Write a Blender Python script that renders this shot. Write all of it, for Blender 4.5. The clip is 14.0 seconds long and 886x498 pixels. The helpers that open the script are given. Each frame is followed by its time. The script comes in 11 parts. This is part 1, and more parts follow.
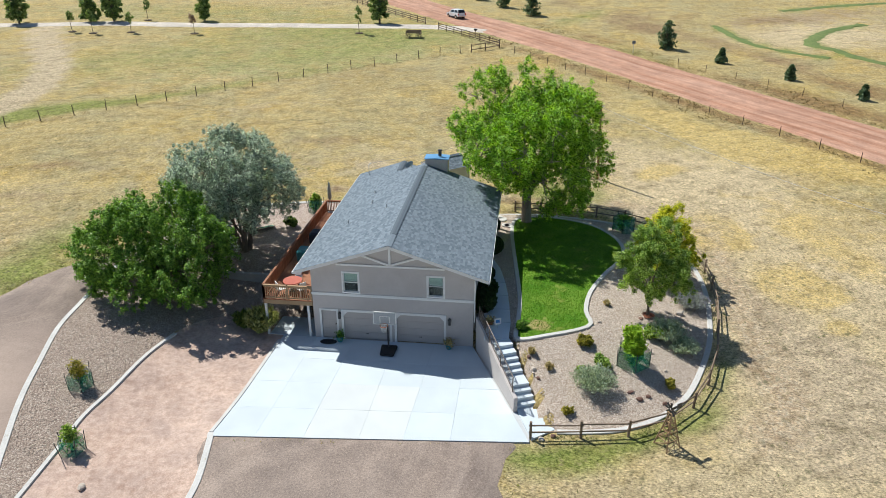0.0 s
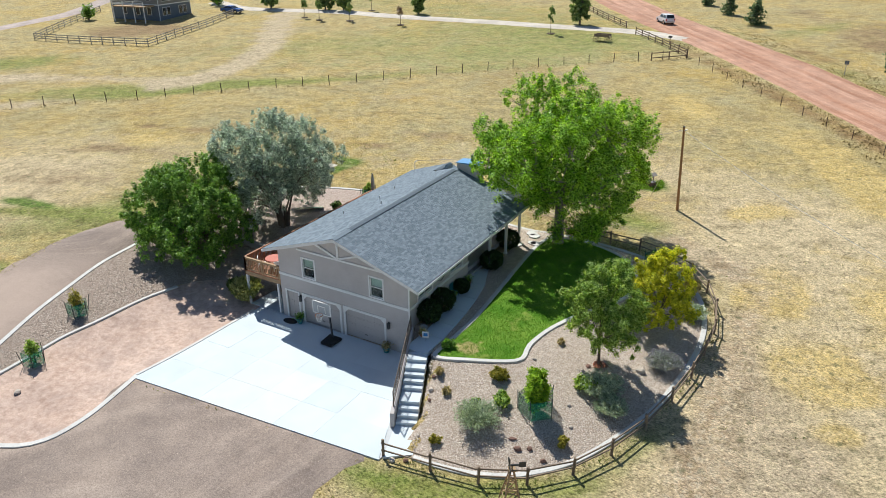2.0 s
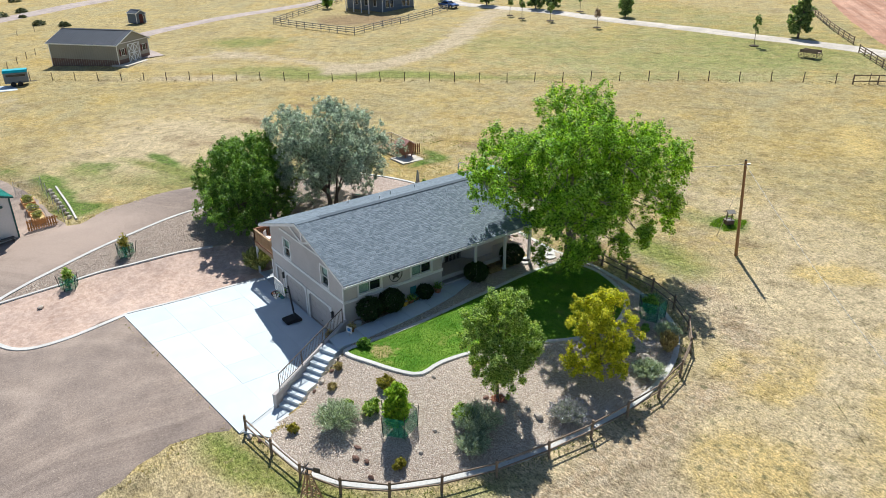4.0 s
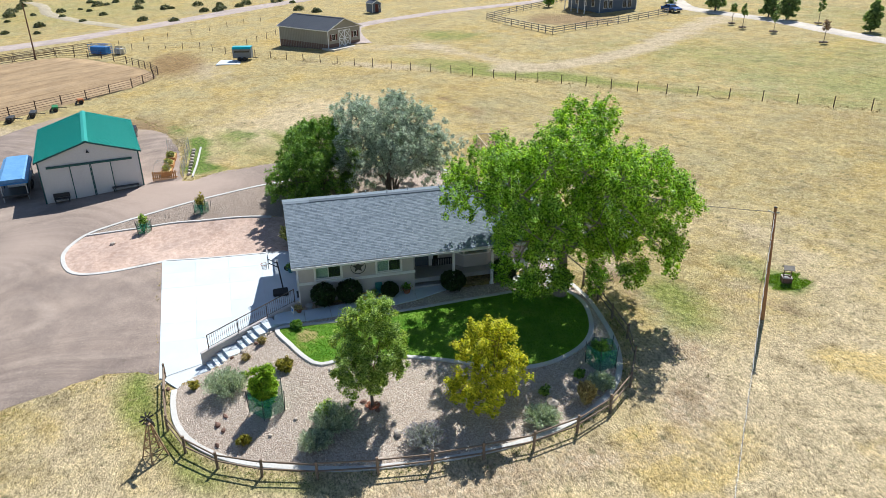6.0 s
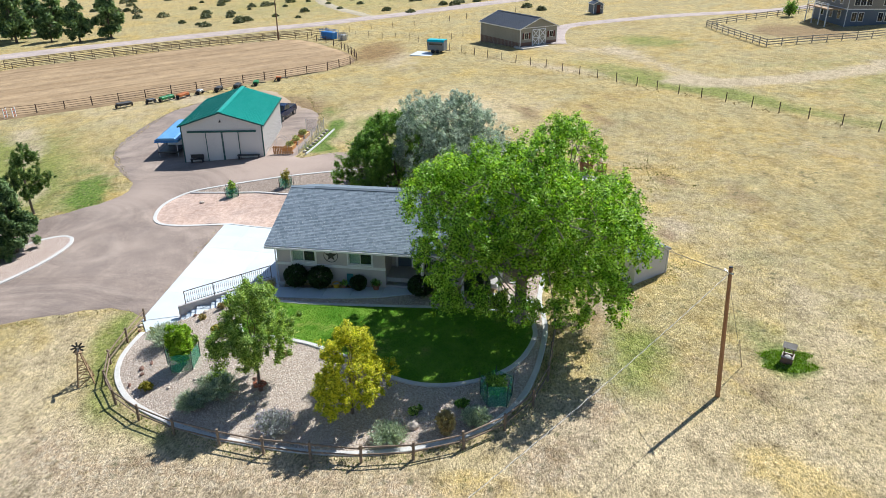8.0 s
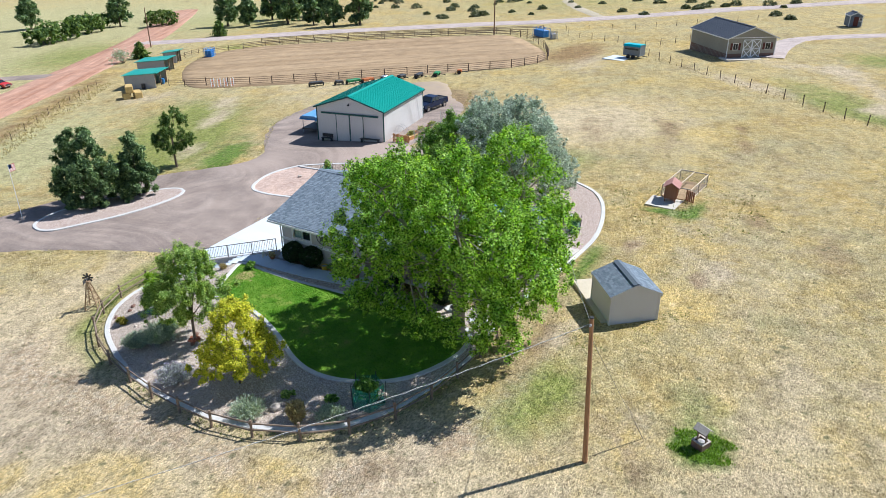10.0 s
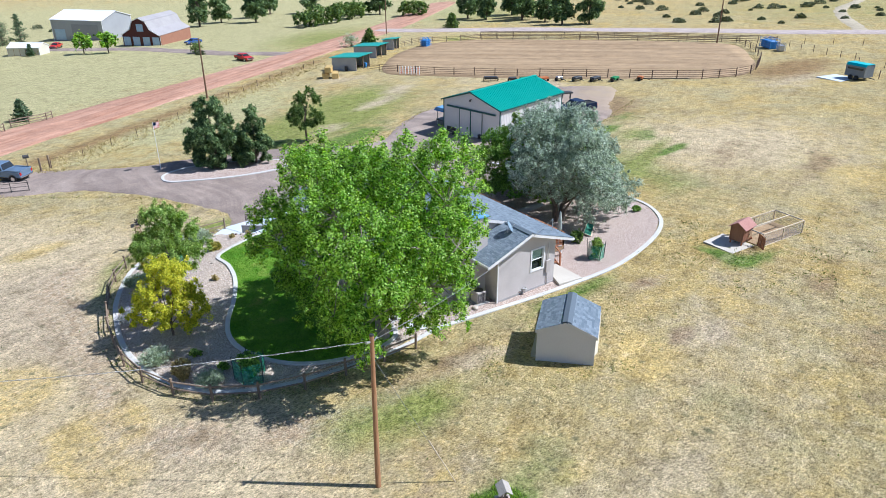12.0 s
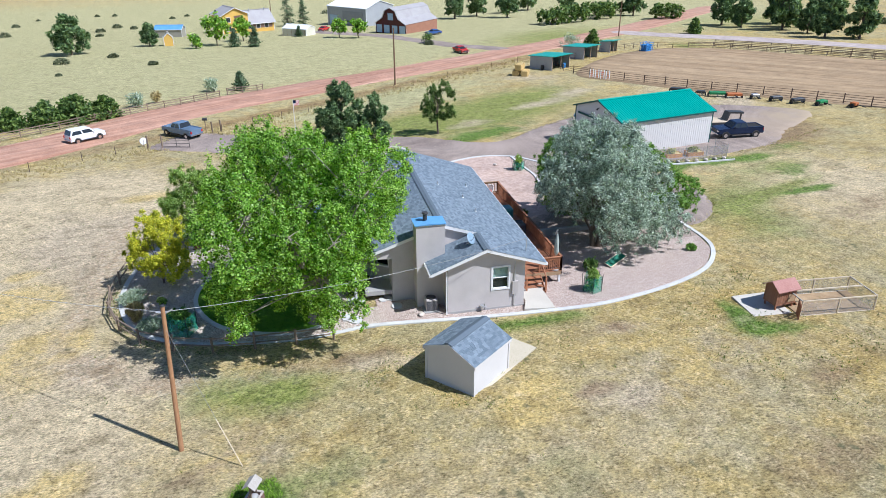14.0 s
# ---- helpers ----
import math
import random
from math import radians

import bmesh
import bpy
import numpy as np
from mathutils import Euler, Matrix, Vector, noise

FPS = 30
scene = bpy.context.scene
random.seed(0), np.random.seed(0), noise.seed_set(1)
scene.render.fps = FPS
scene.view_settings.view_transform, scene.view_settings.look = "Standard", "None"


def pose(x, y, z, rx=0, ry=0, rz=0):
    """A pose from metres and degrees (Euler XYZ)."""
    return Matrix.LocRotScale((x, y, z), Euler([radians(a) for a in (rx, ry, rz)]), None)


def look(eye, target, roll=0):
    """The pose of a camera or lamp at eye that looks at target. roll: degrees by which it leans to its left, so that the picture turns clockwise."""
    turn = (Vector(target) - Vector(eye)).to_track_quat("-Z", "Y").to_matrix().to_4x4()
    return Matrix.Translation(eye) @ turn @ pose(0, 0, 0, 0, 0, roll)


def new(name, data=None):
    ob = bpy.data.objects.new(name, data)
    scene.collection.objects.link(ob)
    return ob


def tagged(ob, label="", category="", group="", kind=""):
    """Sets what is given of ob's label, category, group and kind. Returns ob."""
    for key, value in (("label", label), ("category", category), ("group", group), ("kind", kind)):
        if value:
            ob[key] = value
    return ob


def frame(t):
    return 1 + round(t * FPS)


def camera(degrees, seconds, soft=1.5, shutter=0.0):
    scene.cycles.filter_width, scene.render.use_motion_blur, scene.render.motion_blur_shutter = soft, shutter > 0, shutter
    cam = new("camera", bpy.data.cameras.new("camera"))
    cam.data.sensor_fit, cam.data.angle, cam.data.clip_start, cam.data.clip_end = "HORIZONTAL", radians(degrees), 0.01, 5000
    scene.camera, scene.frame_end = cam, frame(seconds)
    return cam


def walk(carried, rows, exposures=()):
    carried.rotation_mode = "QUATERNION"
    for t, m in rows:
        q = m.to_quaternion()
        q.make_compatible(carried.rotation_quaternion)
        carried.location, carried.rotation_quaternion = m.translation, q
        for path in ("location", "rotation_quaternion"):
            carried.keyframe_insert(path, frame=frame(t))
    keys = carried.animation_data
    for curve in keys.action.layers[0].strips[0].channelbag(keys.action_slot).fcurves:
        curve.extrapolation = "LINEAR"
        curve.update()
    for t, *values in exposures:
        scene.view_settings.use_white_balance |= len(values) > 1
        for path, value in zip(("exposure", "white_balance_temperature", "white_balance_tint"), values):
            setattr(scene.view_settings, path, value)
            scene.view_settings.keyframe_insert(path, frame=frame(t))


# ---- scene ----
cam = camera(64.5, 14.0, 0.55)
METRES, EYE, TILT, LEAN, TURN = 128.0, 23.6, 3.0, -0.1, 7.0
ROWS = [
    (0.0, 0.0, 0.0, 0.0, -0.14, -27.93, 0.26),
    (0.5, 0.0335, 0.0033, 0.0001, 5.23, -27.94, 0.54),
    (1.0, 0.0715, 0.0109, -0.0002, 11.38, -27.87, 0.88),
    (1.5, 0.1036, 0.0208, -0.0008, 16.75, -27.81, 1.15),
    (2.0, 0.1389, 0.0358, -0.0014, 22.87, -27.74, 1.39),
    (2.5, 0.1686, 0.0518, -0.0021, 28.25, -27.61, 1.68),
    (3.0, 0.1995, 0.0726, -0.003, 34.11, -27.45, 1.95),
    (5.5, 0.3102, 0.209, -0.0115, 62.57, -26.38, 2.89),
    (6.0, 0.3243, 0.243, -0.0129, 68.53, -26.12, 3.0),
    (6.5, 0.3341, 0.2762, -0.0143, 74.07, -25.86, 3.09),
    (7.0, 0.3409, 0.3125, -0.0159, 80.0, -25.58, 3.16),
    (7.5, 0.3439, 0.3468, -0.0174, 85.49, -25.33, 3.17),
    (8.0, 0.3434, 0.3836, -0.0187, 91.39, -25.07, 3.16),
    (8.5, 0.3393, 0.4177, -0.0202, 96.92, -24.8, 3.07),
    (9.0, 0.3313, 0.4538, -0.0222, 102.92, -24.52, 3.04),
    (11.5, 0.244, 0.6046, -0.0317, 131.34, -23.34, 2.31),
    (12.0, 0.2168, 0.6298, -0.0335, 137.23, -23.15, 2.13),
    (12.5, 0.189, 0.6508, -0.0347, 142.77, -23.01, 1.95),
    (13.0, 0.157, 0.6701, -0.036, 148.87, -22.84, 1.71),
    (13.5, 0.1256, 0.6853, -0.0368, 154.54, -22.73, 1.45),
    (14.0, 0.0903, 0.6977, -0.0379, 160.56, -22.6, 1.17),
]
GAIN = [(0.0, 0.15, 6420, 7), (3.0, 0.22, 6380, 7), (5.5, 0.33, 6280, 9), (8.0, 0.36, 6150, 9), (12.0, 0.36, 5640, 12), (14.0, 0.28, 5590, 12)]
walk(cam, [(t, pose(0, 0, EYE, TILT, LEAN, TURN) @ pose(METRES * x, METRES * y, METRES * z, 90 + pitch, roll, yaw)) for t, x, y, z, yaw, pitch, roll in ROWS], GAIN)

# ---- world, sun ----
SUN_EL = 51.6
SUN_DIR = Vector((-0.815, 0.58, 0)).normalized() * math.cos(radians(SUN_EL)) + Vector((0, 0, math.sin(radians(SUN_EL))))
world = bpy.data.worlds.new("sky_world")
scene.world = world
world.use_nodes = True
wn = world.node_tree.nodes
sky = wn.new("ShaderNodeTexSky")
sky.sky_type = "NISHITA"
sky.sun_disc = False
sky.sun_elevation = radians(SUN_EL)
sky.sun_rotation = math.atan2(SUN_DIR.x, SUN_DIR.y)
sky.altitude = 1900
wn["Background"].inputs["Strength"].default_value = 0.088
world.node_tree.links.new(sky.outputs["Color"], wn["Background"].inputs["Color"])
sun = new("sun", bpy.data.lights.new("sun", "SUN"))
sun.data.energy = 5.0
sun.data.angle = radians(0.53)
sun.data.color = (1.0, 0.965, 0.91)
scene.view_settings.exposure = 0.22
sun.matrix_world = look(SUN_DIR * 200, (0, 0, 0))


# ---- materials ----
def nodes_of(name, rough=0.8, metallic=0.0, specular=0.4):
    m = bpy.data.materials.new(name)
    m.use_nodes = True
    nt = m.node_tree
    bs = nt.nodes["Principled BSDF"]
    bs.inputs["Roughness"].default_value = rough
    bs.inputs["Metallic"].default_value = metallic
    bs.inputs["Specular IOR Level"].default_value = specular
    return m, nt, bs


def coords(nt, kind="Object", stretch=(1, 1, 1)):
    tc = nt.nodes.new("ShaderNodeTexCoord")
    mp = nt.nodes.new("ShaderNodeMapping")
    mp.inputs["Scale"].default_value = stretch
    nt.links.new(tc.outputs[kind], mp.inputs["Vector"])
    return mp.outputs["Vector"]


def noise_out(nt, vec, scale, detail=4.0, rough=0.6, out="Fac"):
    n = nt.nodes.new("ShaderNodeTexNoise")
    n.inputs["Scale"].default_value = scale
    n.inputs["Detail"].default_value = detail
    n.inputs["Roughness"].default_value = rough
    nt.links.new(vec, n.inputs["Vector"])
    return n.outputs[out]


def ramp(nt, fac, stops):
    r = nt.nodes.new("ShaderNodeValToRGB")
    el = r.color_ramp.elements
    while len(el) < len(stops):
        el.new(0.5)
    for e, (p, c) in zip(el, stops):
        e.position = p
        e.color = (*c, 1) if len(c) == 3 else c
    nt.links.new(fac, r.inputs["Fac"])
    return r.outputs["Color"]


def mixc(nt, fac, a, b, mode="MIX"):
    m = nt.nodes.new("ShaderNodeMix")
    m.data_type = "RGBA"
    m.blend_type = mode
    for key, v in (("Factor", fac), ("A", a), ("B", b)):
        sock = [s for s in m.inputs if s.name == key and (key == "Factor" and s.type == "VALUE" or s.type == "RGBA")][0]
        if isinstance(v, (int, float)):
            sock.default_value = v
        elif isinstance(v, tuple):
            sock.default_value = (*v, 1)
        else:
            nt.links.new(v, sock)
    return [o for o in m.outputs if o.type == "RGBA"][0]


def mathn(nt, op, a, b=None):
    m = nt.nodes.new("ShaderNodeMath")
    m.operation = op
    for i, v in enumerate((a, b)):
        if v is None:
            continue
        if isinstance(v, (int, float)):
            m.inputs[i].default_value = v
        else:
            nt.links.new(v, m.inputs[i])
    return m.outputs[0]


def bump(nt, bs, height, strength, distance=0.02):
    b = nt.nodes.new("ShaderNodeBump")
    b.inputs["Strength"].default_value = strength
    b.inputs["Distance"].default_value = distance
    nt.links.new(height, b.inputs["Height"])
    nt.links.new(b.outputs["Normal"], bs.inputs["Normal"])


def surf(name, c1, c2, grain=8.0, blotch=0.6, rough=0.8, relief=0.3, dist=0.01, metallic=0.0, stretch=(1, 1, 1), vary=0.0, island=0.0, spec=0.4):
    """Two-scale colour variation from c1 to c2, with grain relief; vary: by object, island: by loose piece."""
    m, nt, bs = nodes_of(name, rough, metallic, spec)
    v = coords(nt, "Object", stretch)
    g = noise_out(nt, v, grain, 5, 0.65)
    b = noise_out(nt, v, blotch, 3, 0.6)
    fac = mathn(nt, "ADD", mathn(nt, "MULTIPLY", g, 0.55), mathn(nt, "MULTIPLY", b, 0.45))
    col = ramp(nt, fac, [(0.32, c1), (0.68, c2)])
    src = None
    if vary:
        src, amount = nt.nodes.new("ShaderNodeObjectInfo").outputs["Random"], vary
    if island:
        src, amount = nt.nodes.new("ShaderNodeNewGeometry").outputs["Random Per Island"], island
    if src is not None:
        k = mathn(nt, "ADD", mathn(nt, "MULTIPLY", src, amount), 1 - amount / 2)
        h = nt.nodes.new("ShaderNodeHueSaturation")
        nt.links.new(k, h.inputs["Value"])
        nt.links.new(col, h.inputs["Color"])
        col = h.outputs["Color"]
    nt.links.new(col, bs.inputs["Base Color"])
    if relief:
        bump(nt, bs, g, relief, dist)
    return m


def leafy(name, c1, c2, c3, rough=0.55, through_light=0.3, clump_size=0.55, glow=(1.1, 1.12, 0.55)):
    """Leaves: colour by loose leaf and by clump, thin enough to let light through, yellower where it does."""
    m, nt, bs = nodes_of(name, rough, 0, 0.22)
    isl = nt.nodes.new("ShaderNodeNewGeometry").outputs["Random Per Island"]
    v = coords(nt)
    clump = noise_out(nt, v, clump_size, 3)
    fac = mathn(nt, "ADD", mathn(nt, "MULTIPLY", isl, 0.75), mathn(nt, "MULTIPLY", clump, 0.4))
    col = ramp(nt, fac, [(0.22, tuple(0.75 * c for c in c1)), (0.57, c2), (0.92, tuple(min(1.0, 1.12 * c) for c in c3))])
    nt.links.new(col, bs.inputs["Base Color"])
    tr = nt.nodes.new("ShaderNodeBsdfTranslucent")
    nt.links.new(mixc(nt, 1.0, col, glow, "MULTIPLY"), tr.inputs["Color"])
    mx = nt.nodes.new("ShaderNodeMixShader")
    mx.inputs["Fac"].default_value = through_light
    nt.links.new(bs.outputs[0], mx.inputs[1])
    nt.links.new(tr.outputs[0], mx.inputs[2])
    nt.links.new(mx.outputs[0], nt.nodes["Material Output"].inputs["Surface"])
    return m


def ground_material():
    m, nt, bs = nodes_of("dry_grass_ground", 0.95, 0, 0.15)
    v = coords(nt)

    def tones(name):
        a = nt.nodes.new("ShaderNodeAttribute")
        a.attribute_name = name
        s = nt.nodes.new("ShaderNodeSeparateColor")
        nt.links.new(a.outputs["Color"], s.inputs["Color"])
        return s.outputs["Red"], s.outputs["Green"], s.outputs["Blue"]

    def patch(fac, field, lo, hi, top=1.0):
        """Where a tone and the uneven growth together pass a level."""
        s = mathn(nt, "ADD", fac, mathn(nt, "MULTIPLY", mathn(nt, "SUBTRACT", field, 0.5), 1.5))
        return ramp(nt, mathn(nt, "MULTIPLY", s, mathn(nt, "MINIMUM", mathn(nt, "MULTIPLY", fac, 6.0), 1.0)), [(lo, (0, 0, 0)), (hi, (top,) * 3)])

    t_green, t_bare, t_weed = tones("tone")
    t_yellow, t_brown, t_lush = tones("tint")
    t_pale, t_meadow, t_clod = tones("veil")
    big = noise_out(nt, v, 0.045, 5, 0.6)
    mid = noise_out(nt, v, 0.35, 6, 0.65)
    small = noise_out(nt, v, 1.1, 6, 0.7)
    fine = noise_out(nt, v, 3.5, 6, 0.75)
    tuft = noise_out(nt, coords(nt, "Object", (1.0, 1.7, 1)), 6.0, 5, 0.75)
    field = mathn(nt, "ADD", mathn(nt, "MULTIPLY", mid, 0.6), mathn(nt, "MULTIPLY", small, 0.4))
    straw = ramp(nt, big, [(0.34, (0.36, 0.275, 0.115)), (0.5, (0.43, 0.335, 0.15)), (0.66, (0.43, 0.305, 0.105))])
    straw = mixc(nt, ramp(nt, mid, [(0.42, (0, 0, 0)), (0.62, (0.75, 0.75, 0.75))]), straw, (0.345, 0.29, 0.15))
    yellow = ramp(nt, noise_out(nt, v, 0.11, 5, 0.6), [(0.52, (0, 0, 0)), (0.64, (0.65, 0.65, 0.65))])
    straw = mixc(nt, yellow, straw, (0.44, 0.315, 0.095))
    wear = ramp(nt, noise_out(nt, v, 0.22, 6, 0.7), [(0.52, (0, 0, 0)), (0.68, (0.6, 0.6, 0.6))])
    straw = mixc(nt, wear, straw, (0.235, 0.185, 0.11))
    sage = ramp(nt, noise_out(nt, v, 0.17, 6, 0.7), [(0.5, (0, 0, 0)), (0.62, (0.5, 0.5, 0.5))])
    straw = mixc(nt, sage, straw, (0.35, 0.315, 0.185))
    pale = mixc(nt, ramp(nt, mid, [(0.4, (0, 0, 0)), (0.65, (0.8, 0.8, 0.8))]), (0.56, 0.455, 0.29), (0.45, 0.36, 0.225))
    col = mixc(nt, patch(t_pale, field, 0.25, 0.75), straw, pale)
    col = mixc(nt, patch(t_meadow, field, 0.05, 0.5, 0.95), col, mixc(nt, mid, (0.335, 0.315, 0.155), (0.425, 0.395, 0.21)))
    moss = mathn(nt, "ADD", t_yellow, mathn(nt, "ADD", mathn(nt, "MULTIPLY", mathn(nt, "SUBTRACT", field, 0.5), 1.0), mathn(nt, "MULTIPLY", mathn(nt, "SUBTRACT", noise_out(nt, v, 0.13, 5, 0.65), 0.5), 1.5)))
    col = mixc(nt, ramp(nt, moss, [(0.33, (0, 0, 0)), (0.62, (0.75, 0.75, 0.75))]), col, mixc(nt, small, (0.5, 0.365, 0.13), (0.6, 0.45, 0.18)))
    cell = nt.nodes.new("ShaderNodeTexVoronoi")
    cell.inputs["Scale"].default_value = 2.3
    nt.links.new(v, cell.inputs["Vector"])
    crumb = mathn(nt, "ADD", mathn(nt, "MULTIPLY", cell.outputs["Distance"], 0.18), mathn(nt, "MULTIPLY", fine, 0.84))
    clod = ramp(nt, crumb, [(0.42, (0.56, 0.47, 0.35)), (0.52, (0.42, 0.315, 0.215)), (0.66, (0.25, 0.17, 0.105))])
    col = mixc(nt, patch(t_clod, field, 0.3, 0.75, 0.85), col, clod)
    p_brown = patch(t_brown, field, 0.3, 0.7, 0.85)
    p_green = patch(t_green, field, 0.2, 0.85, 0.9)
    p_lush = patch(t_lush, field, 0.2, 0.6, 0.95)
    p_weed = patch(t_weed, field, 0.2, 0.75, 0.9)
    col = mixc(nt, p_brown, col, mixc(nt, small, (0.19, 0.125, 0.07), (0.3, 0.2, 0.11)))
    green = ramp(nt, fine, [(0.35, (0.13, 0.175, 0.03)), (0.65, (0.27, 0.29, 0.08))])
    col = mixc(nt, p_green, col, green)
    col = mixc(nt, p_lush, col, ramp(nt, fine, [(0.35, (0.06, 0.125, 0.015)), (0.65, (0.15, 0.24, 0.04))]))
    dirt = ramp(nt, fine, [(0.3, (0.38, 0.3, 0.2)), (0.7, (0.55, 0.455, 0.32))])
    col = mixc(nt, patch(t_bare, field, 0.2, 0.62, 0.92), col, dirt)
    weed = ramp(nt, fine, [(0.3, (0.17, 0.1, 0.045)), (0.7, (0.31, 0.195, 0.085))])
    col = mixc(nt, p_weed, col, weed)
    speck = mathn(nt, "ADD", mathn(nt, "MULTIPLY", noise_out(nt, v, 2.2, 3, 0.7), 0.5), mathn(nt, "MULTIPLY", fine, 0.5))
    col = mixc(nt, ramp(nt, speck, [(0.52, (0, 0, 0)), (0.62, (0.7, 0.7, 0.7))]), col, (0.19, 0.16, 0.085))
    light = mathn(nt, "ADD", mathn(nt, "MULTIPLY", noise_out(nt, coords(nt, "Object", (1.3, 1, 1)), 1.7, 3, 0.7), 0.5), mathn(nt, "MULTIPLY", tuft, 0.5))
    grown = mathn(nt, "MAXIMUM", mathn(nt, "MAXIMUM", p_brown, p_green), mathn(nt, "MAXIMUM", p_lush, p_weed))
    straws = mathn(nt, "MULTIPLY", ramp(nt, light, [(0.51, (0, 0, 0)), (0.63, (0.42, 0.42, 0.42))]), mathn(nt, "SUBTRACT", 1.0, mathn(nt, "MULTIPLY", grown, 0.75)))
    col = mixc(nt, straws, col, (0.64, 0.53, 0.35))
    shade = ramp(nt, mathn(nt, "ADD", mathn(nt, "MULTIPLY", fine, 0.35), mathn(nt, "MULTIPLY", tuft, 0.65)), [(0.38, (0.36, 0.35, 0.32)), (0.49, (1.06, 1.06, 1.04)), (0.6, (1.55, 1.54, 1.5))])
    col = mixc(nt, 1.0, col, shade, "MULTIPLY")
    tc = nt.nodes.new("ShaderNodeTexCoord")
    mp = nt.nodes.new("ShaderNodeMapping")
    mp.vector_type = "TEXTURE"
    mp.inputs["Rotation"].default_value = (0, 0, radians(28))
    mp.inputs["Scale"].default_value = (7, 1, 1)
    nt.links.new(tc.outputs["Object"], mp.inputs["Vector"])
    streak = noise_out(nt, mp.outputs["Vector"], 1.3, 5, 0.7)
    mottle = mathn(nt, "ADD", mathn(nt, "MULTIPLY", streak, 0.3), mathn(nt, "MULTIPLY", noise_out(nt, v, 0.75, 7, 0.75), 0.7))
    col = mixc(nt, 1.0, col, ramp(nt, mottle, [(0.37, (0.68, 0.665, 0.63)), (0.49, (1.03, 1.03, 1.03)), (0.62, (1.22, 1.22, 1.2))]), "MULTIPLY")
    dot = nt.nodes.new("ShaderNodeTexVoronoi")
    dot.inputs["Scale"].default_value = 1.15
    nt.links.new(v, dot.inputs["Vector"])
    near = mathn(nt, "ADD", dot.outputs["Distance"], mathn(nt, "MULTIPLY", mathn(nt, "SUBTRACT", fine, 0.5), 0.8))
    where = ramp(nt, noise_out(nt, v, 0.16, 4, 0.6), [(0.46, (0, 0, 0)), (0.6, (0.75, 0.75, 0.75))])
    col = mixc(nt, mathn(nt, "MULTIPLY", ramp(nt, near, [(0.1, (1, 1, 1)), (0.26, (0, 0, 0))]), where), col, (0.15, 0.15, 0.075))
    nt.links.new(col, bs.inputs["Base Color"])
    bump(nt, bs, mathn(nt, "ADD", tuft, mathn(nt, "MULTIPLY", fine, 1.5)), 0.9, 0.11)
    return m


def stony(name, stops, size=14.0, relief=0.8, soil=(0.2, 0.15, 0.11), dist=0.03, rnd=1.0):
    """Loose stones lying close: cells of their own colour with dark gaps."""
    m, nt, bs = nodes_of(name, 0.9, 0, 0.25)
    v = coords(nt)
    vo = nt.nodes.new("ShaderNodeTexVoronoi")
    vo.inputs["Scale"].default_value = size
    vo.inputs["Randomness"].default_value = rnd
    nt.links.new(v, vo.inputs["Vector"])
    sep = nt.nodes.new("ShaderNodeSeparateColor")
    nt.links.new(vo.outputs["Color"], sep.inputs["Color"])
    blot = noise_out(nt, v, 0.7, 4)
    fac = mathn(nt, "ADD", mathn(nt, "MULTIPLY", sep.outputs["Red"], 0.75), mathn(nt, "MULTIPLY", blot, 0.3))
    col = ramp(nt, fac, stops)
    gap = ramp(nt, vo.outputs["Distance"], [(0.45, (0, 0, 0)), (0.75, (0.8, 0.8, 0.8))])
    col = mixc(nt, gap, col, soil)
    nt.links.new(col, bs.inputs["Base Color"])
    inv = mathn(nt, "SUBTRACT", 1.0, vo.outputs["Distance"])
    bump(nt, bs, inv, relief, dist)
    return m


def lawn_material():
    m, nt, bs = nodes_of("green_lawn", 0.85, 0, 0.2)
    v = coords(nt)
    fine = noise_out(nt, v, 12, 5, 0.75)
    mid = noise_out(nt, v, 0.9, 4)
    col = ramp(nt, fine, [(0.3, (0.035, 0.115, 0.006)), (0.7, (0.12, 0.3, 0.016))])
    col = mixc(nt, ramp(nt, mid, [(0.38, (0, 0, 0)), (0.66, (0.75, 0.75, 0.75))]), col, (0.22, 0.35, 0.045))
    dry = ramp(nt, noise_out(nt, v, 0.45, 5, 0.65), [(0.58, (0, 0, 0)), (0.7, (0.7, 0.7, 0.7))])
    col = mixc(nt, dry, col, (0.32, 0.29, 0.09))
    corner = nt.nodes.new("ShaderNodeVectorMath")
    corner.operation = "DISTANCE"
    nt.links.new(v, corner.inputs[0])
    corner.inputs[1].default_value = (1.3, 37.0, 1.5)
    spot = mathn(nt, "ADD", mathn(nt, "MULTIPLY", corner.outputs["Value"], 0.6), noise_out(nt, v, 2.5, 4))
    col = mixc(nt, ramp(nt, spot, [(0.75, (0.85, 0.85, 0.85)), (1.0, (0, 0, 0))]), col, (0.42, 0.33, 0.15))
    nt.links.new(col, bs.inputs["Base Color"])
    bump(nt, bs, fine, 0.6, 0.03)
    return m


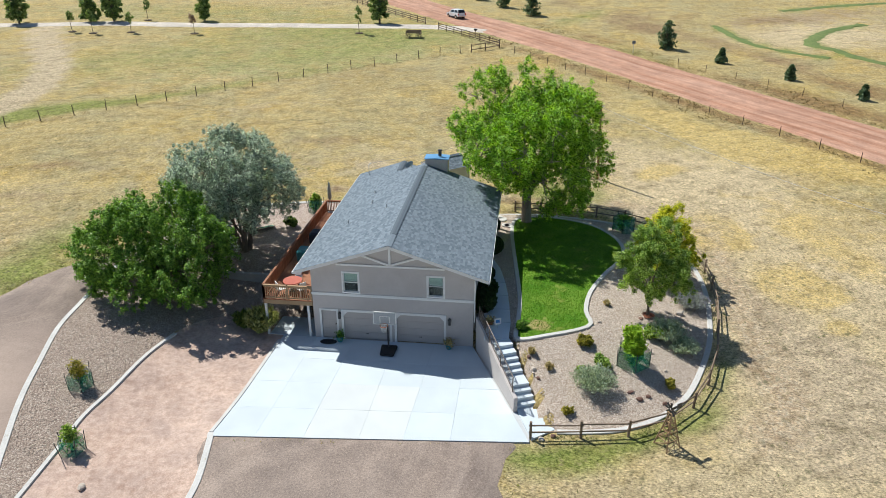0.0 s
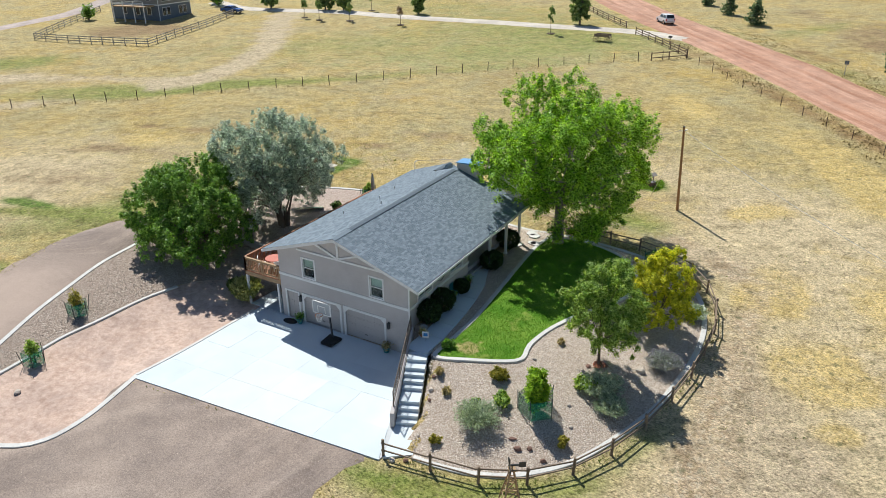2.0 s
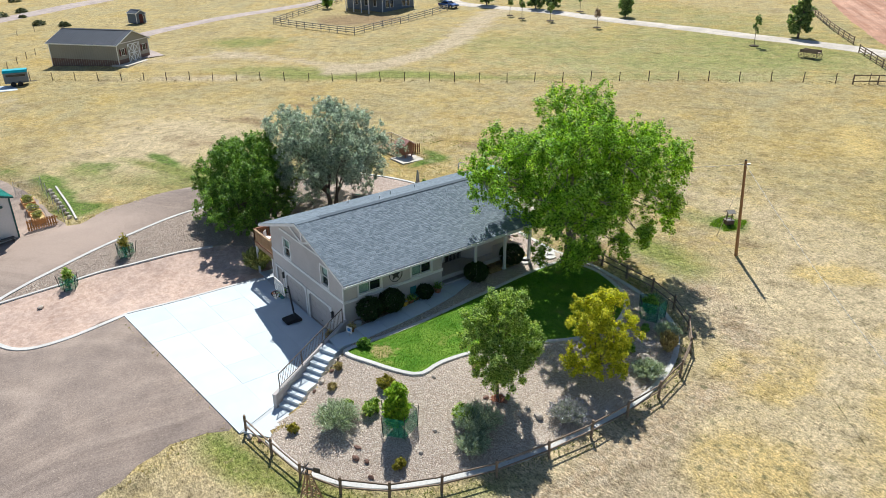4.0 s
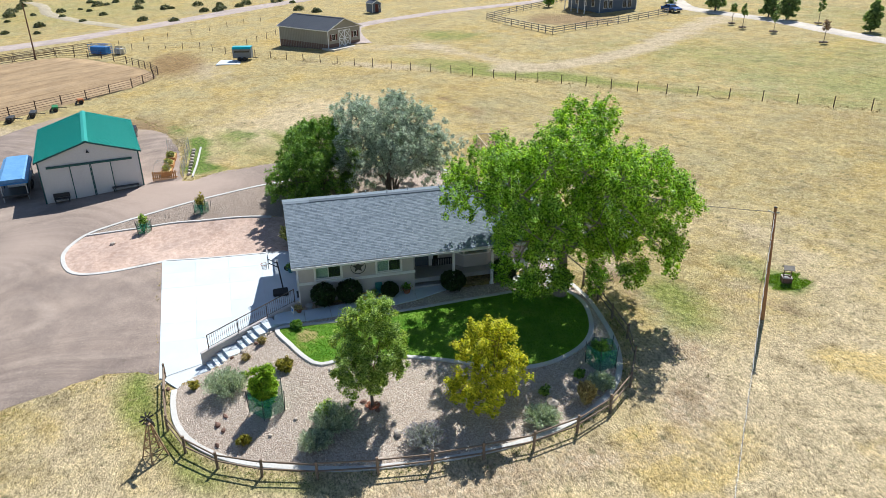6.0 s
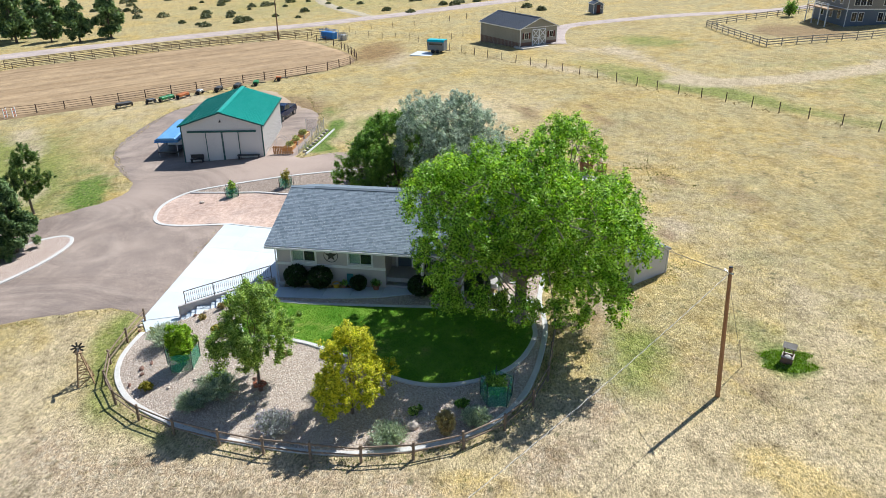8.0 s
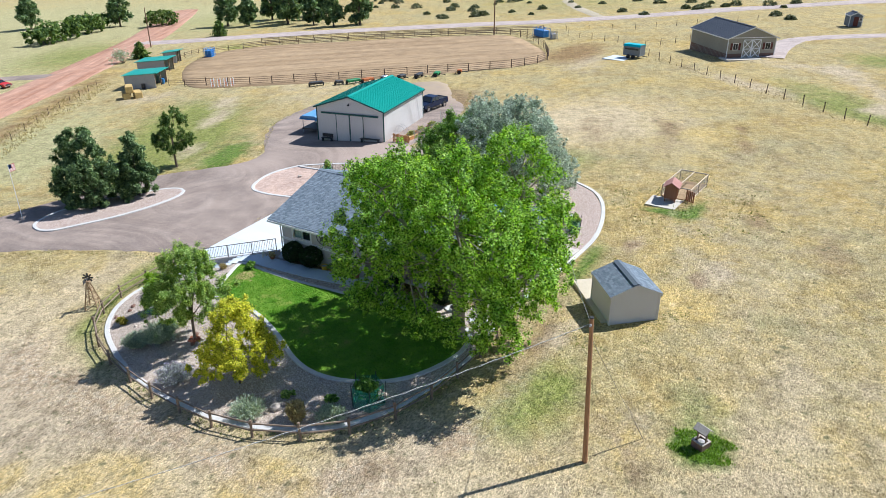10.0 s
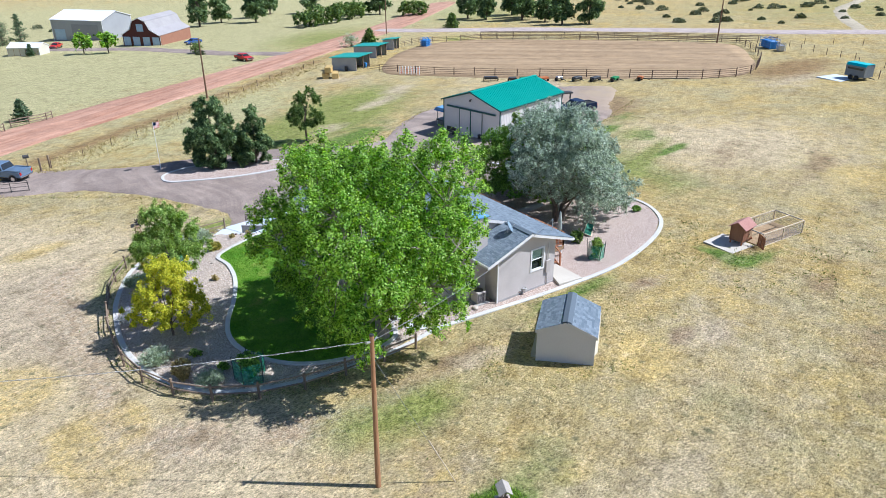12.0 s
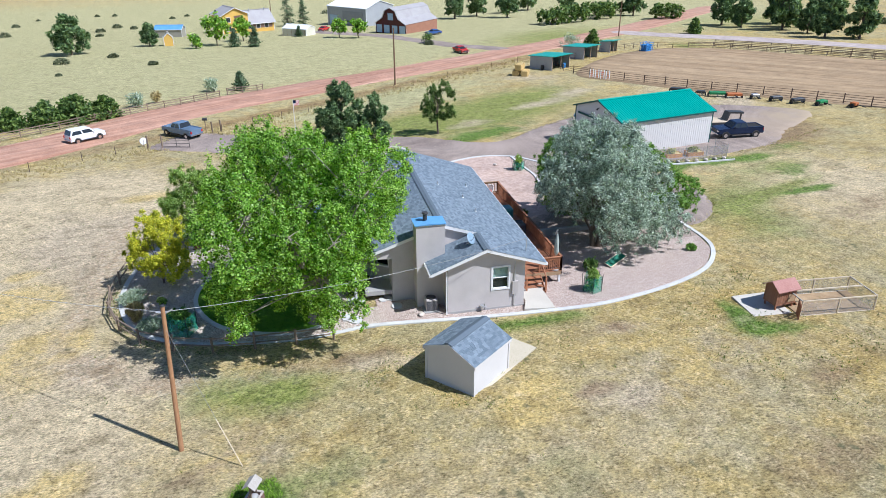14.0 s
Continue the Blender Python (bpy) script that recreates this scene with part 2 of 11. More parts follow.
def rutted(name, c1, c2, direction, wave=1.2, amount=0.4, grain=5.0, grit=0.25, long=40, warp=0.0, dust=None):
    """Bare earth with lines of wear along a direction in plan (degrees), stained and gritty."""
    m, nt, bs = nodes_of(name, 0.95, 0, 0.15)
    tc = nt.nodes.new("ShaderNodeTexCoord")
    mp = nt.nodes.new("ShaderNodeMapping")
    mp.vector_type = "TEXTURE"
    mp.inputs["Rotation"].default_value = (0, 0, radians(direction))
    mp.inputs["Scale"].default_value = (long, 1, 1)
    v = coords(nt)
    if warp:
        bend = nt.nodes.new("ShaderNodeTexNoise")
        bend.inputs["Scale"].default_value = 0.045
        bend.inputs["Detail"].default_value = 1.0
        nt.links.new(v, bend.inputs["Vector"])
        far = nt.nodes.new("ShaderNodeVectorMath")
        far.operation = "MULTIPLY_ADD"
        nt.links.new(bend.outputs["Color"], far.inputs[0])
        far.inputs[1].default_value = (warp, warp, 0)
        nt.links.new(tc.outputs["Object"], far.inputs[2])
        nt.links.new(far.outputs["Vector"], mp.inputs["Vector"])
    else:
        nt.links.new(tc.outputs["Object"], mp.inputs["Vector"])
    lines = noise_out(nt, mp.outputs["Vector"], wave, 6, 0.7)
    fine = noise_out(nt, v, grain, 6, 0.75)
    big = noise_out(nt, v, 0.12, 5)
    fac = mathn(nt, "ADD", mathn(nt, "MULTIPLY", lines, amount), mathn(nt, "ADD", mathn(nt, "MULTIPLY", fine, 0.6 - amount / 2), mathn(nt, "MULTIPLY", big, 0.4 - amount / 2)))
    col = ramp(nt, fac, [(0.38, c1), (0.62, c2)])
    speck = noise_out(nt, v, 14, 3, 0.8)
    col = mixc(nt, 1.0, col, ramp(nt, speck, [(0.35, (1 - grit,) * 3), (0.65, (1 + grit,) * 3)]), "MULTIPLY")
    stain = noise_out(nt, v, 0.4, 5, 0.7)
    col = mixc(nt, 1.0, col, ramp(nt, stain, [(0.36, (0.84, 0.84, 0.85)), (0.64, (1.13, 1.12, 1.1))]), "MULTIPLY")
    for x, y, reach, tint in dust or ():
        spot = nt.nodes.new("ShaderNodeVectorMath")
        spot.operation = "DISTANCE"
        nt.links.new(v, spot.inputs[0])
        spot.inputs[1].default_value = (x, y, 0.5)
        near = mathn(nt, "ADD", mathn(nt, "DIVIDE", spot.outputs["Value"], reach), mathn(nt, "MULTIPLY", mathn(nt, "SUBTRACT", stain, 0.5), 1.6))
        col = mixc(nt, ramp(nt, near, [(0.35, (0.75, 0.75, 0.75)), (1.1, (0, 0, 0))]), col, mixc(nt, fine, tuple(0.8 * c for c in tint), tuple(1.15 * c for c in tint)))
    nt.links.new(col, bs.inputs["Base Color"])
    bump(nt, bs, mathn(nt, "ADD", fine, lines), 0.5, 0.04)
    return m


def shingle_material(name, c1, c2):
    m, nt, bs = nodes_of(name, 0.9, 0, 0.25)
    isl = nt.nodes.new("ShaderNodeNewGeometry").outputs["Random Per Island"]
    v = coords(nt)
    fine = noise_out(nt, v, 16, 5, 0.8)
    big = noise_out(nt, v, 0.5, 4)
    fac = mathn(nt, "ADD", mathn(nt, "MULTIPLY", isl, 0.46), mathn(nt, "ADD", mathn(nt, "MULTIPLY", fine, 0.5), mathn(nt, "MULTIPLY", big, 0.15)))
    nt.links.new(ramp(nt, fac, [(0.1, c1), (0.95, c2)]), bs.inputs["Base Color"])
    bump(nt, bs, fine, 0.3, 0.005)
    return m


def glass_material():
    """Clear window glass: most light passes, a little is mirrored."""
    m, nt, bs = nodes_of("window_glass", 0.02, 0, 0.5)
    bs.inputs["Base Color"].default_value = (0.9, 0.95, 1.0, 1)
    bs.inputs["Metallic"].default_value = 1.0
    t = nt.nodes.new("ShaderNodeBsdfTransparent")
    t.inputs["Color"].default_value = (0.84, 0.9, 0.88, 1)
    mx = nt.nodes.new("ShaderNodeMixShader")
    mx.inputs["Fac"].default_value = 0.02
    nt.links.new(t.outputs[0], mx.inputs[1])
    nt.links.new(bs.outputs[0], mx.inputs[2])
    nt.links.new(mx.outputs[0], nt.nodes["Material Output"].inputs["Surface"])
    return m


def mesh_screen(name, colour, open_part):
    """Fine netting: mostly holes."""
    m, nt, bs = nodes_of(name, 0.7)
    bs.inputs["Base Color"].default_value = (*colour, 1)
    v = coords(nt)
    w = noise_out(nt, v, 30, 2)
    t = nt.nodes.new("ShaderNodeBsdfTransparent")
    mx = nt.nodes.new("ShaderNodeMixShader")
    nt.links.new(ramp(nt, w, [(0.3, (open_part + 0.15,) * 3), (0.7, (open_part - 0.15,) * 3)]), mx.inputs["Fac"])
    nt.links.new(bs.outputs[0], mx.inputs[1])
    nt.links.new(t.outputs[0], mx.inputs[2])
    nt.links.new(mx.outputs[0], nt.nodes["Material Output"].inputs["Surface"])
    return m


GROUND = ground_material()
LAWN = lawn_material()
RIVERN = stony("brown_river_rock", [(0.1, (0.2, 0.15, 0.12)), (0.4, (0.34, 0.265, 0.215)), (0.7, (0.45, 0.37, 0.305)), (0.95, (0.6, 0.53, 0.46))], 17.0, 0.8, (0.2, 0.15, 0.12), 0.04)
RIVER = stony("tan_river_rock", [(0.1, (0.29, 0.225, 0.18)), (0.4, (0.47, 0.385, 0.31)), (0.7, (0.6, 0.515, 0.425)), (0.95, (0.76, 0.7, 0.62))], 21.0, 0.8, (0.27, 0.2, 0.15), 0.04)
PINKROCK = rutted("pink_gravel", (0.38, 0.265, 0.21), (0.65, 0.505, 0.425), 60, 2.0, 0.1, 2.8, 0.16, 2)
REDROCK = stony("red_rock_mulch", [(0.1, (0.35, 0.265, 0.22)), (0.5, (0.54, 0.44, 0.375)), (0.95, (0.71, 0.62, 0.55))], 18.0, 0.8, (0.24, 0.15, 0.12), 0.04)
LOT = rutted("grey_brown_crushed_gravel", (0.2, 0.158, 0.135), (0.385, 0.315, 0.268), 70, 0.55, 0.46, 9.0, 0.26, 14, 38.0, [(-30, 27, 9, (0.46, 0.36, 0.3)), (-60, 17, 11, (0.4, 0.31, 0.22)), (-68, 12, 9, (0.42, 0.33, 0.22)), (-22, 15, 5, (0.4, 0.32, 0.27))])
TRACKDIRT = rutted("pale_dirt_track", (0.37, 0.315, 0.22), (0.51, 0.45, 0.335), 60, 1.2, 0.4)
ROADDIRT = rutted("red_dirt_road", (0.35, 0.175, 0.11), (0.56, 0.35, 0.255), 127, 0.85, 0.72)
ROADDIRT2 = rutted("red_dirt_road_south", (0.35, 0.175, 0.11), (0.56, 0.35, 0.255), 39, 0.85, 0.72)
ROADPALE = rutted("pinkish_gravel_road", (0.38, 0.31, 0.275), (0.52, 0.445, 0.41), 75, 1.0, 0.4)
GRAVELDRIVE = rutted("pale_gravel_drive", (0.5, 0.44, 0.37), (0.66, 0.61, 0.54), 5, 1.2, 0.35)
ARENA = rutted("raked_brown_arena_soil", (0.265, 0.18, 0.1), (0.44, 0.322, 0.195), 124, 0.55, 0.62, 3.0, 0.15)
CONC = surf("pale_concrete", (0.5, 0.56, 0.6), (0.63, 0.7, 0.74), 18, 0.4, 0.75, 0.1, 0.004, vary=0.07)
CONCWARM = surf("warm_pale_concrete", (0.55, 0.585, 0.59), (0.68, 0.715, 0.72), 18, 0.4, 0.75, 0.1, 0.004, vary=0.07)
CONCTAN = surf("cream_concrete", (0.46, 0.42, 0.355), (0.6, 0.56, 0.485), 18, 0.5, 0.8, 0.1, 0.004)
CONCW = surf("concrete_curb", (0.46, 0.45, 0.43), (0.65, 0.64, 0.61), 9, 0.8, 0.8, 0.25, 0.006)
CONCD = surf("grey_cast_concrete", (0.3, 0.29, 0.28), (0.46, 0.45, 0.43), 14, 0.7, 0.85, 0.2, 0.006)
JOINT = surf("joint_earth", (0.42, 0.44, 0.45), (0.55, 0.57, 0.58), 14, 0.7, 0.95, 0.2)
STUCCO = surf("warm_grey_stucco", (0.45, 0.41, 0.39), (0.58, 0.535, 0.51), 24, 0.8, 0.9, 0.5, 0.006)
STUCCOD = surf("taupe_garage_panel", (0.43, 0.39, 0.37), (0.5, 0.455, 0.43), 12, 0.4, 0.6, 0.1, 0.003)
TRIM = surf("white_painted_trim", (0.72, 0.71, 0.69), (0.82, 0.81, 0.79), 10, 0.6, 0.55, 0.1, 0.003)
SHING = shingle_material("blue_grey_shingle", (0.08, 0.11, 0.14), (0.25, 0.3, 0.345))
SHINGD = shingle_material("dark_shingle", (0.07, 0.09, 0.11), (0.15, 0.185, 0.22))
CEDAR = surf("redwood_stain", (0.26, 0.105, 0.05), (0.42, 0.19, 0.1), 14, 1.0, 0.7, 0.3, 0.005, stretch=(1, 1, 0.2), vary=0.3)
TANWOOD = surf("tan_stained_wood", (0.3, 0.19, 0.1), (0.46, 0.32, 0.19), 14, 1.0, 0.75, 0.3, 0.005, vary=0.25)
GREYWOOD = surf("grey_weathered_rail", (0.3, 0.27, 0.235), (0.48, 0.44, 0.39), 12, 1.2, 0.9, 0.4, 0.01, vary=0.3)
OLDWOOD = surf("weathered_fence_wood", (0.16, 0.115, 0.08), (0.31, 0.235, 0.17), 12, 1.2, 0.9, 0.5, 0.01, stretch=(1, 1, 0.3), vary=0.4)
FARPOLE = surf("dark_pole_wood", (0.13, 0.075, 0.045), (0.25, 0.15, 0.09), 16, 0.8, 0.85, 0.4, 0.01, stretch=(1, 1, 0.08))
BARKPALE = surf("pale_grey_bark", (0.2, 0.165, 0.13), (0.38, 0.33, 0.27), 9, 1.5, 0.95, 0.8, 0.03, stretch=(1, 1, 0.3))
POLEWOOD = surf("utility_pole_wood", (0.28, 0.135, 0.06), (0.48, 0.27, 0.135), 16, 0.8, 0.85, 0.4, 0.01, stretch=(1, 1, 0.08))
PALEWOOD = surf("pale_pine_lumber", (0.5, 0.4, 0.27), (0.68, 0.57, 0.42), 14, 1.0, 0.75, 0.2, 0.004, vary=0.2)
BLACKMET = surf("dark_metal", (0.03, 0.03, 0.032), (0.06, 0.06, 0.06), 12, 0.8, 0.45, 0.1, 0.003)
RAILMET = surf("brown_painted_steel", (0.09, 0.065, 0.05), (0.15, 0.115, 0.09), 12, 0.8, 0.5, 0.1, 0.003)
STEEL = surf("galvanised_steel", (0.45, 0.46, 0.47), (0.6, 0.61, 0.62), 10, 0.8, 0.4, 0.1, 0.003, metallic=0.7)
RUSTPOST = surf("rusty_steel_post", (0.06, 0.04, 0.035), (0.13, 0.08, 0.06), 20, 1, 0.8, 0.2, 0.003)
TEALTRIM = surf("dark_teal_trim", (0.01, 0.07, 0.065), (0.02, 0.1, 0.095), 8, 0.6, 0.45, 0.1, 0.003)
TEAL = surf("teal_painted_metal_roof", (0.0, 0.27, 0.215), (0.02, 0.36, 0.29), 6, 0.4, 0.38, 0.1, 0.003)
BARNWALL = surf("off_white_barn_steel", (0.62, 0.6, 0.57), (0.72, 0.7, 0.67), 7, 0.4, 0.5, 0.1, 0.003)
BLUEPAINT = surf("bright_blue_metal", (0.03, 0.18, 0.48), (0.06, 0.27, 0.6), 7, 0.5, 0.4, 0.1, 0.003)
BLUETARP = surf("light_blue_tarp", (0.08, 0.25, 0.52), (0.18, 0.4, 0.68), 5, 0.8, 0.5, 0.4, 0.02)
TANWALL = surf("tan_wall_siding", (0.27, 0.255, 0.21), (0.34, 0.32, 0.265), 8, 0.4, 0.7, 0.1, 0.003)
BROWNWALL = surf("brown_wainscot", (0.14, 0.08, 0.06), (0.2, 0.12, 0.09), 8, 0.4, 0.7, 0.1, 0.003)
DARKROOF = surf("dark_steel_roof", (0.05, 0.06, 0.075), (0.09, 0.1, 0.12), 6, 0.4, 0.5, 0.1, 0.003)
BLUEWALL = surf("slate_blue_siding", (0.1, 0.13, 0.17), (0.15, 0.18, 0.22), 8, 0.4, 0.7, 0.1, 0.003)
# barn red, with the shade on the gambrel barn's front darkened into it
REDWALL = surf("shade_darkened_barn_red", (0.075, 0.02, 0.017), (0.125, 0.035, 0.028), 8, 0.4, 0.7, 0.1, 0.003)
YELLOWWALL = surf("golden_yellow_siding", (0.6, 0.36, 0.07), (0.7, 0.45, 0.12), 8, 0.4, 0.7, 0.1, 0.003)
GREYROOF = surf("grey_roof", (0.3, 0.28, 0.28), (0.42, 0.4, 0.39), 6, 0.4, 0.6, 0.1, 0.003)
WHITEMET = surf("white_metal", (0.75, 0.76, 0.77), (0.85, 0.86, 0.87), 6, 0.4, 0.45, 0.05, 0.003)
HAY = surf("hay_straw", (0.44, 0.3, 0.1), (0.66, 0.49, 0.21), 18, 1.5, 0.95, 0.7, 0.03)
GLASS = glass_material()
# near-black colour that stands for the unlit rooms behind the panes
DARKROOM = surf("unlit_room_dark", (0.02, 0.022, 0.025), (0.04, 0.042, 0.045), 4, 0.8, 0.9, 0.1)
BLIND = surf("pale_green_blind", (0.42, 0.5, 0.46), (0.55, 0.62, 0.57), 4, 0.8, 0.8, 0.1)
RUBBER = surf("black_rubber", (0.015, 0.015, 0.015), (0.03, 0.03, 0.03), 12, 1, 0.8, 0.2, 0.004)
BARK = surf("grey_brown_bark", (0.1, 0.075, 0.055), (0.22, 0.175, 0.13), 9, 1.5, 0.95, 0.8, 0.03, stretch=(1, 1, 0.3))
FINENET = mesh_screen("pale_green_netting", (0.05, 0.4, 0.25), 0.72)
GREENNET = mesh_screen("green_garden_netting", (0.02, 0.33, 0.19), 0.64)
WIRENET = mesh_screen("grey_wire_netting", (0.35, 0.35, 0.34), 0.82)
CHROME = surf("chrome_trim", (0.6, 0.6, 0.6), (0.7, 0.7, 0.7), 10, 0.8, 0.2, 0.0, metallic=1.0)
ORANGE = surf("orange_rust_paint", (0.35, 0.1, 0.03), (0.5, 0.17, 0.05), 10, 0.8, 0.7, 0.2)
REDTABLE = surf("red_painted_wood", (0.4, 0.09, 0.06), (0.52, 0.15, 0.1), 10, 0.8, 0.6, 0.1)
TERRA = surf("terracotta", (0.3, 0.12, 0.06), (0.42, 0.19, 0.1), 10, 0.8, 0.8, 0.2)
TEALPOT = surf("teal_glazed_pot", (0.03, 0.16, 0.17), (0.06, 0.24, 0.25), 10, 0.8, 0.35, 0.1)
YELLOWPOT = surf("yellow_glazed_pot", (0.6, 0.38, 0.02), (0.7, 0.46, 0.05), 10, 0.8, 0.4, 0.1)
PLUM = surf("light_stone", (0.42, 0.36, 0.3), (0.6, 0.53, 0.46), 9, 1.5, 0.9, 0.5, 0.02, vary=0.3)
REDSTONE = surf("red_sandstone", (0.15, 0.085, 0.065), (0.28, 0.165, 0.125), 9, 1.5, 0.9, 0.5, 0.02, vary=0.3)
L_COTTON = leafy("cottonwood_leaf", (0.035, 0.1, 0.012), (0.195, 0.35, 0.05), (0.47, 0.61, 0.21), rough=0.36, through_light=0.52, clump_size=0.9, glow=(1.75, 1.88, 0.17))
L_OLIVE = leafy("silver_olive_leaf", (0.12, 0.165, 0.12), (0.325, 0.395, 0.315), (0.66, 0.72, 0.64), rough=0.4, through_light=0.48, glow=(1.4, 1.45, 1.2))
L_DARK = leafy("dark_green_leaf", (0.085, 0.185, 0.03), (0.17, 0.33, 0.06), (0.34, 0.52, 0.12), rough=0.4, through_light=0.46)
L_YEW = leafy("yew_needles", (0.012, 0.028, 0.008), (0.025, 0.055, 0.014), (0.06, 0.1, 0.03), through_light=0.12)
SWALE = surf("green_swale_grass", (0.08, 0.13, 0.03), (0.19, 0.24, 0.075), 3, 0.3, 0.95, 0.4, 0.05)
L_SCRUB = leafy("grey_olive_scrub", (0.07, 0.085, 0.045), (0.125, 0.145, 0.075), (0.21, 0.23, 0.13), through_light=0.2)
L_THICKET = leafy("scrub_oak_leaf", (0.045, 0.095, 0.025), (0.115, 0.2, 0.05), (0.25, 0.34, 0.09), through_light=0.33)
L_TREE = leafy("mid_green_leaf", (0.085, 0.18, 0.035), (0.24, 0.38, 0.09), (0.54, 0.66, 0.27), through_light=0.5, glow=(1.45, 1.4, 0.45))
L_YELLOW = leafy("yellow_green_leaf", (0.22, 0.3, 0.03), (0.56, 0.58, 0.05), (0.86, 0.76, 0.1), through_light=0.46, clump_size=1.2, glow=(1.25, 1.3, 0.35))
L_PINE = leafy("pine_needles", (0.05, 0.1, 0.045), (0.13, 0.215, 0.085), (0.3, 0.41, 0.18), through_light=0.33)
L_YOUNG = leafy("young_pine_needles", (0.08, 0.15, 0.05), (0.2, 0.3, 0.1), (0.4, 0.5, 0.2), through_light=0.38)
L_DRY = leafy("dry_pinkish_leaf", (0.28, 0.19, 0.16), (0.42, 0.3, 0.25), (0.55, 0.42, 0.36), through_light=0.3)
L_SPRUCE = leafy("blue_green_needles", (0.06, 0.11, 0.06), (0.12, 0.19, 0.1), (0.22, 0.3, 0.17), through_light=0.25)
L_SAGE = leafy("grey_sage_leaf", (0.25, 0.34, 0.25), (0.42, 0.51, 0.4), (0.62, 0.68, 0.57), through_light=0.35)
L_LUSH = leafy("watered_grass_blade", (0.1, 0.21, 0.02), (0.2, 0.36, 0.035), (0.34, 0.5, 0.07))
L_GRASSY = leafy("yellow_green_grass_blade", (0.22, 0.26, 0.08), (0.38, 0.4, 0.14), (0.54, 0.52, 0.22), through_light=0.3)
L_LAVENDER = leafy("grey_lavender_leaf", (0.26, 0.31, 0.27), (0.42, 0.46, 0.46), (0.6, 0.62, 0.68), through_light=0.3)
L_VIOLET = leafy("violet_flower_spike", (0.22, 0.2, 0.3), (0.33, 0.31, 0.45), (0.48, 0.46, 0.6), through_light=0.3)
L_SPIREA = leafy("olive_gold_leaf", (0.17, 0.17, 0.03), (0.34, 0.31, 0.05), (0.52, 0.43, 0.09), through_light=0.35)
L_BRIGHT = leafy("bright_pine_needles", (0.16, 0.32, 0.02), (0.3, 0.5, 0.035), (0.5, 0.66, 0.08), through_light=0.4)
L_STRAW = leafy("straw_grass_blade", (0.38, 0.3, 0.14), (0.5, 0.4, 0.2), (0.62, 0.52, 0.27))
L_WEED = leafy("green_grass_blade", (0.06, 0.11, 0.02), (0.14, 0.2, 0.04), (0.3, 0.32, 0.08))
L_BROWN = leafy("withered_grass_blade", (0.14, 0.1, 0.05), (0.24, 0.18, 0.095), (0.36, 0.28, 0.145))
L_LAWN = leafy("lawn_blade", (0.05, 0.15, 0.008), (0.115, 0.275, 0.016), (0.21, 0.37, 0.032))


# ---- geometry helpers ----
from mathutils import geometry

rnd = random.Random(7)


def root_place(ob):
    p = Vector((0, 0, 0))
    while ob is not None:
        p += ob.location
        ob = ob.parent
    return p


def finish(bm, name, material, smooth=False):
    bmesh.ops.recalc_face_normals(bm, faces=bm.faces)
    me = bpy.data.meshes.new(name)
    bm.to_mesh(me)
    bm.free()
    me.materials.append(material)
    if smooth:
        me.shade_smooth()
    return me


def part(name, bm, material, parent, label="", smooth=False, placed=True):
    """One mesh object under a thing or a part. placed: the mesh is given in the world's places."""
    if placed:
        bmesh.ops.translate(bm, verts=bm.verts, vec=-root_place(parent))
    ob = new(name, finish(bm, name, material, smooth))
    ob.parent = parent
    if label:
        ob["label"] = label
    return ob


def thing(name, place, label, category, group="", kind=""):
    ob = new(name)
    ob.location = place
    ob.empty_display_size = 0.2
    return tagged(ob, label, category, group, kind)


def solo(name, bm, material, label, category, group="", kind="", smooth=False, place=None):
    """A thing that is one mesh."""
    if place is not None:
        bmesh.ops.translate(bm, verts=bm.verts, vec=-Vector(place))
    ob = new(name, finish(bm, name, material, smooth))
    if place is not None:
        ob.location = place
    return tagged(ob, label, category, group, kind)


def box(bm, x0, x1, y0, y1, z0, z1, m=None, bev=0.0):
    vs = [bm.verts.new((x, y, z)) for z in (z0, z1) for x, y in ((x0, y0), (x1, y0), (x1, y1), (x0, y1))]
    fs = [bm.faces.new([vs[i] for i in f]) for f in ((0, 3, 2, 1), (4, 5, 6, 7), (0, 1, 5, 4), (1, 2, 6, 5), (2, 3, 7, 6), (3, 0, 4, 7))]
    if bev:
        es = list({e for f in fs for e in f.edges})
        r = bmesh.ops.bevel(bm, geom=es, offset=bev, segments=1, affect="EDGES")
        vs = list({v for f in r["faces"] for v in f.verts})
    if m is not None:
        bmesh.ops.transform(bm, matrix=m, verts=vs)
    return bm


def B(*a, **k):
    return box(bmesh.new(), *a, **k)


def rod(bm, p0, p1, r0, r1=None, n=8, cap=True):
    """A tapered round bar between two places."""
    r1 = r0 if r1 is None else r1
    p0, p1 = Vector(p0), Vector(p1)
    q = (p1 - p0).to_track_quat("Z", "Y")
    rings = []
    for p, r in ((p0, r0), (p1, r1)):
        rings.append([bm.verts.new(p + q @ Vector((r * math.cos(2 * math.pi * i / n), r * math.sin(2 * math.pi * i / n), 0))) for i in range(n)])
    for i in range(n):
        j = (i + 1) % n
        bm.faces.new((rings[0][i], rings[0][j], rings[1][j], rings[1][i]))
    if cap:
        bm.faces.new(list(reversed(rings[0])))
        bm.faces.new(rings[1])
    return bm


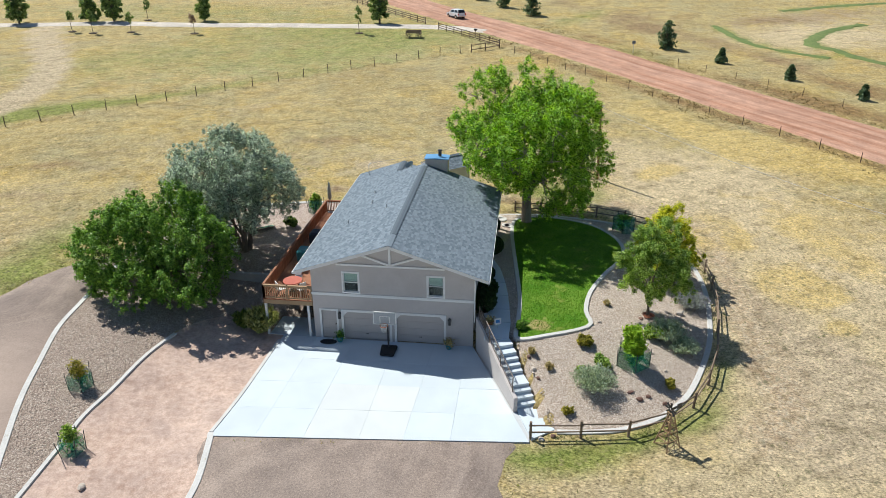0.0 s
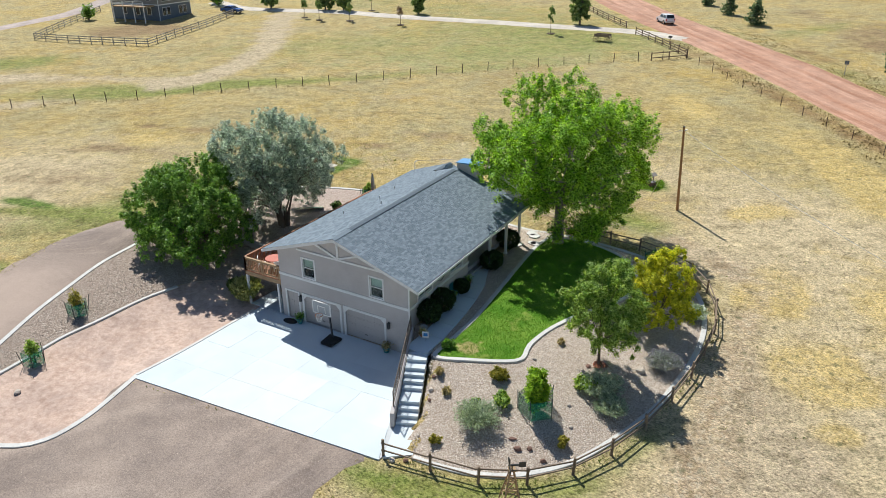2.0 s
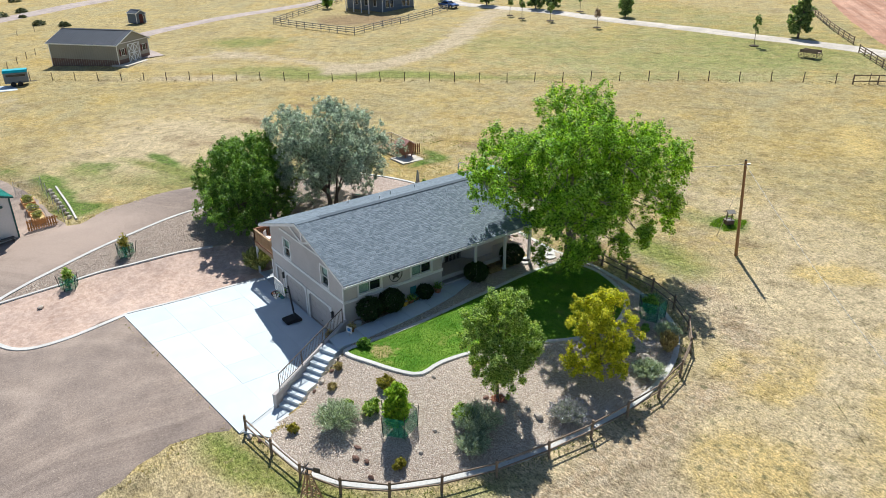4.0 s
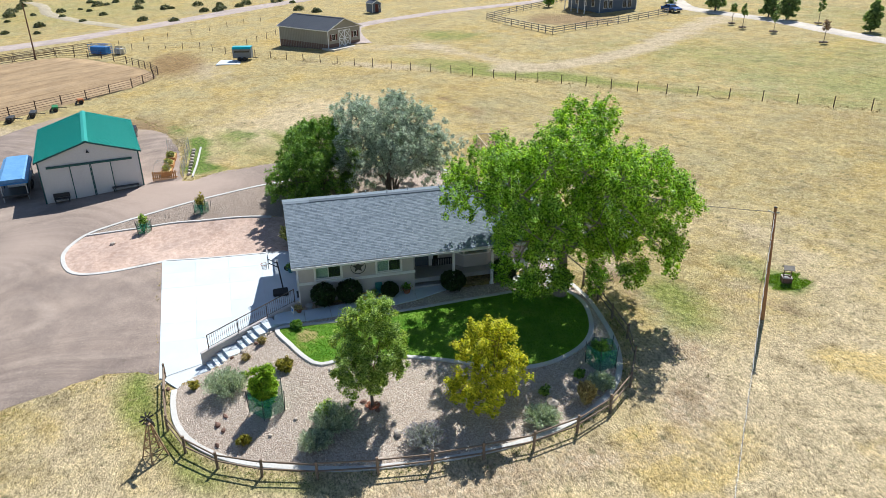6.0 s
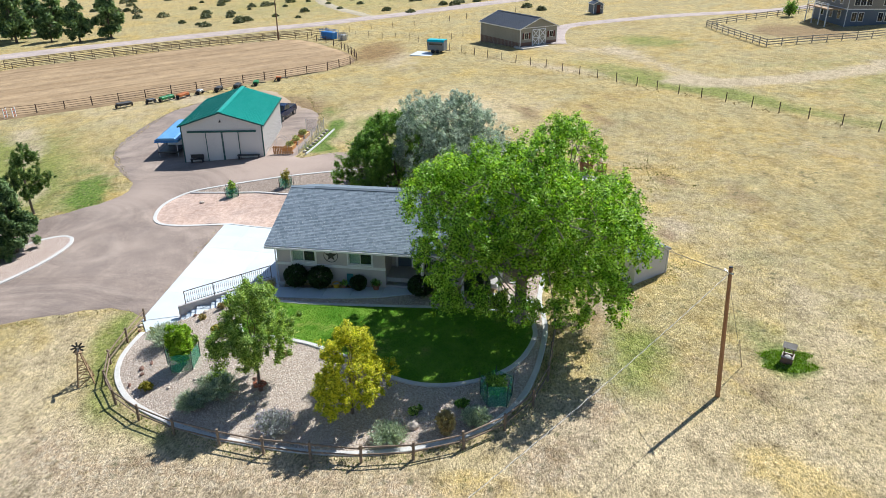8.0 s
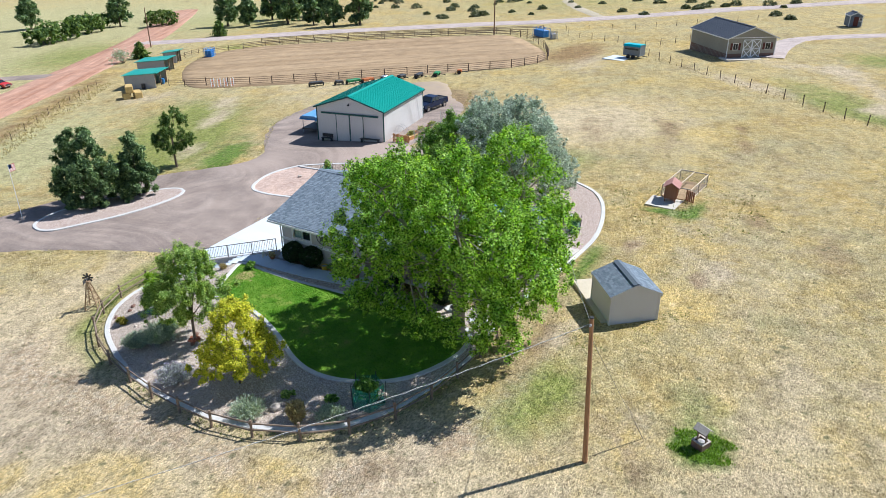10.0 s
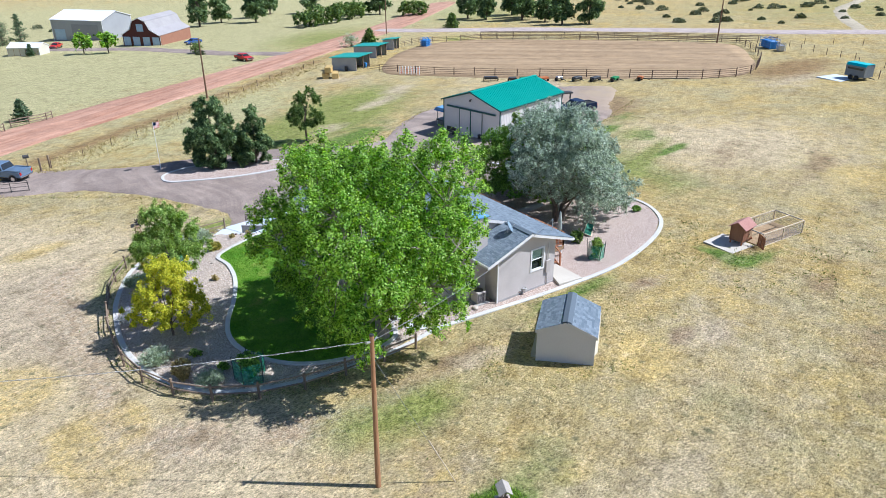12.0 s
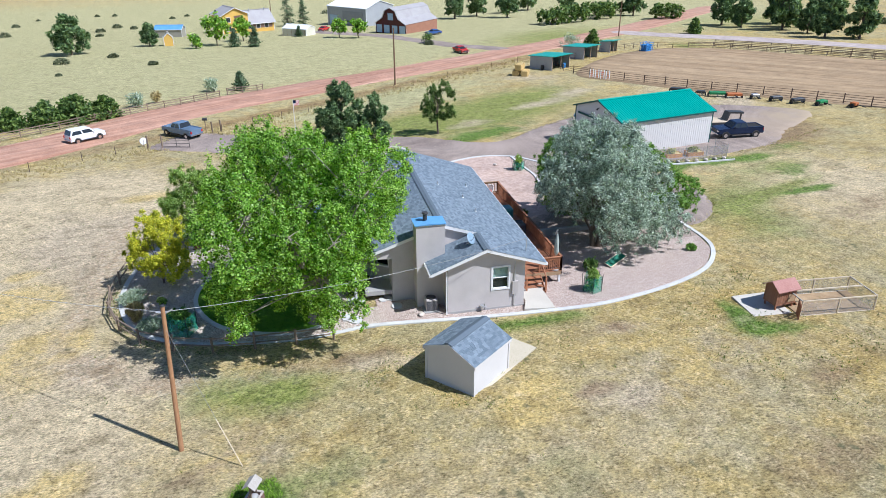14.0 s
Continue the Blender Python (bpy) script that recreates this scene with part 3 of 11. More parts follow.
def bar(bm, p0, p1, w, h, up=(0, 0, 1)):
    """A squared bar between two places, w across and h high."""
    p0, p1 = Vector(p0), Vector(p1)
    d = (p1 - p0).normalized()
    u = Vector(up)
    s = d.cross(u).normalized()
    u = s.cross(d).normalized()
    vs = [bm.verts.new(p + s * a * w / 2 + u * b * h / 2) for p in (p0, p1) for a, b in ((-1, -1), (1, -1), (1, 1), (-1, 1))]
    for f in ((0, 1, 2, 3), (7, 6, 5, 4), (0, 4, 5, 1), (1, 5, 6, 2), (2, 6, 7, 3), (3, 7, 4, 0)):
        bm.faces.new([vs[i] for i in f])
    return bm


def prism(bm, outline, axis, a, b):
    """A closed outline in the plane across an axis (y: outline of x, z; x: of y, z; z: of x, y), drawn from a to b."""
    def at(p, d):
        return {"x": (d, p[0], p[1]), "y": (p[0], d, p[1]), "z": (p[0], p[1], d)}[axis]
    r0 = [bm.verts.new(at(p, a)) for p in outline]
    r1 = [bm.verts.new(at(p, b)) for p in outline]
    bm.faces.new(r0)
    bm.faces.new(list(reversed(r1)))
    for i in range(len(r0)):
        j = (i + 1) % len(r0)
        bm.faces.new((r0[i], r1[i], r1[j], r0[j]))
    return bm


def lathe(bm, profile, place=(0, 0, 0), n=14):
    """A turned body: profile of radius, height."""
    rings = [[bm.verts.new((place[0] + r * math.cos(2 * math.pi * i / n), place[1] + r * math.sin(2 * math.pi * i / n), place[2] + z)) for i in range(n)] for r, z in profile]
    for a, b in zip(rings, rings[1:]):
        for i in range(n):
            j = (i + 1) % n
            bm.faces.new((a[i], a[j], b[j], b[i]))
    bm.faces.new(list(reversed(rings[0])))
    bm.faces.new(rings[-1])
    return bm


def rock(bm, place, sx, sy, sz, seed):
    """A rough stone."""
    g = random.Random(seed)
    r = bmesh.ops.create_icosphere(bm, subdivisions=2, radius=1.0)
    turn = g.uniform(0, 6.3)
    off = Vector((g.uniform(0, 50), g.uniform(0, 50), 0))
    for v in r["verts"]:
        k = 1 + 0.35 * noise.noise(v.co * 1.3 + off)
        p = Vector((v.co.x * sx * k, v.co.y * sy * k, v.co.z * sz * k))
        p.rotate(Euler((0, 0, turn)))
        v.co = p + Vector(place)
    return bm


def spline(pts, step=0.4, closed=False):
    """A smooth line through places in plan."""
    pts = [Vector((p[0], p[1], 0)) for p in pts]
    n = len(pts)
    out = []
    for i in range(n if closed else n - 1):
        if closed:
            a, b, c, d = (pts[(i + k) % n] for k in (-1, 0, 1, 2))
        else:
            a, b, c, d = (pts[min(max(i + k, 0), n - 1)] for k in (-1, 0, 1, 2))
        m = max(1, int((c - b).length / step))
        for k in range(m):
            t = k / m
            out.append(0.5 * (2 * b + (c - a) * t + (2 * a - 5 * b + 4 * c - d) * t * t + (3 * b - a - 3 * c + d) * t ** 3))
    if not closed:
        out.append(pts[-1])
    return [(p.x, p.y) for p in out]


# ---- the lie of the land ----
RING = [(2.3, 29.35), (3.5, 29.4), (5.5, 29.75), (7.4, 30.7), (9.2, 32.5), (10.5, 34.9), (11.7, 38.1), (12.3, 41.2), (12.6, 44.0), (12.5, 46.7), (11.9, 49.2), (10.9, 51.2), (9.6, 52.7), (7.7, 53.8), (5.6, 54.4), (3.6, 54.7), (1.2, 54.9), (-1.0, 54.7), (-2.5, 54.45), (-4.9, 54.6), (-7.2, 54.8), (-10.0, 55.1), (-13.0, 55.3), (-16.8, 55.35), (-20.6, 54.6), (-24.2, 53.3), (-26.8, 51.6), (-28.6, 49.1), (-29.2, 46.6), (-29.2, 42.0), (-28.9, 37.4), (-28.6, 34.7), (-27.6, 31.4), (-26.6, 28.3), (-25.3, 25.2), (-24.0, 22.4), (-22.4, 20.2), (-19.4, 19.2), (-16.4, 19.9), (-14.9, 21.2), (-14.6, 23.4), (-15.1, 26.0), (-15.45, 27.3)]
RING_S = spline(RING[:19], 0.5)
LAWN_LINE = [(0.1, 35.3), (2.0, 35.95), (3.7, 36.75), (4.45, 37.5), (4.25, 39.0), (4.65, 41.4), (5.75, 44.1), (7.0, 46.4), (7.55, 48.2), (7.4, 50.0), (6.5, 51.9), (5.2, 53.2), (3.4, 54.0), (1.4, 54.3), (-0.4, 53.6), (-0.75, 51.5), (-0.55, 48.0), (-0.2, 44.0), (0.1, 40.0), (0.05, 37.0)]
LAWN_S = spline(LAWN_LINE, 0.4, True)
PLATEAU = LAWN_S[:len(LAWN_S) * 62 // 100] + [(1.2, 54.7), (-4.0, 54.3), (-7.5, 54.2), (-7.5, 37.3), (-1.9, 37.2), (-1.0, 35.2)]


def soft(v, limit, room):
    a = np.abs(v)
    return np.sign(v) * np.where(a < limit, a, limit + room * np.tanh((a - limit) / room))


def base_z(x, y):
    return -1.62 - 0.0085 * soft(x, 200.0, 150.0) + 0.055 * soft(y, 210.0, 120.0)


def step01(v, a, b):
    t = np.clip((v - a) / (b - a), 0, 1)
    return t * t * (3 - 2 * t)


def inside(x, y, poly):
    px, py = np.array(poly).T
    qx, qy = np.roll(px, -1), np.roll(py, -1)
    hit = np.zeros(x.shape, bool)
    for a, b, c, d in zip(px, py, qx, qy):
        if b == d:
            continue
        hit ^= ((b > y) != (d > y)) & (x < (c - a) * (y - b) / (d - b) + a)
    return hit


def away(x, y, line, closed=False):
    best = np.full(x.shape, 1e9)
    pts = list(line) + ([line[0]] if closed else [])
    for (a, b), (c, d) in zip(pts, pts[1:]):
        vx, vy = c - a, d - b
        t = np.clip(((x - a) * vx + (y - b) * vy) / (vx * vx + vy * vy + 1e-9), 0, 1)
        best = np.minimum(best, np.hypot(x - a - t * vx, y - b - t * vy))
    return best


YARD = RING_S + [(-7.5, 54.8), (-7.5, 37.3), (-1.55, 37.2), (-0.2, 35.35), (1.6, 31.2), (1.75, 30.0)]


def land(x, y):
    """The ground's height."""
    x, y = np.asarray(x, float), np.asarray(y, float)
    roll = 0.035 * (np.sin(x * 0.21 + 1.3 * np.sin(y * 0.09)) + np.sin(y * 0.26 + 1.7 * np.sin(x * 0.11)))
    z = base_z(x, y) + roll - 0.28 * np.exp(-((x + 2) ** 2 + (y - 27) ** 2) / 180.0)
    w = step01(x, -25, -17) * step01(y, 17, 28) * (1 - step01(y, 38, 46)) * (1 - step01(x, 0.0, 5.0))
    z = z * (1 - w) + -0.34 * w
    near = (x > -9) & (x < 14) & (y > 28) & (y < 56)
    if np.any(near):
        yard = inside(x, y, YARD) & near
        if np.any(yard):
            flat = inside(x, y, PLATEAU)
            dr = away(x, y, RING_S)
            dp = away(x, y, PLATEAU, True)
            t = np.where(flat, 1.0, dr / (dr + dp + 1e-6))
            z = np.where(yard, (1 - t) * z + t * (1.48 + 0.0 * x), z)
    return z


def far_rise(x, y):
    """Low hills far out."""
    d = np.hypot(np.asarray(x, float) + 10, np.asarray(y, float) - 40)
    return 6.0 * step01(d, 230, 480) * (0.7 + 0.5 * np.sin(np.asarray(x, float) * 0.011 + 2) * np.sin(np.asarray(y, float) * 0.013))


def zat(x, y):
    return float(land(np.array([x]), np.array([y]))[0])


def skirt(bm, out, down):
    """Runs the rim of a sheet out and down into the soil."""
    way = {}
    for v in bm.verts:
        if v.is_boundary:
            c = Vector()
            for f in v.link_faces:
                c += f.calc_center_median() / len(v.link_faces)
            way[v.co.copy().freeze()] = ((v.co - c) * Vector((1, 1, 0))).normalized()
    new_ones = bmesh.ops.extrude_edge_only(bm, edges=[e for e in bm.edges if e.is_boundary])["geom"]
    for v in [g for g in new_ones if isinstance(g, bmesh.types.BMVert)]:
        d = way.get(v.co.copy().freeze(), Vector())
        v.co += d * out - Vector((0, 0, down))
    for f in bm.faces:
        if f.normal.z < 0:
            f.normal_flip()


def surface(name, outline, material, lift, label, category, step=0.6, smooth_line=True, closed_step=0.5, rough_edge=0.0, kind="structure", parent=None):
    """A sheet over the land within an outline."""
    line = spline(outline, closed_step, True) if smooth_line else list(outline)
    if rough_edge:
        line = [(x + rough_edge * noise.noise(Vector((x * 0.9, y * 0.9, 3))) + 0.4 * rough_edge * noise.noise(Vector((x * 3, y * 3, 9))), y + rough_edge * noise.noise(Vector((x * 0.9, y * 0.9, 7)))) for x, y in line]
    xs, ys = [p[0] for p in line], [p[1] for p in line]
    gx, gy = np.meshgrid(np.arange(min(xs), max(xs), step), np.arange(min(ys), max(ys), step))
    gx, gy = gx.ravel(), gy.ravel()
    keep = inside(gx, gy, line) & (away(gx, gy, line, True) > step * 0.35)
    pts = [Vector(p) for p in line] + [Vector(p) for p in zip(gx[keep], gy[keep])]
    n = len(line)
    res = geometry.delaunay_2d_cdt(pts, [(i, (i + 1) % n) for i in range(n)], [], 1, 1e-5)
    vs = np.array([(v.x, v.y) for v in res[0]])
    zs = land(vs[:, 0], vs[:, 1]) + lift
    me = bpy.data.meshes.new(name)
    me.from_pydata([(a, b, c) for (a, b), c in zip(vs.tolist(), zs.tolist())], [], [list(f) for f in res[2]])
    bm = bmesh.new()
    bm.from_mesh(me)
    for f in bm.faces:
        if f.normal.z < 0:
            f.normal_flip()
    if rough_edge:
        skirt(bm, 0.16, lift + 0.05)
    bm.to_mesh(me)
    bm.free()
    me.materials.append(material)
    me.shade_smooth()
    return tagged(new(name, me), label, category, kind=kind)


def curb(name, pts, label, width=0.26, height=0.16, step=0.5, closed=False, level=None, group="concrete curbs"):
    """A cast kerb along a line, with rounded shoulders and tooled joints."""
    line = spline(pts, step, closed)
    prof = [(-width / 2, -0.15), (-width / 2, height * 0.8), (-width * 0.43, height), (width * 0.43, height), (width / 2, height * 0.8), (width / 2, -0.15)]
    P = np.array(line)
    zs = land(P[:, 0], P[:, 1])
    if len(zs) > 6:
        zs = np.convolve(np.pad(zs, 2, "edge"), np.ones(5) / 5, "valid")
    bm = bmesh.new()
    n = len(line)
    rings = []
    for i in range(n):
        a = P[(i - 1) % n if closed else max(i - 1, 0)]
        b = P[(i + 1) % n if closed else min(i + 1, n - 1)]
        d = (b - a) / (np.linalg.norm(b - a) + 1e-9)
        rings.append([bm.verts.new((P[i][0] + d[1] * s, P[i][1] - d[0] * s, zs[i] + h)) for s, h in prof])
    for i in range(n if closed else n - 1):
        r, q = rings[i], rings[(i + 1) % n]
        for k in range(len(prof) - 1):
            bm.faces.new((r[k], r[k + 1], q[k + 1], q[k]))
    if not closed:
        bm.faces.new(list(reversed(rings[0])))
        bm.faces.new(rings[-1])
    return solo(name, bm, CONCW, label, "curb", kind="structure", group=group)


# ---- the ground, one sheet to the horizon ----
def axis_steps(fine0, fine1, step, far):
    v = list(np.arange(fine0, fine1 + 1e-6, step))
    s, a = step, fine1
    while a < far:
        s = min(s * 1.065, 90)
        a += s
        v.append(a)
    s, a = step, fine0
    while a > -far:
        s = min(s * 1.065, 90)
        a -= s
        v.insert(0, a)
    return np.array(v)


def blobs(x, y, items):
    t = np.zeros(x.shape)
    for cx, cy, rx, ry, turn, k in items:
        c, s = math.cos(radians(turn)), math.sin(radians(turn))
        u, v = (x - cx) * c + (y - cy) * s, -(x - cx) * s + (y - cy) * c
        t += k * np.exp(-(u / rx) ** 2 - (v / ry) ** 2)
    return np.clip(t, 0, 1)


GREENS = [(-47.5, 31.6, 3.5, 1.8, 30, 0.6), (-52, 26, 3, 2, 0, 0.5), (5.5, 59.3, 2.6, 2.2, 20, 0.7), (2.0, 60.2, 2.6, 1.8, 20, 0.9), (-12.0, 56.5, 5.0, 0.8, 3, 0.9), (-40, 36, 14, 4, 60, 0.5), (-34, 40, 4, 12, 10, 0.45), (-43, 38, 6, 1.0, 24, 0.9),
          (-14, 1.0, 9, 5, 20, 0.75), (-24, -1, 13, 8, 30, 1.0), (-36, -12, 13, 8, 30, 0.8), (2.0, 27.4, 3.5, 1.2, 5, 0.8), (7, 29.5, 5, 1.0, 30, 0.8), (11.8, 35, 5, 0.9, 65, 0.6), (1.0, 67, 4, 2, 20, 0.5), (-9.2, 69.3, 4, 2, 0, 0.35)]
GREENS_FIELD = [(-205, -20, 60, 60, 0, 0.45), (-60, 76, 12, 2.2, 40, 1.0), (-75, 66, 12, 2.5, 45, 0.7), (-100, 72, 9, 5, 45, 0.9), (-28, 112, 22, 9, 40, 0.55), (-60, 105, 28, 14, 40, 0.5), (-30, 128, 24, 9, 5, 0.5), (-60, 145, 60, 14, 0, 0.45), (-48, 84, 30, 1.5, 42, 0.6), (16, 118, 10, 3, 120, 0.5),
                (-70, -95, 28, 14, 45, 0.8), (-140, -110, 40, 25, 45, 0.5), (-90, -60, 8, 4, 60, 0.8), (-68, 66, 9, 2, 40, 0.7), (11, 150, 12, 2.5, 60, 0.6)]
GREEN_LINES = [[(34, 142), (36.2, 127.8), (40, 121.7), (46, 117)], [(62, 146), (54, 140), (48.3, 131.5), (46.5, 126.5), (49, 122.8), (51, 117), (56, 112)], [(51, 160), (63.5, 167), (79, 174)]]
LUSH = [(-53.4, 24.8, 2.5, 1.2, 20, 0.6), (-46.9, 28.2, 3, 1.4, 20, 0.6), (-47.8, 33.1, 3.5, 1.5, 30, 0.5), (-44, 39.1, 4.2, 0.9, 10, 0.75), (3.5, 67.8, 1.5, 1.3, 0, 1.0), (-25.8, 60.7, 3.4, 0.9, -6, 0.7), (-24.3, 58.4, 0.9, 2.2, 0, 0.75), (-36.2, 29.0, 2.8, 1.5, 70, 0.9), (-41.5, 28.2, 5, 1.2, 5, 0.8), (-21.5, 9.8, 7.0, 2.3, 29, 0.85), (-13, 6.2, 4.5, 1.6, 25, 0.55), (1.5, 27.6, 2.5, 0.7, 5, 0.35), (-12, 56.3, 3.5, 0.5, 3, 0.7)]
BARES = [(-22, 3, 4, 2, 30, 0.5), (-34, -6, 6, 2, 30, 0.6), (-44, -14, 8, 3, 40, 0.6), (19, 33, 3, 8, 20, 0.45), (16, 30, 6, 2, 40, 0.45), (15, 56, 5, 3, 20, 0.35), (9.5, 56.6, 3, 1.4, 30, 0.6), (-15, 65, 3, 1.2, 10, 0.4), (-20, 62, 9, 4, 20, 0.25), (18, 40, 4, 12, 10, 0.3), (-2, 72, 7, 4, 20, 0.3), (-3, 58.5, 3, 1.2, 0, 0.5), (-46, 20, 6, 10, 0, 0.4)]
BARES_FIELD = [(-78, 55, 14, 2.2, 45, 0.7), (-95, 58, 12, 3, 60, 0.6), (-92, 27, 14, 4, 20, 0.35), (-42, -30, 6, 4, 0, 0.6), (-85, 25, 10, 5, 0, 0.3), (-62, 2, 12, 3, 60, 0.8), (60, 150, 30, 20, 0, 0.35), (-110, -40, 3, 60, 30, 0.2)]
BARE_LINES = [[(-90, 128), (-87.7, 122), (-82.5, 115), (-77, 108), (-72.8, 102), (-69.5, 96.7), (-67, 91.5), (-65.4, 86.7), (-64.2, 82), (-64.1, 77.7), (-66.2, 73)], [(-67, 75), (-74, 73), (-84, 68.5), (-93, 66)]]
PALES = [(15, 64, 9, 6, 20, 0.45), (9, 73, 9, 5, 10, 0.3), (24, 38, 11, 20, 0, 1.0), (17, 36, 8, 13, 10, 0.5), (13.5, 57, 8, 5, 20, 0.6), (4, 25, 8, 4, 10, 0.5), (-2, 72, 10, 7, 0, 0.4), (-34, 66, 16, 12, 30, 0.3), (-55, 44, 14, 12, 30, 0.6), (-14, 66, 9, 6, 0, 0.3), (16, 66, 12, 8, 0, 0.4), (-44, 34, 12, 14, 0, 0.5), (20, 22, 12, 9, 20, 0.6), (20, -60, 70, 45, 40, 0.6), (-60, -10, 25, 10, 50, 0.5), (50, 135, 22, 14, 30, 0.8)]
WEEDS = [(36, 92, 18, 3, 127, 0.9), (18, 108, 12, 2.2, 127, 0.6), (-99, 21, 13, 5.5, 8, 1.0), (14, 97, 60, 1.6, 127, 0.8), (-2, -17, 42, 2.2, 38, 0.8), (-45, -52, 30, 2.2, 38, 0.7), (44, 140, 8, 2, 20, 0.5), (30, 150, 10, 3, 60, 0.5), (11, 128, 9, 2.0, 127, 0.8), (43, 100, 10, 3.5, 127, 0.8)]
MEADOWS = [(-14, -17, 20, 7, 38, 0.75), (-5, -78, 70, 30, 42, 0.9), (60, -62, 60, 36, 35, 0.6), (-130, -150, 60, 50, 45, 0.6), (20, -160, 120, 60, 10, 0.7), (30, -240, 220, 70, 0, 0.75), (-28, 112, 30, 12, 40, 0.3)]
CLODS = [(15.5, 33.5, 2.6, 6.5, 14, 0.9), (19.0, 36.0, 2.4, 5.0, 10, 0.8), (15.2, 41.5, 1.8, 5.0, 4, 0.75), (14.6, 49.0, 1.5, 4.0, 170, 0.6), (12.6, 55.0, 2.4, 1.7, 140, 0.95), (8.4, 57.6, 4.2, 1.3, 160, 0.9), (13.0, 30.0, 3.0, 2.0, 40, 0.6), (3.5, 58.6, 3.6, 1.2, 8, 0.7), (-3.5, 58.3, 4.0, 1.4, 4, 0.6), (-13.1, 64.0, 1.6, 0.8, 10, 0.6), (-17.0, 58.4, 2.2, 0.9, 0, 0.7), (4.6, 65.0, 3.0, 1.6, 10, 0.5), (-32, 82, 14, 3.5, 30, 0.4)]
YELLOWS = [(-9.5, 63.3, 2.6, 1.5, 30, 0.6), (-15.0, 59.5, 3.0, 1.2, 10, 0.5), (-27, 62.5, 3.0, 1.0, 20, 0.35), (18.4, 45.4, 2.3, 2.6, 20, 1.0), (20.6, 44.6, 1.8, 1.6, 20, 0.75), (20.2, 40.6, 1.5, 0.9, 20, 0.8), (15.1, 55.0, 2.0, 3.4, 15, 0.75), (14.2, 52.3, 1.3, 2.0, 0, 0.6), (4.2, 23.4, 2.2, 1.2, 30, 0.6), (0.5, 73.0, 3.6, 1.2, 30, 0.45), (-0.6, 68.0, 2.0, 1.0, 0, 0.6), (12.5, 65.8, 2.8, 1.6, 40, 0.7), (-10.5, 65.2, 2.4, 1.4, 10, 0.55), (-17.6, 60.5, 1.8, 1.0, 0, 0.6), (-5.6, 68.0, 3.0, 1.8, 10, 0.42), (16.3, 52.8, 1.5, 2.5, 0, 0.6)]
YELLOWS_FIELD = [(18, 62, 16, 10, 0, 0.14), (30, 75, 16, 22, 127, 0.2), (10, 92, 24, 9, 127, 0.2), (20, 42, 7, 14, 0, 0.08), (-70, 80, 16, 8, 30, 0.2), (15.5, 24, 4, 2, 20, 0.7), (23, 73, 7, 3, 120, 0.65), (17, 82, 9, 3, 120, 0.55), (32, 68, 9, 3, 125, 0.6), (1.2, 94, 10, 2.5, 130, 0.5), (-47, 57, 8, 3, 20, 0.45), (-27, 26.3, 1.4, 0.8, 60, 0.7), (-30, 75, 10, 2, 10, 0.4), (10, 76, 5, 2, 20, 0.45), (24, 52, 3, 6, 10, 0.5)]
BROWNS_FAR = [(-103, 103, 9, 9, 20, 0.75), (-108, 96, 9, 6, 0, 0.6), (-46, 61, 4, 1.2, 20, 0.6), (-58, 62, 5, 1.4, 30, 0.5), (30, 128, 16, 4, 127, 0.65), (56, 110, 14, 5, 127, 0.65), (20, 150, 18, 7, 60, 0.5), (52, 150, 14, 5, 20, 0.6), (70, 130, 12, 6, 40, 0.6), (8, 165, 14, 6, 120, 0.5), (64, 160, 20, 6, 10, 0.5), (38, 112, 8, 3, 127, 0.6)]
BROWNS = [(-24, 70, 10, 5, 30, 0.25), (-57, 17, 8, 7, 0, 0.75), (-50, 24, 7, 3, 20, 0.6), (-13.1, 63.9, 1.4, 0.6, 10, 0.8), (-16.7, 58.2, 1.6, 0.8, 0, 0.6), (6.2, 65.5, 2.4, 1.0, 20, 0.5), (-25.3, 65.5, 2.0, 0.8, 20, 0.5), (-2, 57.6, 6.0, 1.2, 4, 0.65), (10.8, 56.5, 3.6, 1.3, 140, 0.6), (3.8, 63.0, 2.0, 1.6, 0, 0.4), (-53, 59, 2.6, 0.9, 30, 0.8), (-52, 51, 6, 2, 30, 0.6), (-47, 44, 8, 3, 30, 0.5), (-42, 53, 8, 2, 10, 0.4), (-18, 72, 6, 1.4, 20, 0.35), (22, 138, 8, 4, 40, 0.5), (42, 147, 8, 3, 20, 0.6)]


def band(x, y, lines, width, k):
    t = np.zeros(x.shape)
    for pts in lines:
        t = np.maximum(t, k * np.exp(-(away(x, y, pts) / width) ** 2))
    return t


def tints(x, y):
    """The tones of the ground at places: green, bare, weedy, yellow, brown, lush; pale, meadow."""
    one_ = np.ones(x.shape)
    one = np.stack([np.clip(blobs(x, y, GREENS + GREENS_FIELD) + band(x, y, GREEN_LINES, 1.3, 1.0), 0, 1), np.clip(blobs(x, y, BARES + BARES_FIELD) + band(x, y, BARE_LINES[:1], 2.7, 1.0) + band(x, y, BARE_LINES[1:], 2.6, 0.5), 0, 1), blobs(x, y, WEEDS), one_], -1)
    two = np.stack([blobs(x, y, YELLOWS + YELLOWS_FIELD), blobs(x, y, BROWNS + BROWNS_FAR), blobs(x, y, LUSH), one_], -1)
    three = np.stack([blobs(x, y, PALES), blobs(x, y, MEADOWS), blobs(x, y, CLODS), one_], -1)
    return (("tone", one), ("tint", two), ("veil", three))


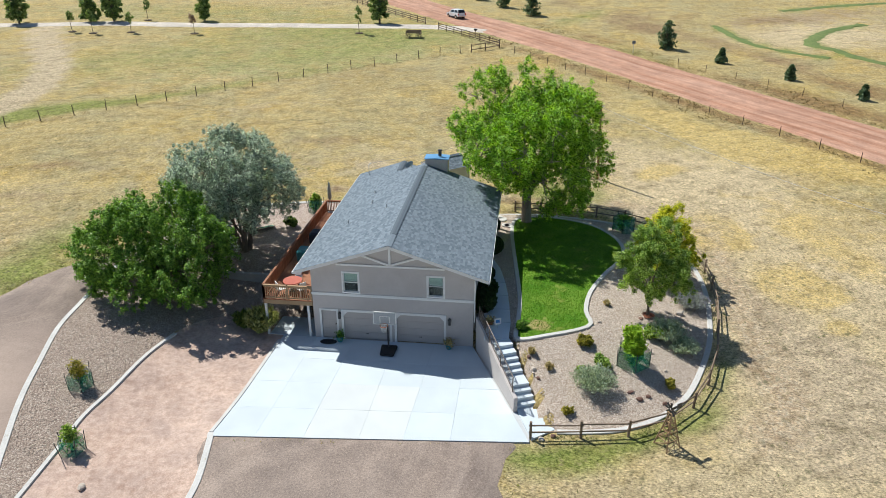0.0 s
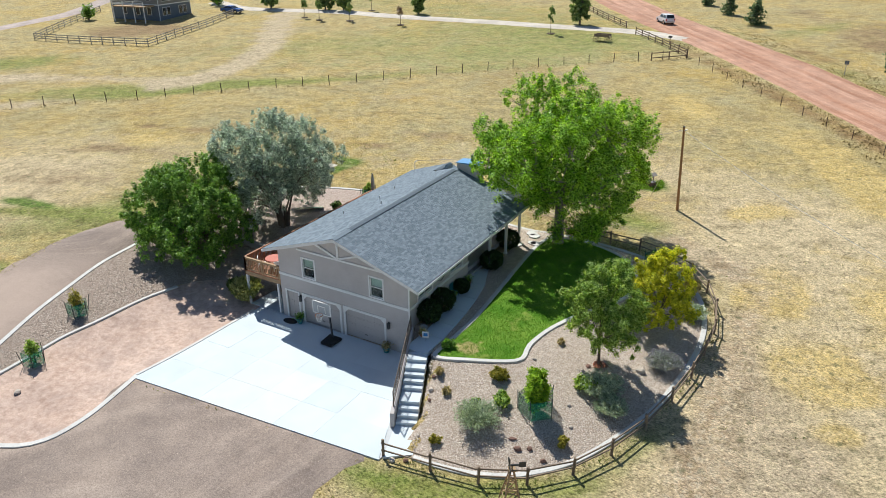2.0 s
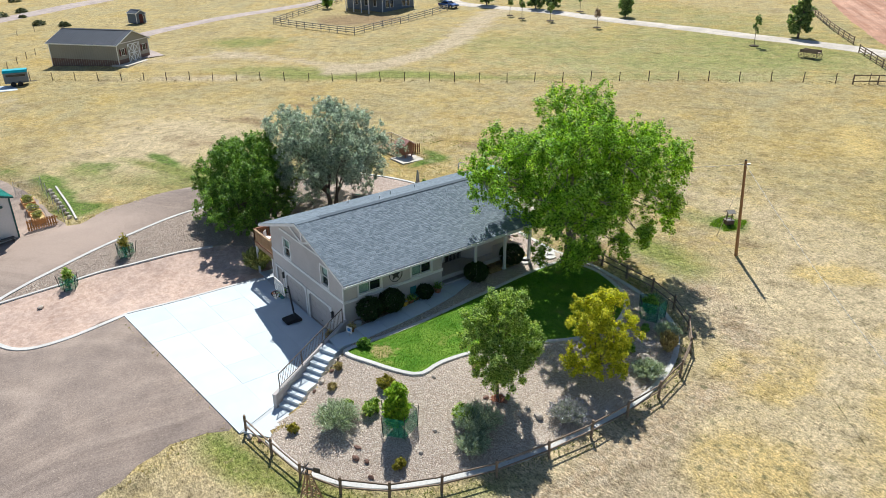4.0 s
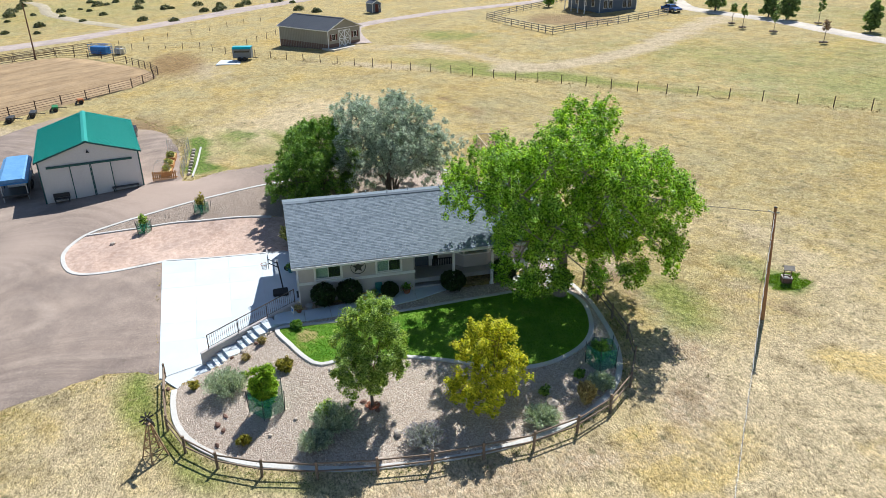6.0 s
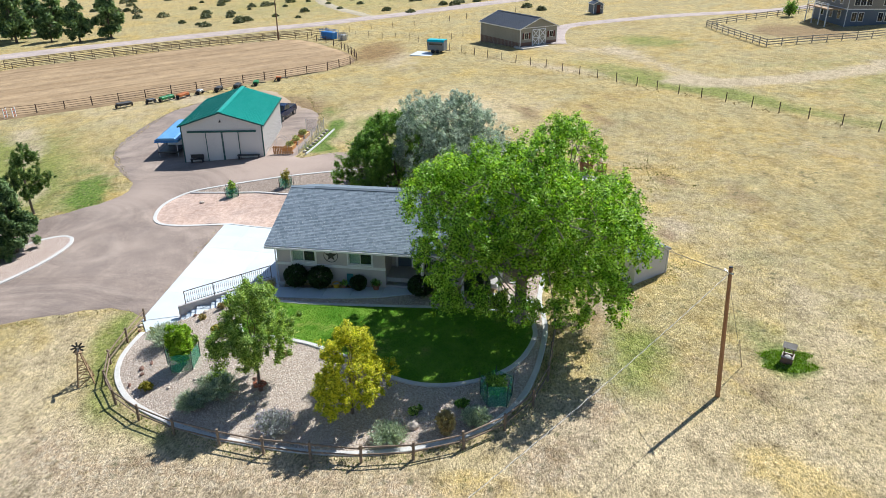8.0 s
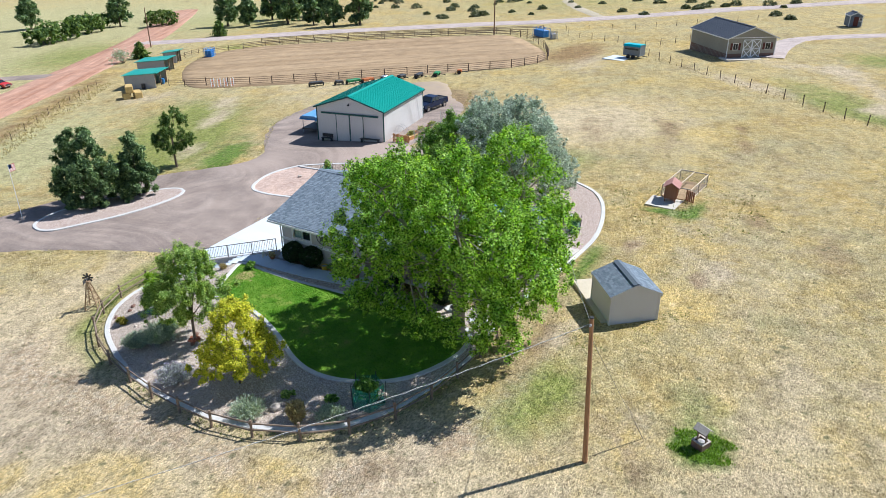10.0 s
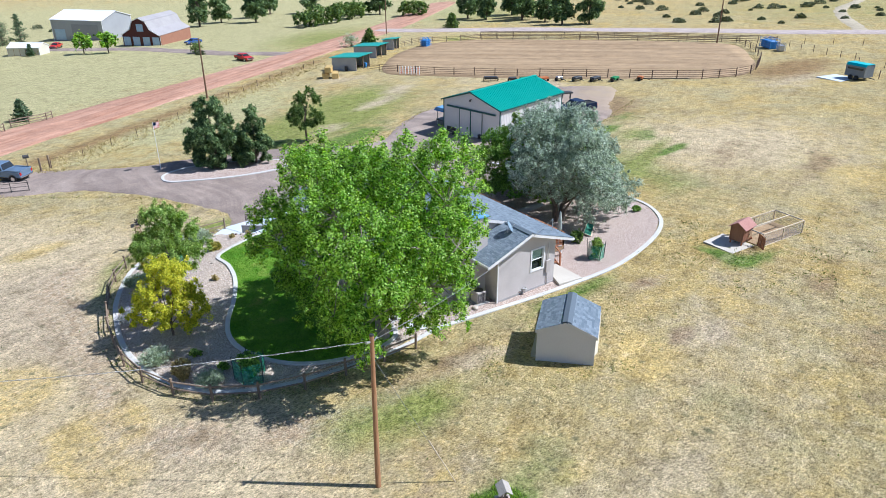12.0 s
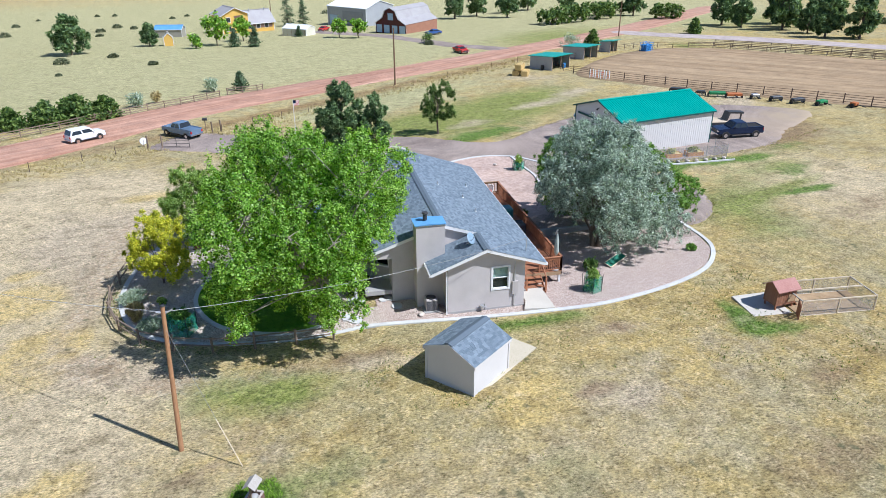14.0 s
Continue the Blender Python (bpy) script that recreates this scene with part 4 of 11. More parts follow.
def build_ground():
    X, Y = axis_steps(-32, 18, 0.5, 1500), axis_steps(17, 68, 0.5, 1500)
    gx, gy = np.meshgrid(X, Y)
    fx, fy = gx.ravel(), gy.ravel()
    z = land(fx, fy)
    z = z + far_rise(fx, fy)
    nx, ny = len(X), len(Y)
    idx = np.arange(nx * ny).reshape(ny, nx)
    quads = np.stack([idx[:-1, :-1], idx[:-1, 1:], idx[1:, 1:], idx[1:, :-1]], -1).reshape(-1, 4)
    me = bpy.data.meshes.new("ground")
    me.from_pydata(np.stack([fx, fy, z], -1).tolist(), [], quads.tolist())
    for key, val in tints(fx, fy):
        me.attributes.new(key, "FLOAT_COLOR", "POINT").data.foreach_set("color", val.astype(np.float32).ravel())
    me.materials.append(GROUND)
    me.shade_smooth()
    return tagged(new("ground", me), "dry straw-coloured pasture with green and bare patches", "ground", kind="structure")


build_ground()


# ---- roads, tracks, yards ----
def strip(name, pts, width, material, label, category, lift=0.05, step=2.0, rough=0.3):
    """A road: a sheet of some width along a line, cambered a little."""
    line = np.array(spline(pts, step))
    bm = bmesh.new()
    w2 = width / 2
    cols = [-w2 - 0.7, -w2, -0.3 * width, 0.0, 0.3 * width, w2, w2 + 0.7]
    rows = []
    for i, p in enumerate(line):
        d = line[min(i + 1, len(line) - 1)] - line[max(i - 1, 0)]
        d = d / (np.linalg.norm(d) + 1e-9)
        nrm = np.array([-d[1], d[0]])
        r = []
        for c in cols:
            k = c + (rough * noise.noise(Vector((p[0] * 0.55, p[1] * 0.55, 15.0 if c > 0 else -15.0))) if abs(c) >= w2 else 0)
            q = p + nrm * k
            r.append((q[0], q[1], zat(q[0], q[1]) + (lift + 0.06 * (1 - abs(c) / w2) if abs(c) <= w2 else -0.12)))
        rows.append([bm.verts.new(v) for v in r])
    for a, b in zip(rows, rows[1:]):
        for k in range(len(cols) - 1):
            bm.faces.new((a[k], a[k + 1], b[k + 1], b[k]))
    return solo(name, bm, material, label, category, kind="structure", smooth=True)


strip("road", [(78, 18), (56, 50), (37.2, 76.2), (26, 92.1), (5.7, 121), (-26, 160.5), (-60, 212), (-120, 300)], 9.4, ROADDIRT, "graded red dirt road with wheel lines", "road", 0.1)
strip("road_south", [(78, 24), (56, 17.5), (34.0, 3.0), (17.8, -17), (-5, -34.5), (-30.8, -52.4), (-62, -75.5), (-98, -104.5), (-136, -140), (-170, -173), (-210, -212), (-330, -330)], 10.5, ROADDIRT2, "graded red dirt road passing the driveway gate", "road", 0.1)
strip("road_west", [(-89, -97), (-96, -86), (-117, -56), (-134, -25), (-144, -3), (-160, 20), (-178, 44), (-205, 90), (-240, 150)], 7.0, ROADPALE, "pinkish gravel side road beyond the arena", "road", 0.13)
strip("barn_drive", [(-49.5, -70.5), (-46.5, -76.6), (-40.5, -84.9), (-34.5, -100.2), (-27, -116), (-17, -129), (-8, -139)], 5.0, LOT, "grey gravel drive past the red barn", "driveway", 0.1)
strip("gravel_drive", [(-8, 132.5), (-18, 134.6), (-38, 134), (-60, 132), (-80, 131), (-92, 129), (-104, 127), (-116, 131)], 3.4, GRAVELDRIVE, "pale gravel drive across the neighbouring field", "driveway", 0.08)
strip("neighbour_drive", [(-100, 55), (-113, 55), (-123, 58), (-131, 75), (-134, 95), (-136, 108), (-150, 130)], 4.0, ROADPALE, "grey gravel drive to the neighbour's barn", "driveway", 0.08)
strip("faint_track", [(-150, 9), (-159, 2.7), (-177.6, -9.7), (-201, -22.3), (-238, -35), (-270, -62)], 2.6, TRACKDIRT, "faint dirt path over the hill", "track", 0.1, 1.0, 0.5)
for k, pts in enumerate(GREEN_LINES):
    strip("green_swale", pts, (1.0, 1.6, 1.6)[k], SWALE, "winding strip of green grass in the dry field", "grass strip", 0.06, 1.0, 0.8)
surface("gravel_yard", [(17.5, 3.5), (13.5, -2.5), (9.5, -1.0), (2.0, 4.0), (-3.0, 4.6), (-9.0, 6.5), (-14.5, 8.4), (-20.5, 13.2), (-24.5, 12.9), (-30.0, 8.0), (-36, 4.0), (-43, 2.0), (-54, 1.5), (-61, 4.0), (-66, 8.0), (-66.5, 11.5), (-62, 15.5), (-57, 18.8), (-52.5, 23.5), (-46, 25.6), (-41.5, 26.3), (-33.0, 27.5), (-34.5, 31.0), (-35, 37), (-33.0, 42), (-29.5, 44), (-29, 37), (-27.8, 31.5), (-25.4, 25.2), (-22.4, 20.1), (-19.4, 19.1), (-16.4, 19.8), (-14.9, 21.1), (-14.6, 23.4), (-15.2, 27.3), (-8.0, 28.1), (-0.3, 28.6), (-0.6, 26.0), (0.3, 22.5), (3.2, 16.0), (8.0, 9.0), (14.0, 6.0)], LOT, 0.035, "grey-brown crushed gravel parking yard", "gravel yard", 1.5, True, 0.8, 0.35)
surface("arena_soil", [(-50.5, -29), (-55.5, -18), (-62.0, -8.0), (-71, 3.6), (-76.5, 10.8), (-81.5, 15.9), (-86.3, 18.5), (-90, 18.7), (-98.5, 14.9), (-106, 9.0), (-113, 3.0), (-118, -4), (-115, -14), (-103, -38), (-92, -53.5), (-84, -57.5), (-72, -54), (-60, -43.5)], ARENA, 0.12, "raked brown riding arena soil", "arena", 3.0, True, 1.0, 0.2)

# ---- beds, lawn and concrete ----
RIVERBED = RING_S + [(-2.0, 54.3), (-5.8, 54.3), (-5.8, 52.5), (-2.2, 52.3), (-2.2, 44.5), (-3.0, 37.2), (-1.5, 37.0), (-0.5, 35.1), (1.2, 31.2), (1.3, 30.2), (1.5, 29.6)]
surface("river_rock_bed", RIVERBED, RIVER, 0.03, "bed of tan river rock round the lawn", "rock bed", 0.5, False)
surface("lawn", LAWN_LINE, LAWN, 0.06, "mown green lawn with small dry spots", "lawn", 0.4)
surface("pink_gravel_bed", [(-14.7, 36.3), (-15.0, 31.6), (-15.55, 27.3), (-15.2, 25.8), (-14.75, 23.4), (-15.0, 21.3), (-16.5, 20.0), (-19.4, 19.35), (-22.3, 20.4), (-22.35, 23.0), (-22.4, 25.2), (-22.5, 27.4), (-22.2, 29.6), (-21.9, 33.0), (-21.0, 36.5), (-19.0, 38.5), (-16, 38)], PINKROCK, 0.03, "raked pink gravel bed", "rock bed", 0.6)
surface("rock_bed_north", [(-22.3, 20.5), (-23.9, 22.6), (-25.2, 25.2), (-26.5, 28.3), (-27.5, 31.4), (-28.5, 34.7), (-28.8, 37.4), (-29.1, 42), (-29.0, 46.6), (-25, 47), (-18, 47), (-14, 45), (-13.0, 40), (-13.0, 37), (-17, 38), (-21, 36.4), (-21.8, 33.0), (-22.1, 29.6), (-22.4, 27.4), (-22.3, 25.0)], RIVERN, 0.025, "bed of brown river rock under the trees", "rock bed", 0.6)
surface("red_rock_bed", [(-29.0, 46.5), (-28.5, 49.1), (-26.7, 51.5), (-24.1, 53.2), (-20.6, 54.5), (-16.8, 55.25), (-13.0, 55.2), (-10.0, 55.0), (-7.2, 54.7), (-5.0, 54.5), (-3.5, 54.3), (-3.5, 51.5), (-6, 50), (-12.2, 50), (-13, 46), (-18, 46.8), (-25, 46.8)], REDROCK, 0.035, "bed of reddish crushed rock behind the house", "rock bed", 0.6, False)
curb("curb_ring", RING, "pale concrete landscape curb round the beds", 0.32, 0.085)
curb("curb_lawn", LAWN_LINE, "pale concrete curb edging the lawn", 0.28, 0.1, 0.4, True)
curb("curb_bed", [(-22.3, 20.4), (-22.35, 23.0), (-22.4, 25.2), (-22.5, 27.4), (-22.2, 29.6), (-21.9, 33.0), (-21.3, 35.5)], "pale concrete curb dividing pink gravel and rock", 0.25, 0.12)
curb("curb_drive", [(-15.45, 27.3), (-15.15, 30.0), (-15.0, 32.5), (-14.85, 36.3)], "pale concrete curb along the driveway", 0.22, 0.12)
curb("curb_island", [(0.9, 12.0), (-1.5, 13.5), (-4.8, 14.9), (-8.5, 15.6), (-11.0, 15.3), (-11.9, 14.2), (-11.2, 12.6), (-8.5, 10.6), (-5, 8.9), (-2, 8.5), (0.6, 9.6)], "pale concrete curb round the pine island", 0.3, 0.14, 0.5, True)
surface("island_bed", [(0.8, 12.0), (-1.5, 13.4), (-4.8, 14.8), (-8.5, 15.5), (-10.9, 15.2), (-11.8, 14.2), (-11.1, 12.7), (-8.5, 10.7), (-5, 9.0), (-2, 8.6), (0.5, 9.7)], REDROCK, 0.12, "reddish rock bed under the pines", "rock bed", 0.8)


def driveway():
    d = thing("driveway", (-7.5, 32, -0.25), "bright broom-finished concrete driveway in jointed slabs", "driveway", kind="structure")
    bm = prism(bmesh.new(), [(-15.5, 27.0), (0.9, 28.4), (0.95, 29.6), (0.05, 31.0), (-2.65, 36.9), (-14.75, 36.9)], "z", -0.75, -0.275)
    part("slab_bed", bm, JOINT, d)
    near, far = [-15.5, -13.1, -10.6, -7.75, -5.5, -3.1, 0.9], [-14.75, -12.6, -10.15, -7.5, -5.05, -3.0, -2.65]
    part("slab", prism(bmesh.new(), [(-15.7, 36.95), (-12.7, 36.95), (-12.7, 39.8), (-15.5, 39.8)], "z", -0.5, -0.255), CONC, d)
    cuts = [0.0, 0.25, 0.5, 0.75, 1.0]

    def edge(k, t):
        x0, x1 = near[k], far[k]
        y0 = 27.0 + (x0 + 15.5) / 16.4 * 1.4
        if k == 6:
            x1 = -2.65
        return (x0 + (x1 - x0) * t, y0 + (36.88 - y0) * t)
    for k in range(6):
        for a, b in zip(cuts, cuts[1:]):
            q = [edge(k, a), edge(k + 1, a), edge(k + 1, b), edge(k, b)]
            c = (sum(p[0] for p in q) / 4, sum(p[1] for p in q) / 4)
            q = [(c[0] + (p[0] - c[0]) * 0.9965, c[1] + (p[1] - c[1]) * 0.9965) for p in q]
            bm = prism(bmesh.new(), q, "z", -0.4, -0.25 + rnd.uniform(-0.004, 0.004))
            part("slab", bm, CONCWARM if k in (2, 3) and a < 0.5 else CONC, d)


driveway()


def walkway():
    w = thing("walkway", (-2, 42, 1.5), "grey concrete front walk in jointed slabs", "walkway", kind="structure")
    left = [(-1.9, 35.2), (-1.75, 37.0), (-1.85, 38.6), (-2.0, 40.4), (-2.3, 42.2), (-2.9, 44.2), (-3.8, 45.6)]
    right = [(-0.45, 35.1), (-0.38, 37.0), (-0.5, 38.6), (-0.65, 40.4), (-0.9, 42.2), (-1.3, 44.2), (-2.2, 46.6)]
    for i in range(6):
        q = [left[i], right[i], right[i + 1], left[i + 1]]
        c = (sum(p[0] for p in q) / 4, sum(p[1] for p in q) / 4)
        q = [(c[0] + (p[0] - c[0]) * 0.99, c[1] + (p[1] - c[1]) * 0.985) for p in q]
        part("slab", prism(bmesh.new(), q, "z", 1.3, 1.56), CONC, w)


walkway()
bm = bmesh.new()
prism(bm, [(-14.1, 51.5), (-12.6, 51.5), (-12.6, 54.0), (-12.2, 55.0), (-14.1, 55.25)], "z", 1.2, 1.72)
solo("back_path", bm, CONCTAN, "pale concrete path beside the deck stairs", "path", kind="structure")
for k in range(9):
    bm = bmesh.new()
    cx, cy = -5.0 + 4.2 * rnd.random(), 51.2 + 2.6 * rnd.random()
    n = rnd.randint(6, 8)
    r = rnd.uniform(0.3, 0.5)
    q = [(cx + r * rnd.uniform(0.75, 1.1) * math.cos(6.283 * i / n), cy + r * rnd.uniform(0.75, 1.1) * math.sin(6.283 * i / n)) for i in range(n)]
    prism(bm, q, "z", 1.45, 1.6)
    solo("flagstone", bm, CONCW, "pale flat flagstone set in rock beside the porch", "flagstone", group="patio flagstones")


# ---- the house ----
def pierced(bm, axis, c0, c1, a0, a1, z0, z1, holes, gable=()):
    """One wall between c0 and c1 across its thickness, from a0 to a1, with openings (a, b, low, high) through it; gable: places along its top."""
    rings = [[(a0, z0), (a1, z0), (a1, z1), *gable, (a0, z1)]] + [[(a, max(lo, z0)), (b, max(lo, z0)), (b, hi), (a, hi)] for a, b, lo, hi in holes]
    pts, edges = [], []
    for r in rings:
        n = len(pts)
        pts += [Vector(p) for p in r]
        edges += [(n + i, n + (i + 1) % len(r)) for i in range(len(r))]
    res = geometry.delaunay_2d_cdt(pts, edges, [], 1, 1e-5)
    vs = [bm.verts.new((p.x, c0, p.y) if axis == "y" else (c0, p.x, p.y)) for p in res[0]]
    faces = []
    for f in res[2]:
        m = sum((res[0][i] for i in f), Vector((0, 0))) / len(f)
        if not any(a < m.x < b and lo < m.y < hi for a, b, lo, hi in holes):
            faces.append(bm.faces.new([vs[i] for i in f]))
    ext = bmesh.ops.extrude_face_region(bm, geom=faces, use_keep_orig=True)
    d = Vector((0, c1 - c0, 0)) if axis == "y" else Vector((c1 - c0, 0, 0))
    bmesh.ops.translate(bm, verts=[e for e in ext["geom"] if isinstance(e, bmesh.types.BMVert)], vec=d)
    bmesh.ops.delete(bm, geom=[v for v in bm.verts if not v.link_faces], context="VERTS")
    return bm


def shingles(bm_name, eave0, along, up, length, rise, parent, material, expo=0.145, wide=0.25, seed=1):
    """Overlapping courses of roof shingles on a slope."""
    g = np.random.RandomState(seed)
    along, up = Vector(along).normalized(), Vector(up).normalized()
    nrm = along.cross(up).normalized()
    if nrm.z < 0:
        nrm = -nrm
    o = Vector(eave0) - root_place(parent)
    verts, faces = [], []
    rows = int(rise / expo)
    for r in range(rows + 1):
        lo, hi = r * expo, min((r + 1) * expo + 0.03, rise)
        if hi - lo < 0.02:
            continue
        a = -(r % 2) * wide / 2 - g.rand() * 0.05
        while a < length:
            b = a + wide * (0.75 + 0.5 * g.rand())
            s, e = max(a, 0) + 0.004, min(b, length) - 0.004
            if e - s > 0.03:
                t0 = 0.012 + 0.006 * g.rand()
                dl = 0.012 * g.rand()
                k = len(verts)
                for u, w, h in ((s, lo - dl, 0.0), (e, lo - dl, 0.0), (s, lo - dl, t0), (e, lo - dl, t0), (s, hi, 0.004), (e, hi, 0.004)):
                    verts.append(o + along * u + up * w + nrm * (h + 0.012))
                faces += [(k, k + 1, k + 3, k + 2), (k + 2, k + 3, k + 5, k + 4), (k, k + 2, k + 4), (k + 1, k + 5, k + 3)]
            a = b
    me = bpy.data.meshes.new(bm_name)
    me.from_pydata([tuple(v) for v in verts], [], faces)
    me.materials.append(material)
    ob = new(bm_name, me)
    ob.parent = parent
    return tagged(ob, "lapped asphalt shingle courses", kind="stuff")


def window(parent, axis, c, out, a0, a1, z0, z1, blind=None, sash="double", trim=0.1):
    """A framed window in a wall's opening. out: +1 or -1, the way it faces along the axis across the wall."""
    def slab(u0, u1, w0, w1, d0, d1):
        lo, hi = sorted((c + out * d0, c + out * d1))
        return B(u0, u1, lo, hi, w0, w1) if axis == "y" else B(lo, hi, u0, u1, w0, w1)
    bm = slab(a0 - trim, a1 + trim, z1, z1 + trim, 0.0, 0.035)
    for s in ((a0 - trim, a1 + trim, z0 - trim, z0), (a0 - trim, a0, z0, z1), (a1, a1 + trim, z0, z1)):
        u0, u1, w0, w1 = s
        lo, hi = sorted((c, c + out * 0.035))
        box(bm, *((u0, u1, lo, hi) if axis == "y" else (lo, hi, u0, u1)), w0, w1)
    w = part("window", bm, TRIM, parent, "white-trimmed window")
    fr = bmesh.new()
    f = 0.045
    mids = [((a0, a1), ((z0 + z1) / 2 - f / 2, (z0 + z1) / 2 + f / 2))] if sash == "double" else [(((a0 + a1) / 2 - f / 2, (a0 + a1) / 2 + f / 2), (z0, z1))]
    for (u0, u1), (w0, w1) in [((a0, a1), (z0, z0 + f)), ((a0, a1), (z1 - f, z1)), ((a0, a0 + f), (z0, z1)), ((a1 - f, a1), (z0, z1))] + mids:
        lo, hi = sorted((c - out * 0.09, c - out * 0.03))
        box(fr, *((u0, u1, lo, hi) if axis == "y" else (lo, hi, u0, u1)), w0, w1)
    part("window_frame", fr, TRIM, w)
    halves = [(a0, a1, z0, (z0 + z1) / 2), (a0, a1, (z0 + z1) / 2, z1)] if sash == "double" else [(a0, (a0 + a1) / 2, z0, z1), ((a0 + a1) / 2, a1, z0, z1)]
    for i, (u0, u1, w0, w1) in enumerate(halves):
        p = part("pane", slab(u0 + 0.02, u1 - 0.02, w0 + 0.02, w1 - 0.02, -0.065, -0.058), GLASS, w)
        p.visible_shadow = False
        # without a blind, a near-black sheet stands for the unlit room
        cm = (blind if isinstance(blind, (list, tuple)) else [blind, blind])[i] or DARKROOM
        part("blind" if cm is BLIND else "curtain", slab(u0, u1, w0, w1, -0.19, -0.17), cm, w)
    return w


def roof_slab(name, parent, x0, z0, x1, z1, y0, y1, material=TRIM, thick=0.2):
    """The boarded slope under the shingles, with its fascia edges."""
    return part(name, prism(bmesh.new(), [(x0, z0), (x1, z1), (x1, z1 - thick), (x0, z0 - thick)], "y", y0, y1), material, parent)


CAPBLUE = surf("light_blue_metal_cap", (0.1, 0.28, 0.52), (0.16, 0.36, 0.62), 7, 0.5, 0.4, 0.1, 0.003)
# blue-grey of the dish's shaded face, put into its colour
DISHSHADE = surf("shade_tinted_dish", (0.2, 0.29, 0.36), (0.28, 0.37, 0.44), 5, 0.5, 0.5, 0.0)
RX, RZ = -7.7, 6.52
NX, SX, EZ = -13.55, -1.8, 4.56
AX, AZ = -9.85, 5.79
ROOF_Y0, ROOF_Y1, ADD_Y1 = 36.48, 52.15, 54.65


def house():
    h = thing("house", (-7.65, 44.0, -0.25), "grey stucco ranch house with blue-grey shingle roof and walk-out garage", "house")
    # west front
    holes = [(-12.15, -11.2, -0.3, 1.75), (-10.75, -7.85, -0.3, 1.72), (-7.4, -4.45, -0.3, 1.72), (-10.62, -9.7, 3.13, 4.42), (-5.4, -4.48, 3.13, 4.42)]
    bm = pierced(bmesh.new(), "y", 36.9, 37.1, -12.65, -2.65, -0.6, 4.62, holes, [(RX, RZ - 0.22)])
    part("front_wall", bm, STUCCO, h)
    part("band", B(-12.68, -2.62, 36.86, 36.897, 2.82, 3.0), TRIM, h, "white horizontal trim band")
    bm = bmesh.new()
    box(bm, -11.0, -4.4, 36.84, 36.88, 4.93, 5.05)
    box(bm, RX - 0.07, RX + 0.07, 36.82, 36.88, 5.05, 6.3)
    for sgn in (-1, 1):
        bar(bm, (RX + sgn * 0.1, 36.85, 5.1), (RX + sgn * 1.75, 36.85, 5.68), 0.05, 0.12, (0, 0, 1))
    part("gable_truss", bm, TRIM, h, "white decorative gable truss")
    for a, b in ((-10.62, -9.7), (-5.4, -4.48)):
        window(h, "y", 36.9, -1, a, b, 3.13, 4.42, [DARKROOM, BLIND])
    # garage doors
    for a, b in ((-10.75, -7.85), (-7.4, -4.45)):
        bm = B(a - 0.14, a, 36.85, 36.897, -0.25, 1.72)
        box(bm, b, b + 0.14, 36.85, 36.897, -0.25, 1.72)
        box(bm, a - 0.14, b + 0.14, 36.85, 36.897, 1.72, 1.88)
        for s, c in ((1, a), (-1, b)):
            prism(bm, [(c, 1.72), (c + s * 0.28, 1.72), (c, 1.44)], "y", 36.86, 36.895)
        d = part("garage_door", bm, TRIM, h, "sectional garage door in a white frame")
        for k in range(4):
            bm = B(a, b, 37.0, 37.05, -0.25 + k * 0.4925 + 0.005, -0.25 + (k + 1) * 0.4925 - 0.005)
            for c in range(4):
                u0 = a + 0.08 + c * (b - a) / 4
                box(bm, u0, u0 + (b - a) / 4 - 0.16, 36.988, 37.0, -0.25 + k * 0.4925 + 0.09, -0.25 + (k + 1) * 0.4925 - 0.09)
            part("panel", bm, STUCCOD, d)
        part("door_pull", B((a + b) / 2 - 0.08, (a + b) / 2 + 0.08, 36.96, 37.0, 0.13, 0.16), BLACKMET, d)
    bm = B(-12.27, -12.15, 36.85, 36.897, -0.25, 1.75)
    box(bm, -11.2, -11.08, 36.85, 36.897, -0.25, 1.75)
    box(bm, -12.27, -11.08, 36.85, 36.897, 1.75, 1.87)
    d = part("side_door", bm, TRIM, h, "panelled garage side door in a white frame")
    bm = B(-12.15, -11.2, 37.0, 37.05, -0.25, 1.75)
    for u in (-12.05, -11.63):
        for lo, hi in ((-0.1, 0.4), (0.5, 1.05), (1.15, 1.62)):
            box(bm, u, u + 0.33, 36.99, 37.0, lo, hi)
    part("door_leaf", bm, STUCCOD, d)
    part("door_handle", rod(bmesh.new(), (-11.3, 36.93, 0.75), (-11.3, 37.0, 0.75), 0.035), BLACKMET, d)
    for x in (-10.98, -4.1):
        bm = B(x - 0.07, x + 0.07, 36.72, 36.86, 1.25, 1.6)
        prism(bm, [(x - 0.1, 1.6), (x + 0.1, 1.6), (x, 1.72)], "y", 36.7, 36.88)
        part("wall_lantern", bm, BLACKMET, h, "black wall lantern")
    # south front
    holes = [(37.95, 39.55, 3.12, 4.2), (41.85, 43.4, 3.12, 4.2)]
    part("south_wall", pierced(bmesh.new(), "x", -2.85, -2.65, 37.1, 44.3, 1.0, 4.45, holes), STUCCO, h)
    part("band", B(-2.647, -2.605, 36.86, 44.35, 2.82, 3.0), TRIM, h)
    window(h, "x", -2.65, 1, 37.95, 39.55, 3.12, 4.2, [BLIND, DARKROOM], "slider")
    window(h, "x", -2.65, 1, 41.85, 43.4, 3.12, 4.2, [BLIND, DARKROOM], "slider")
    bm = bmesh.new()
    pts = []
    for k in range(10):
        r = 0.42 if k % 2 == 0 else 0.17
        a = math.pi / 2 + k * math.pi / 5
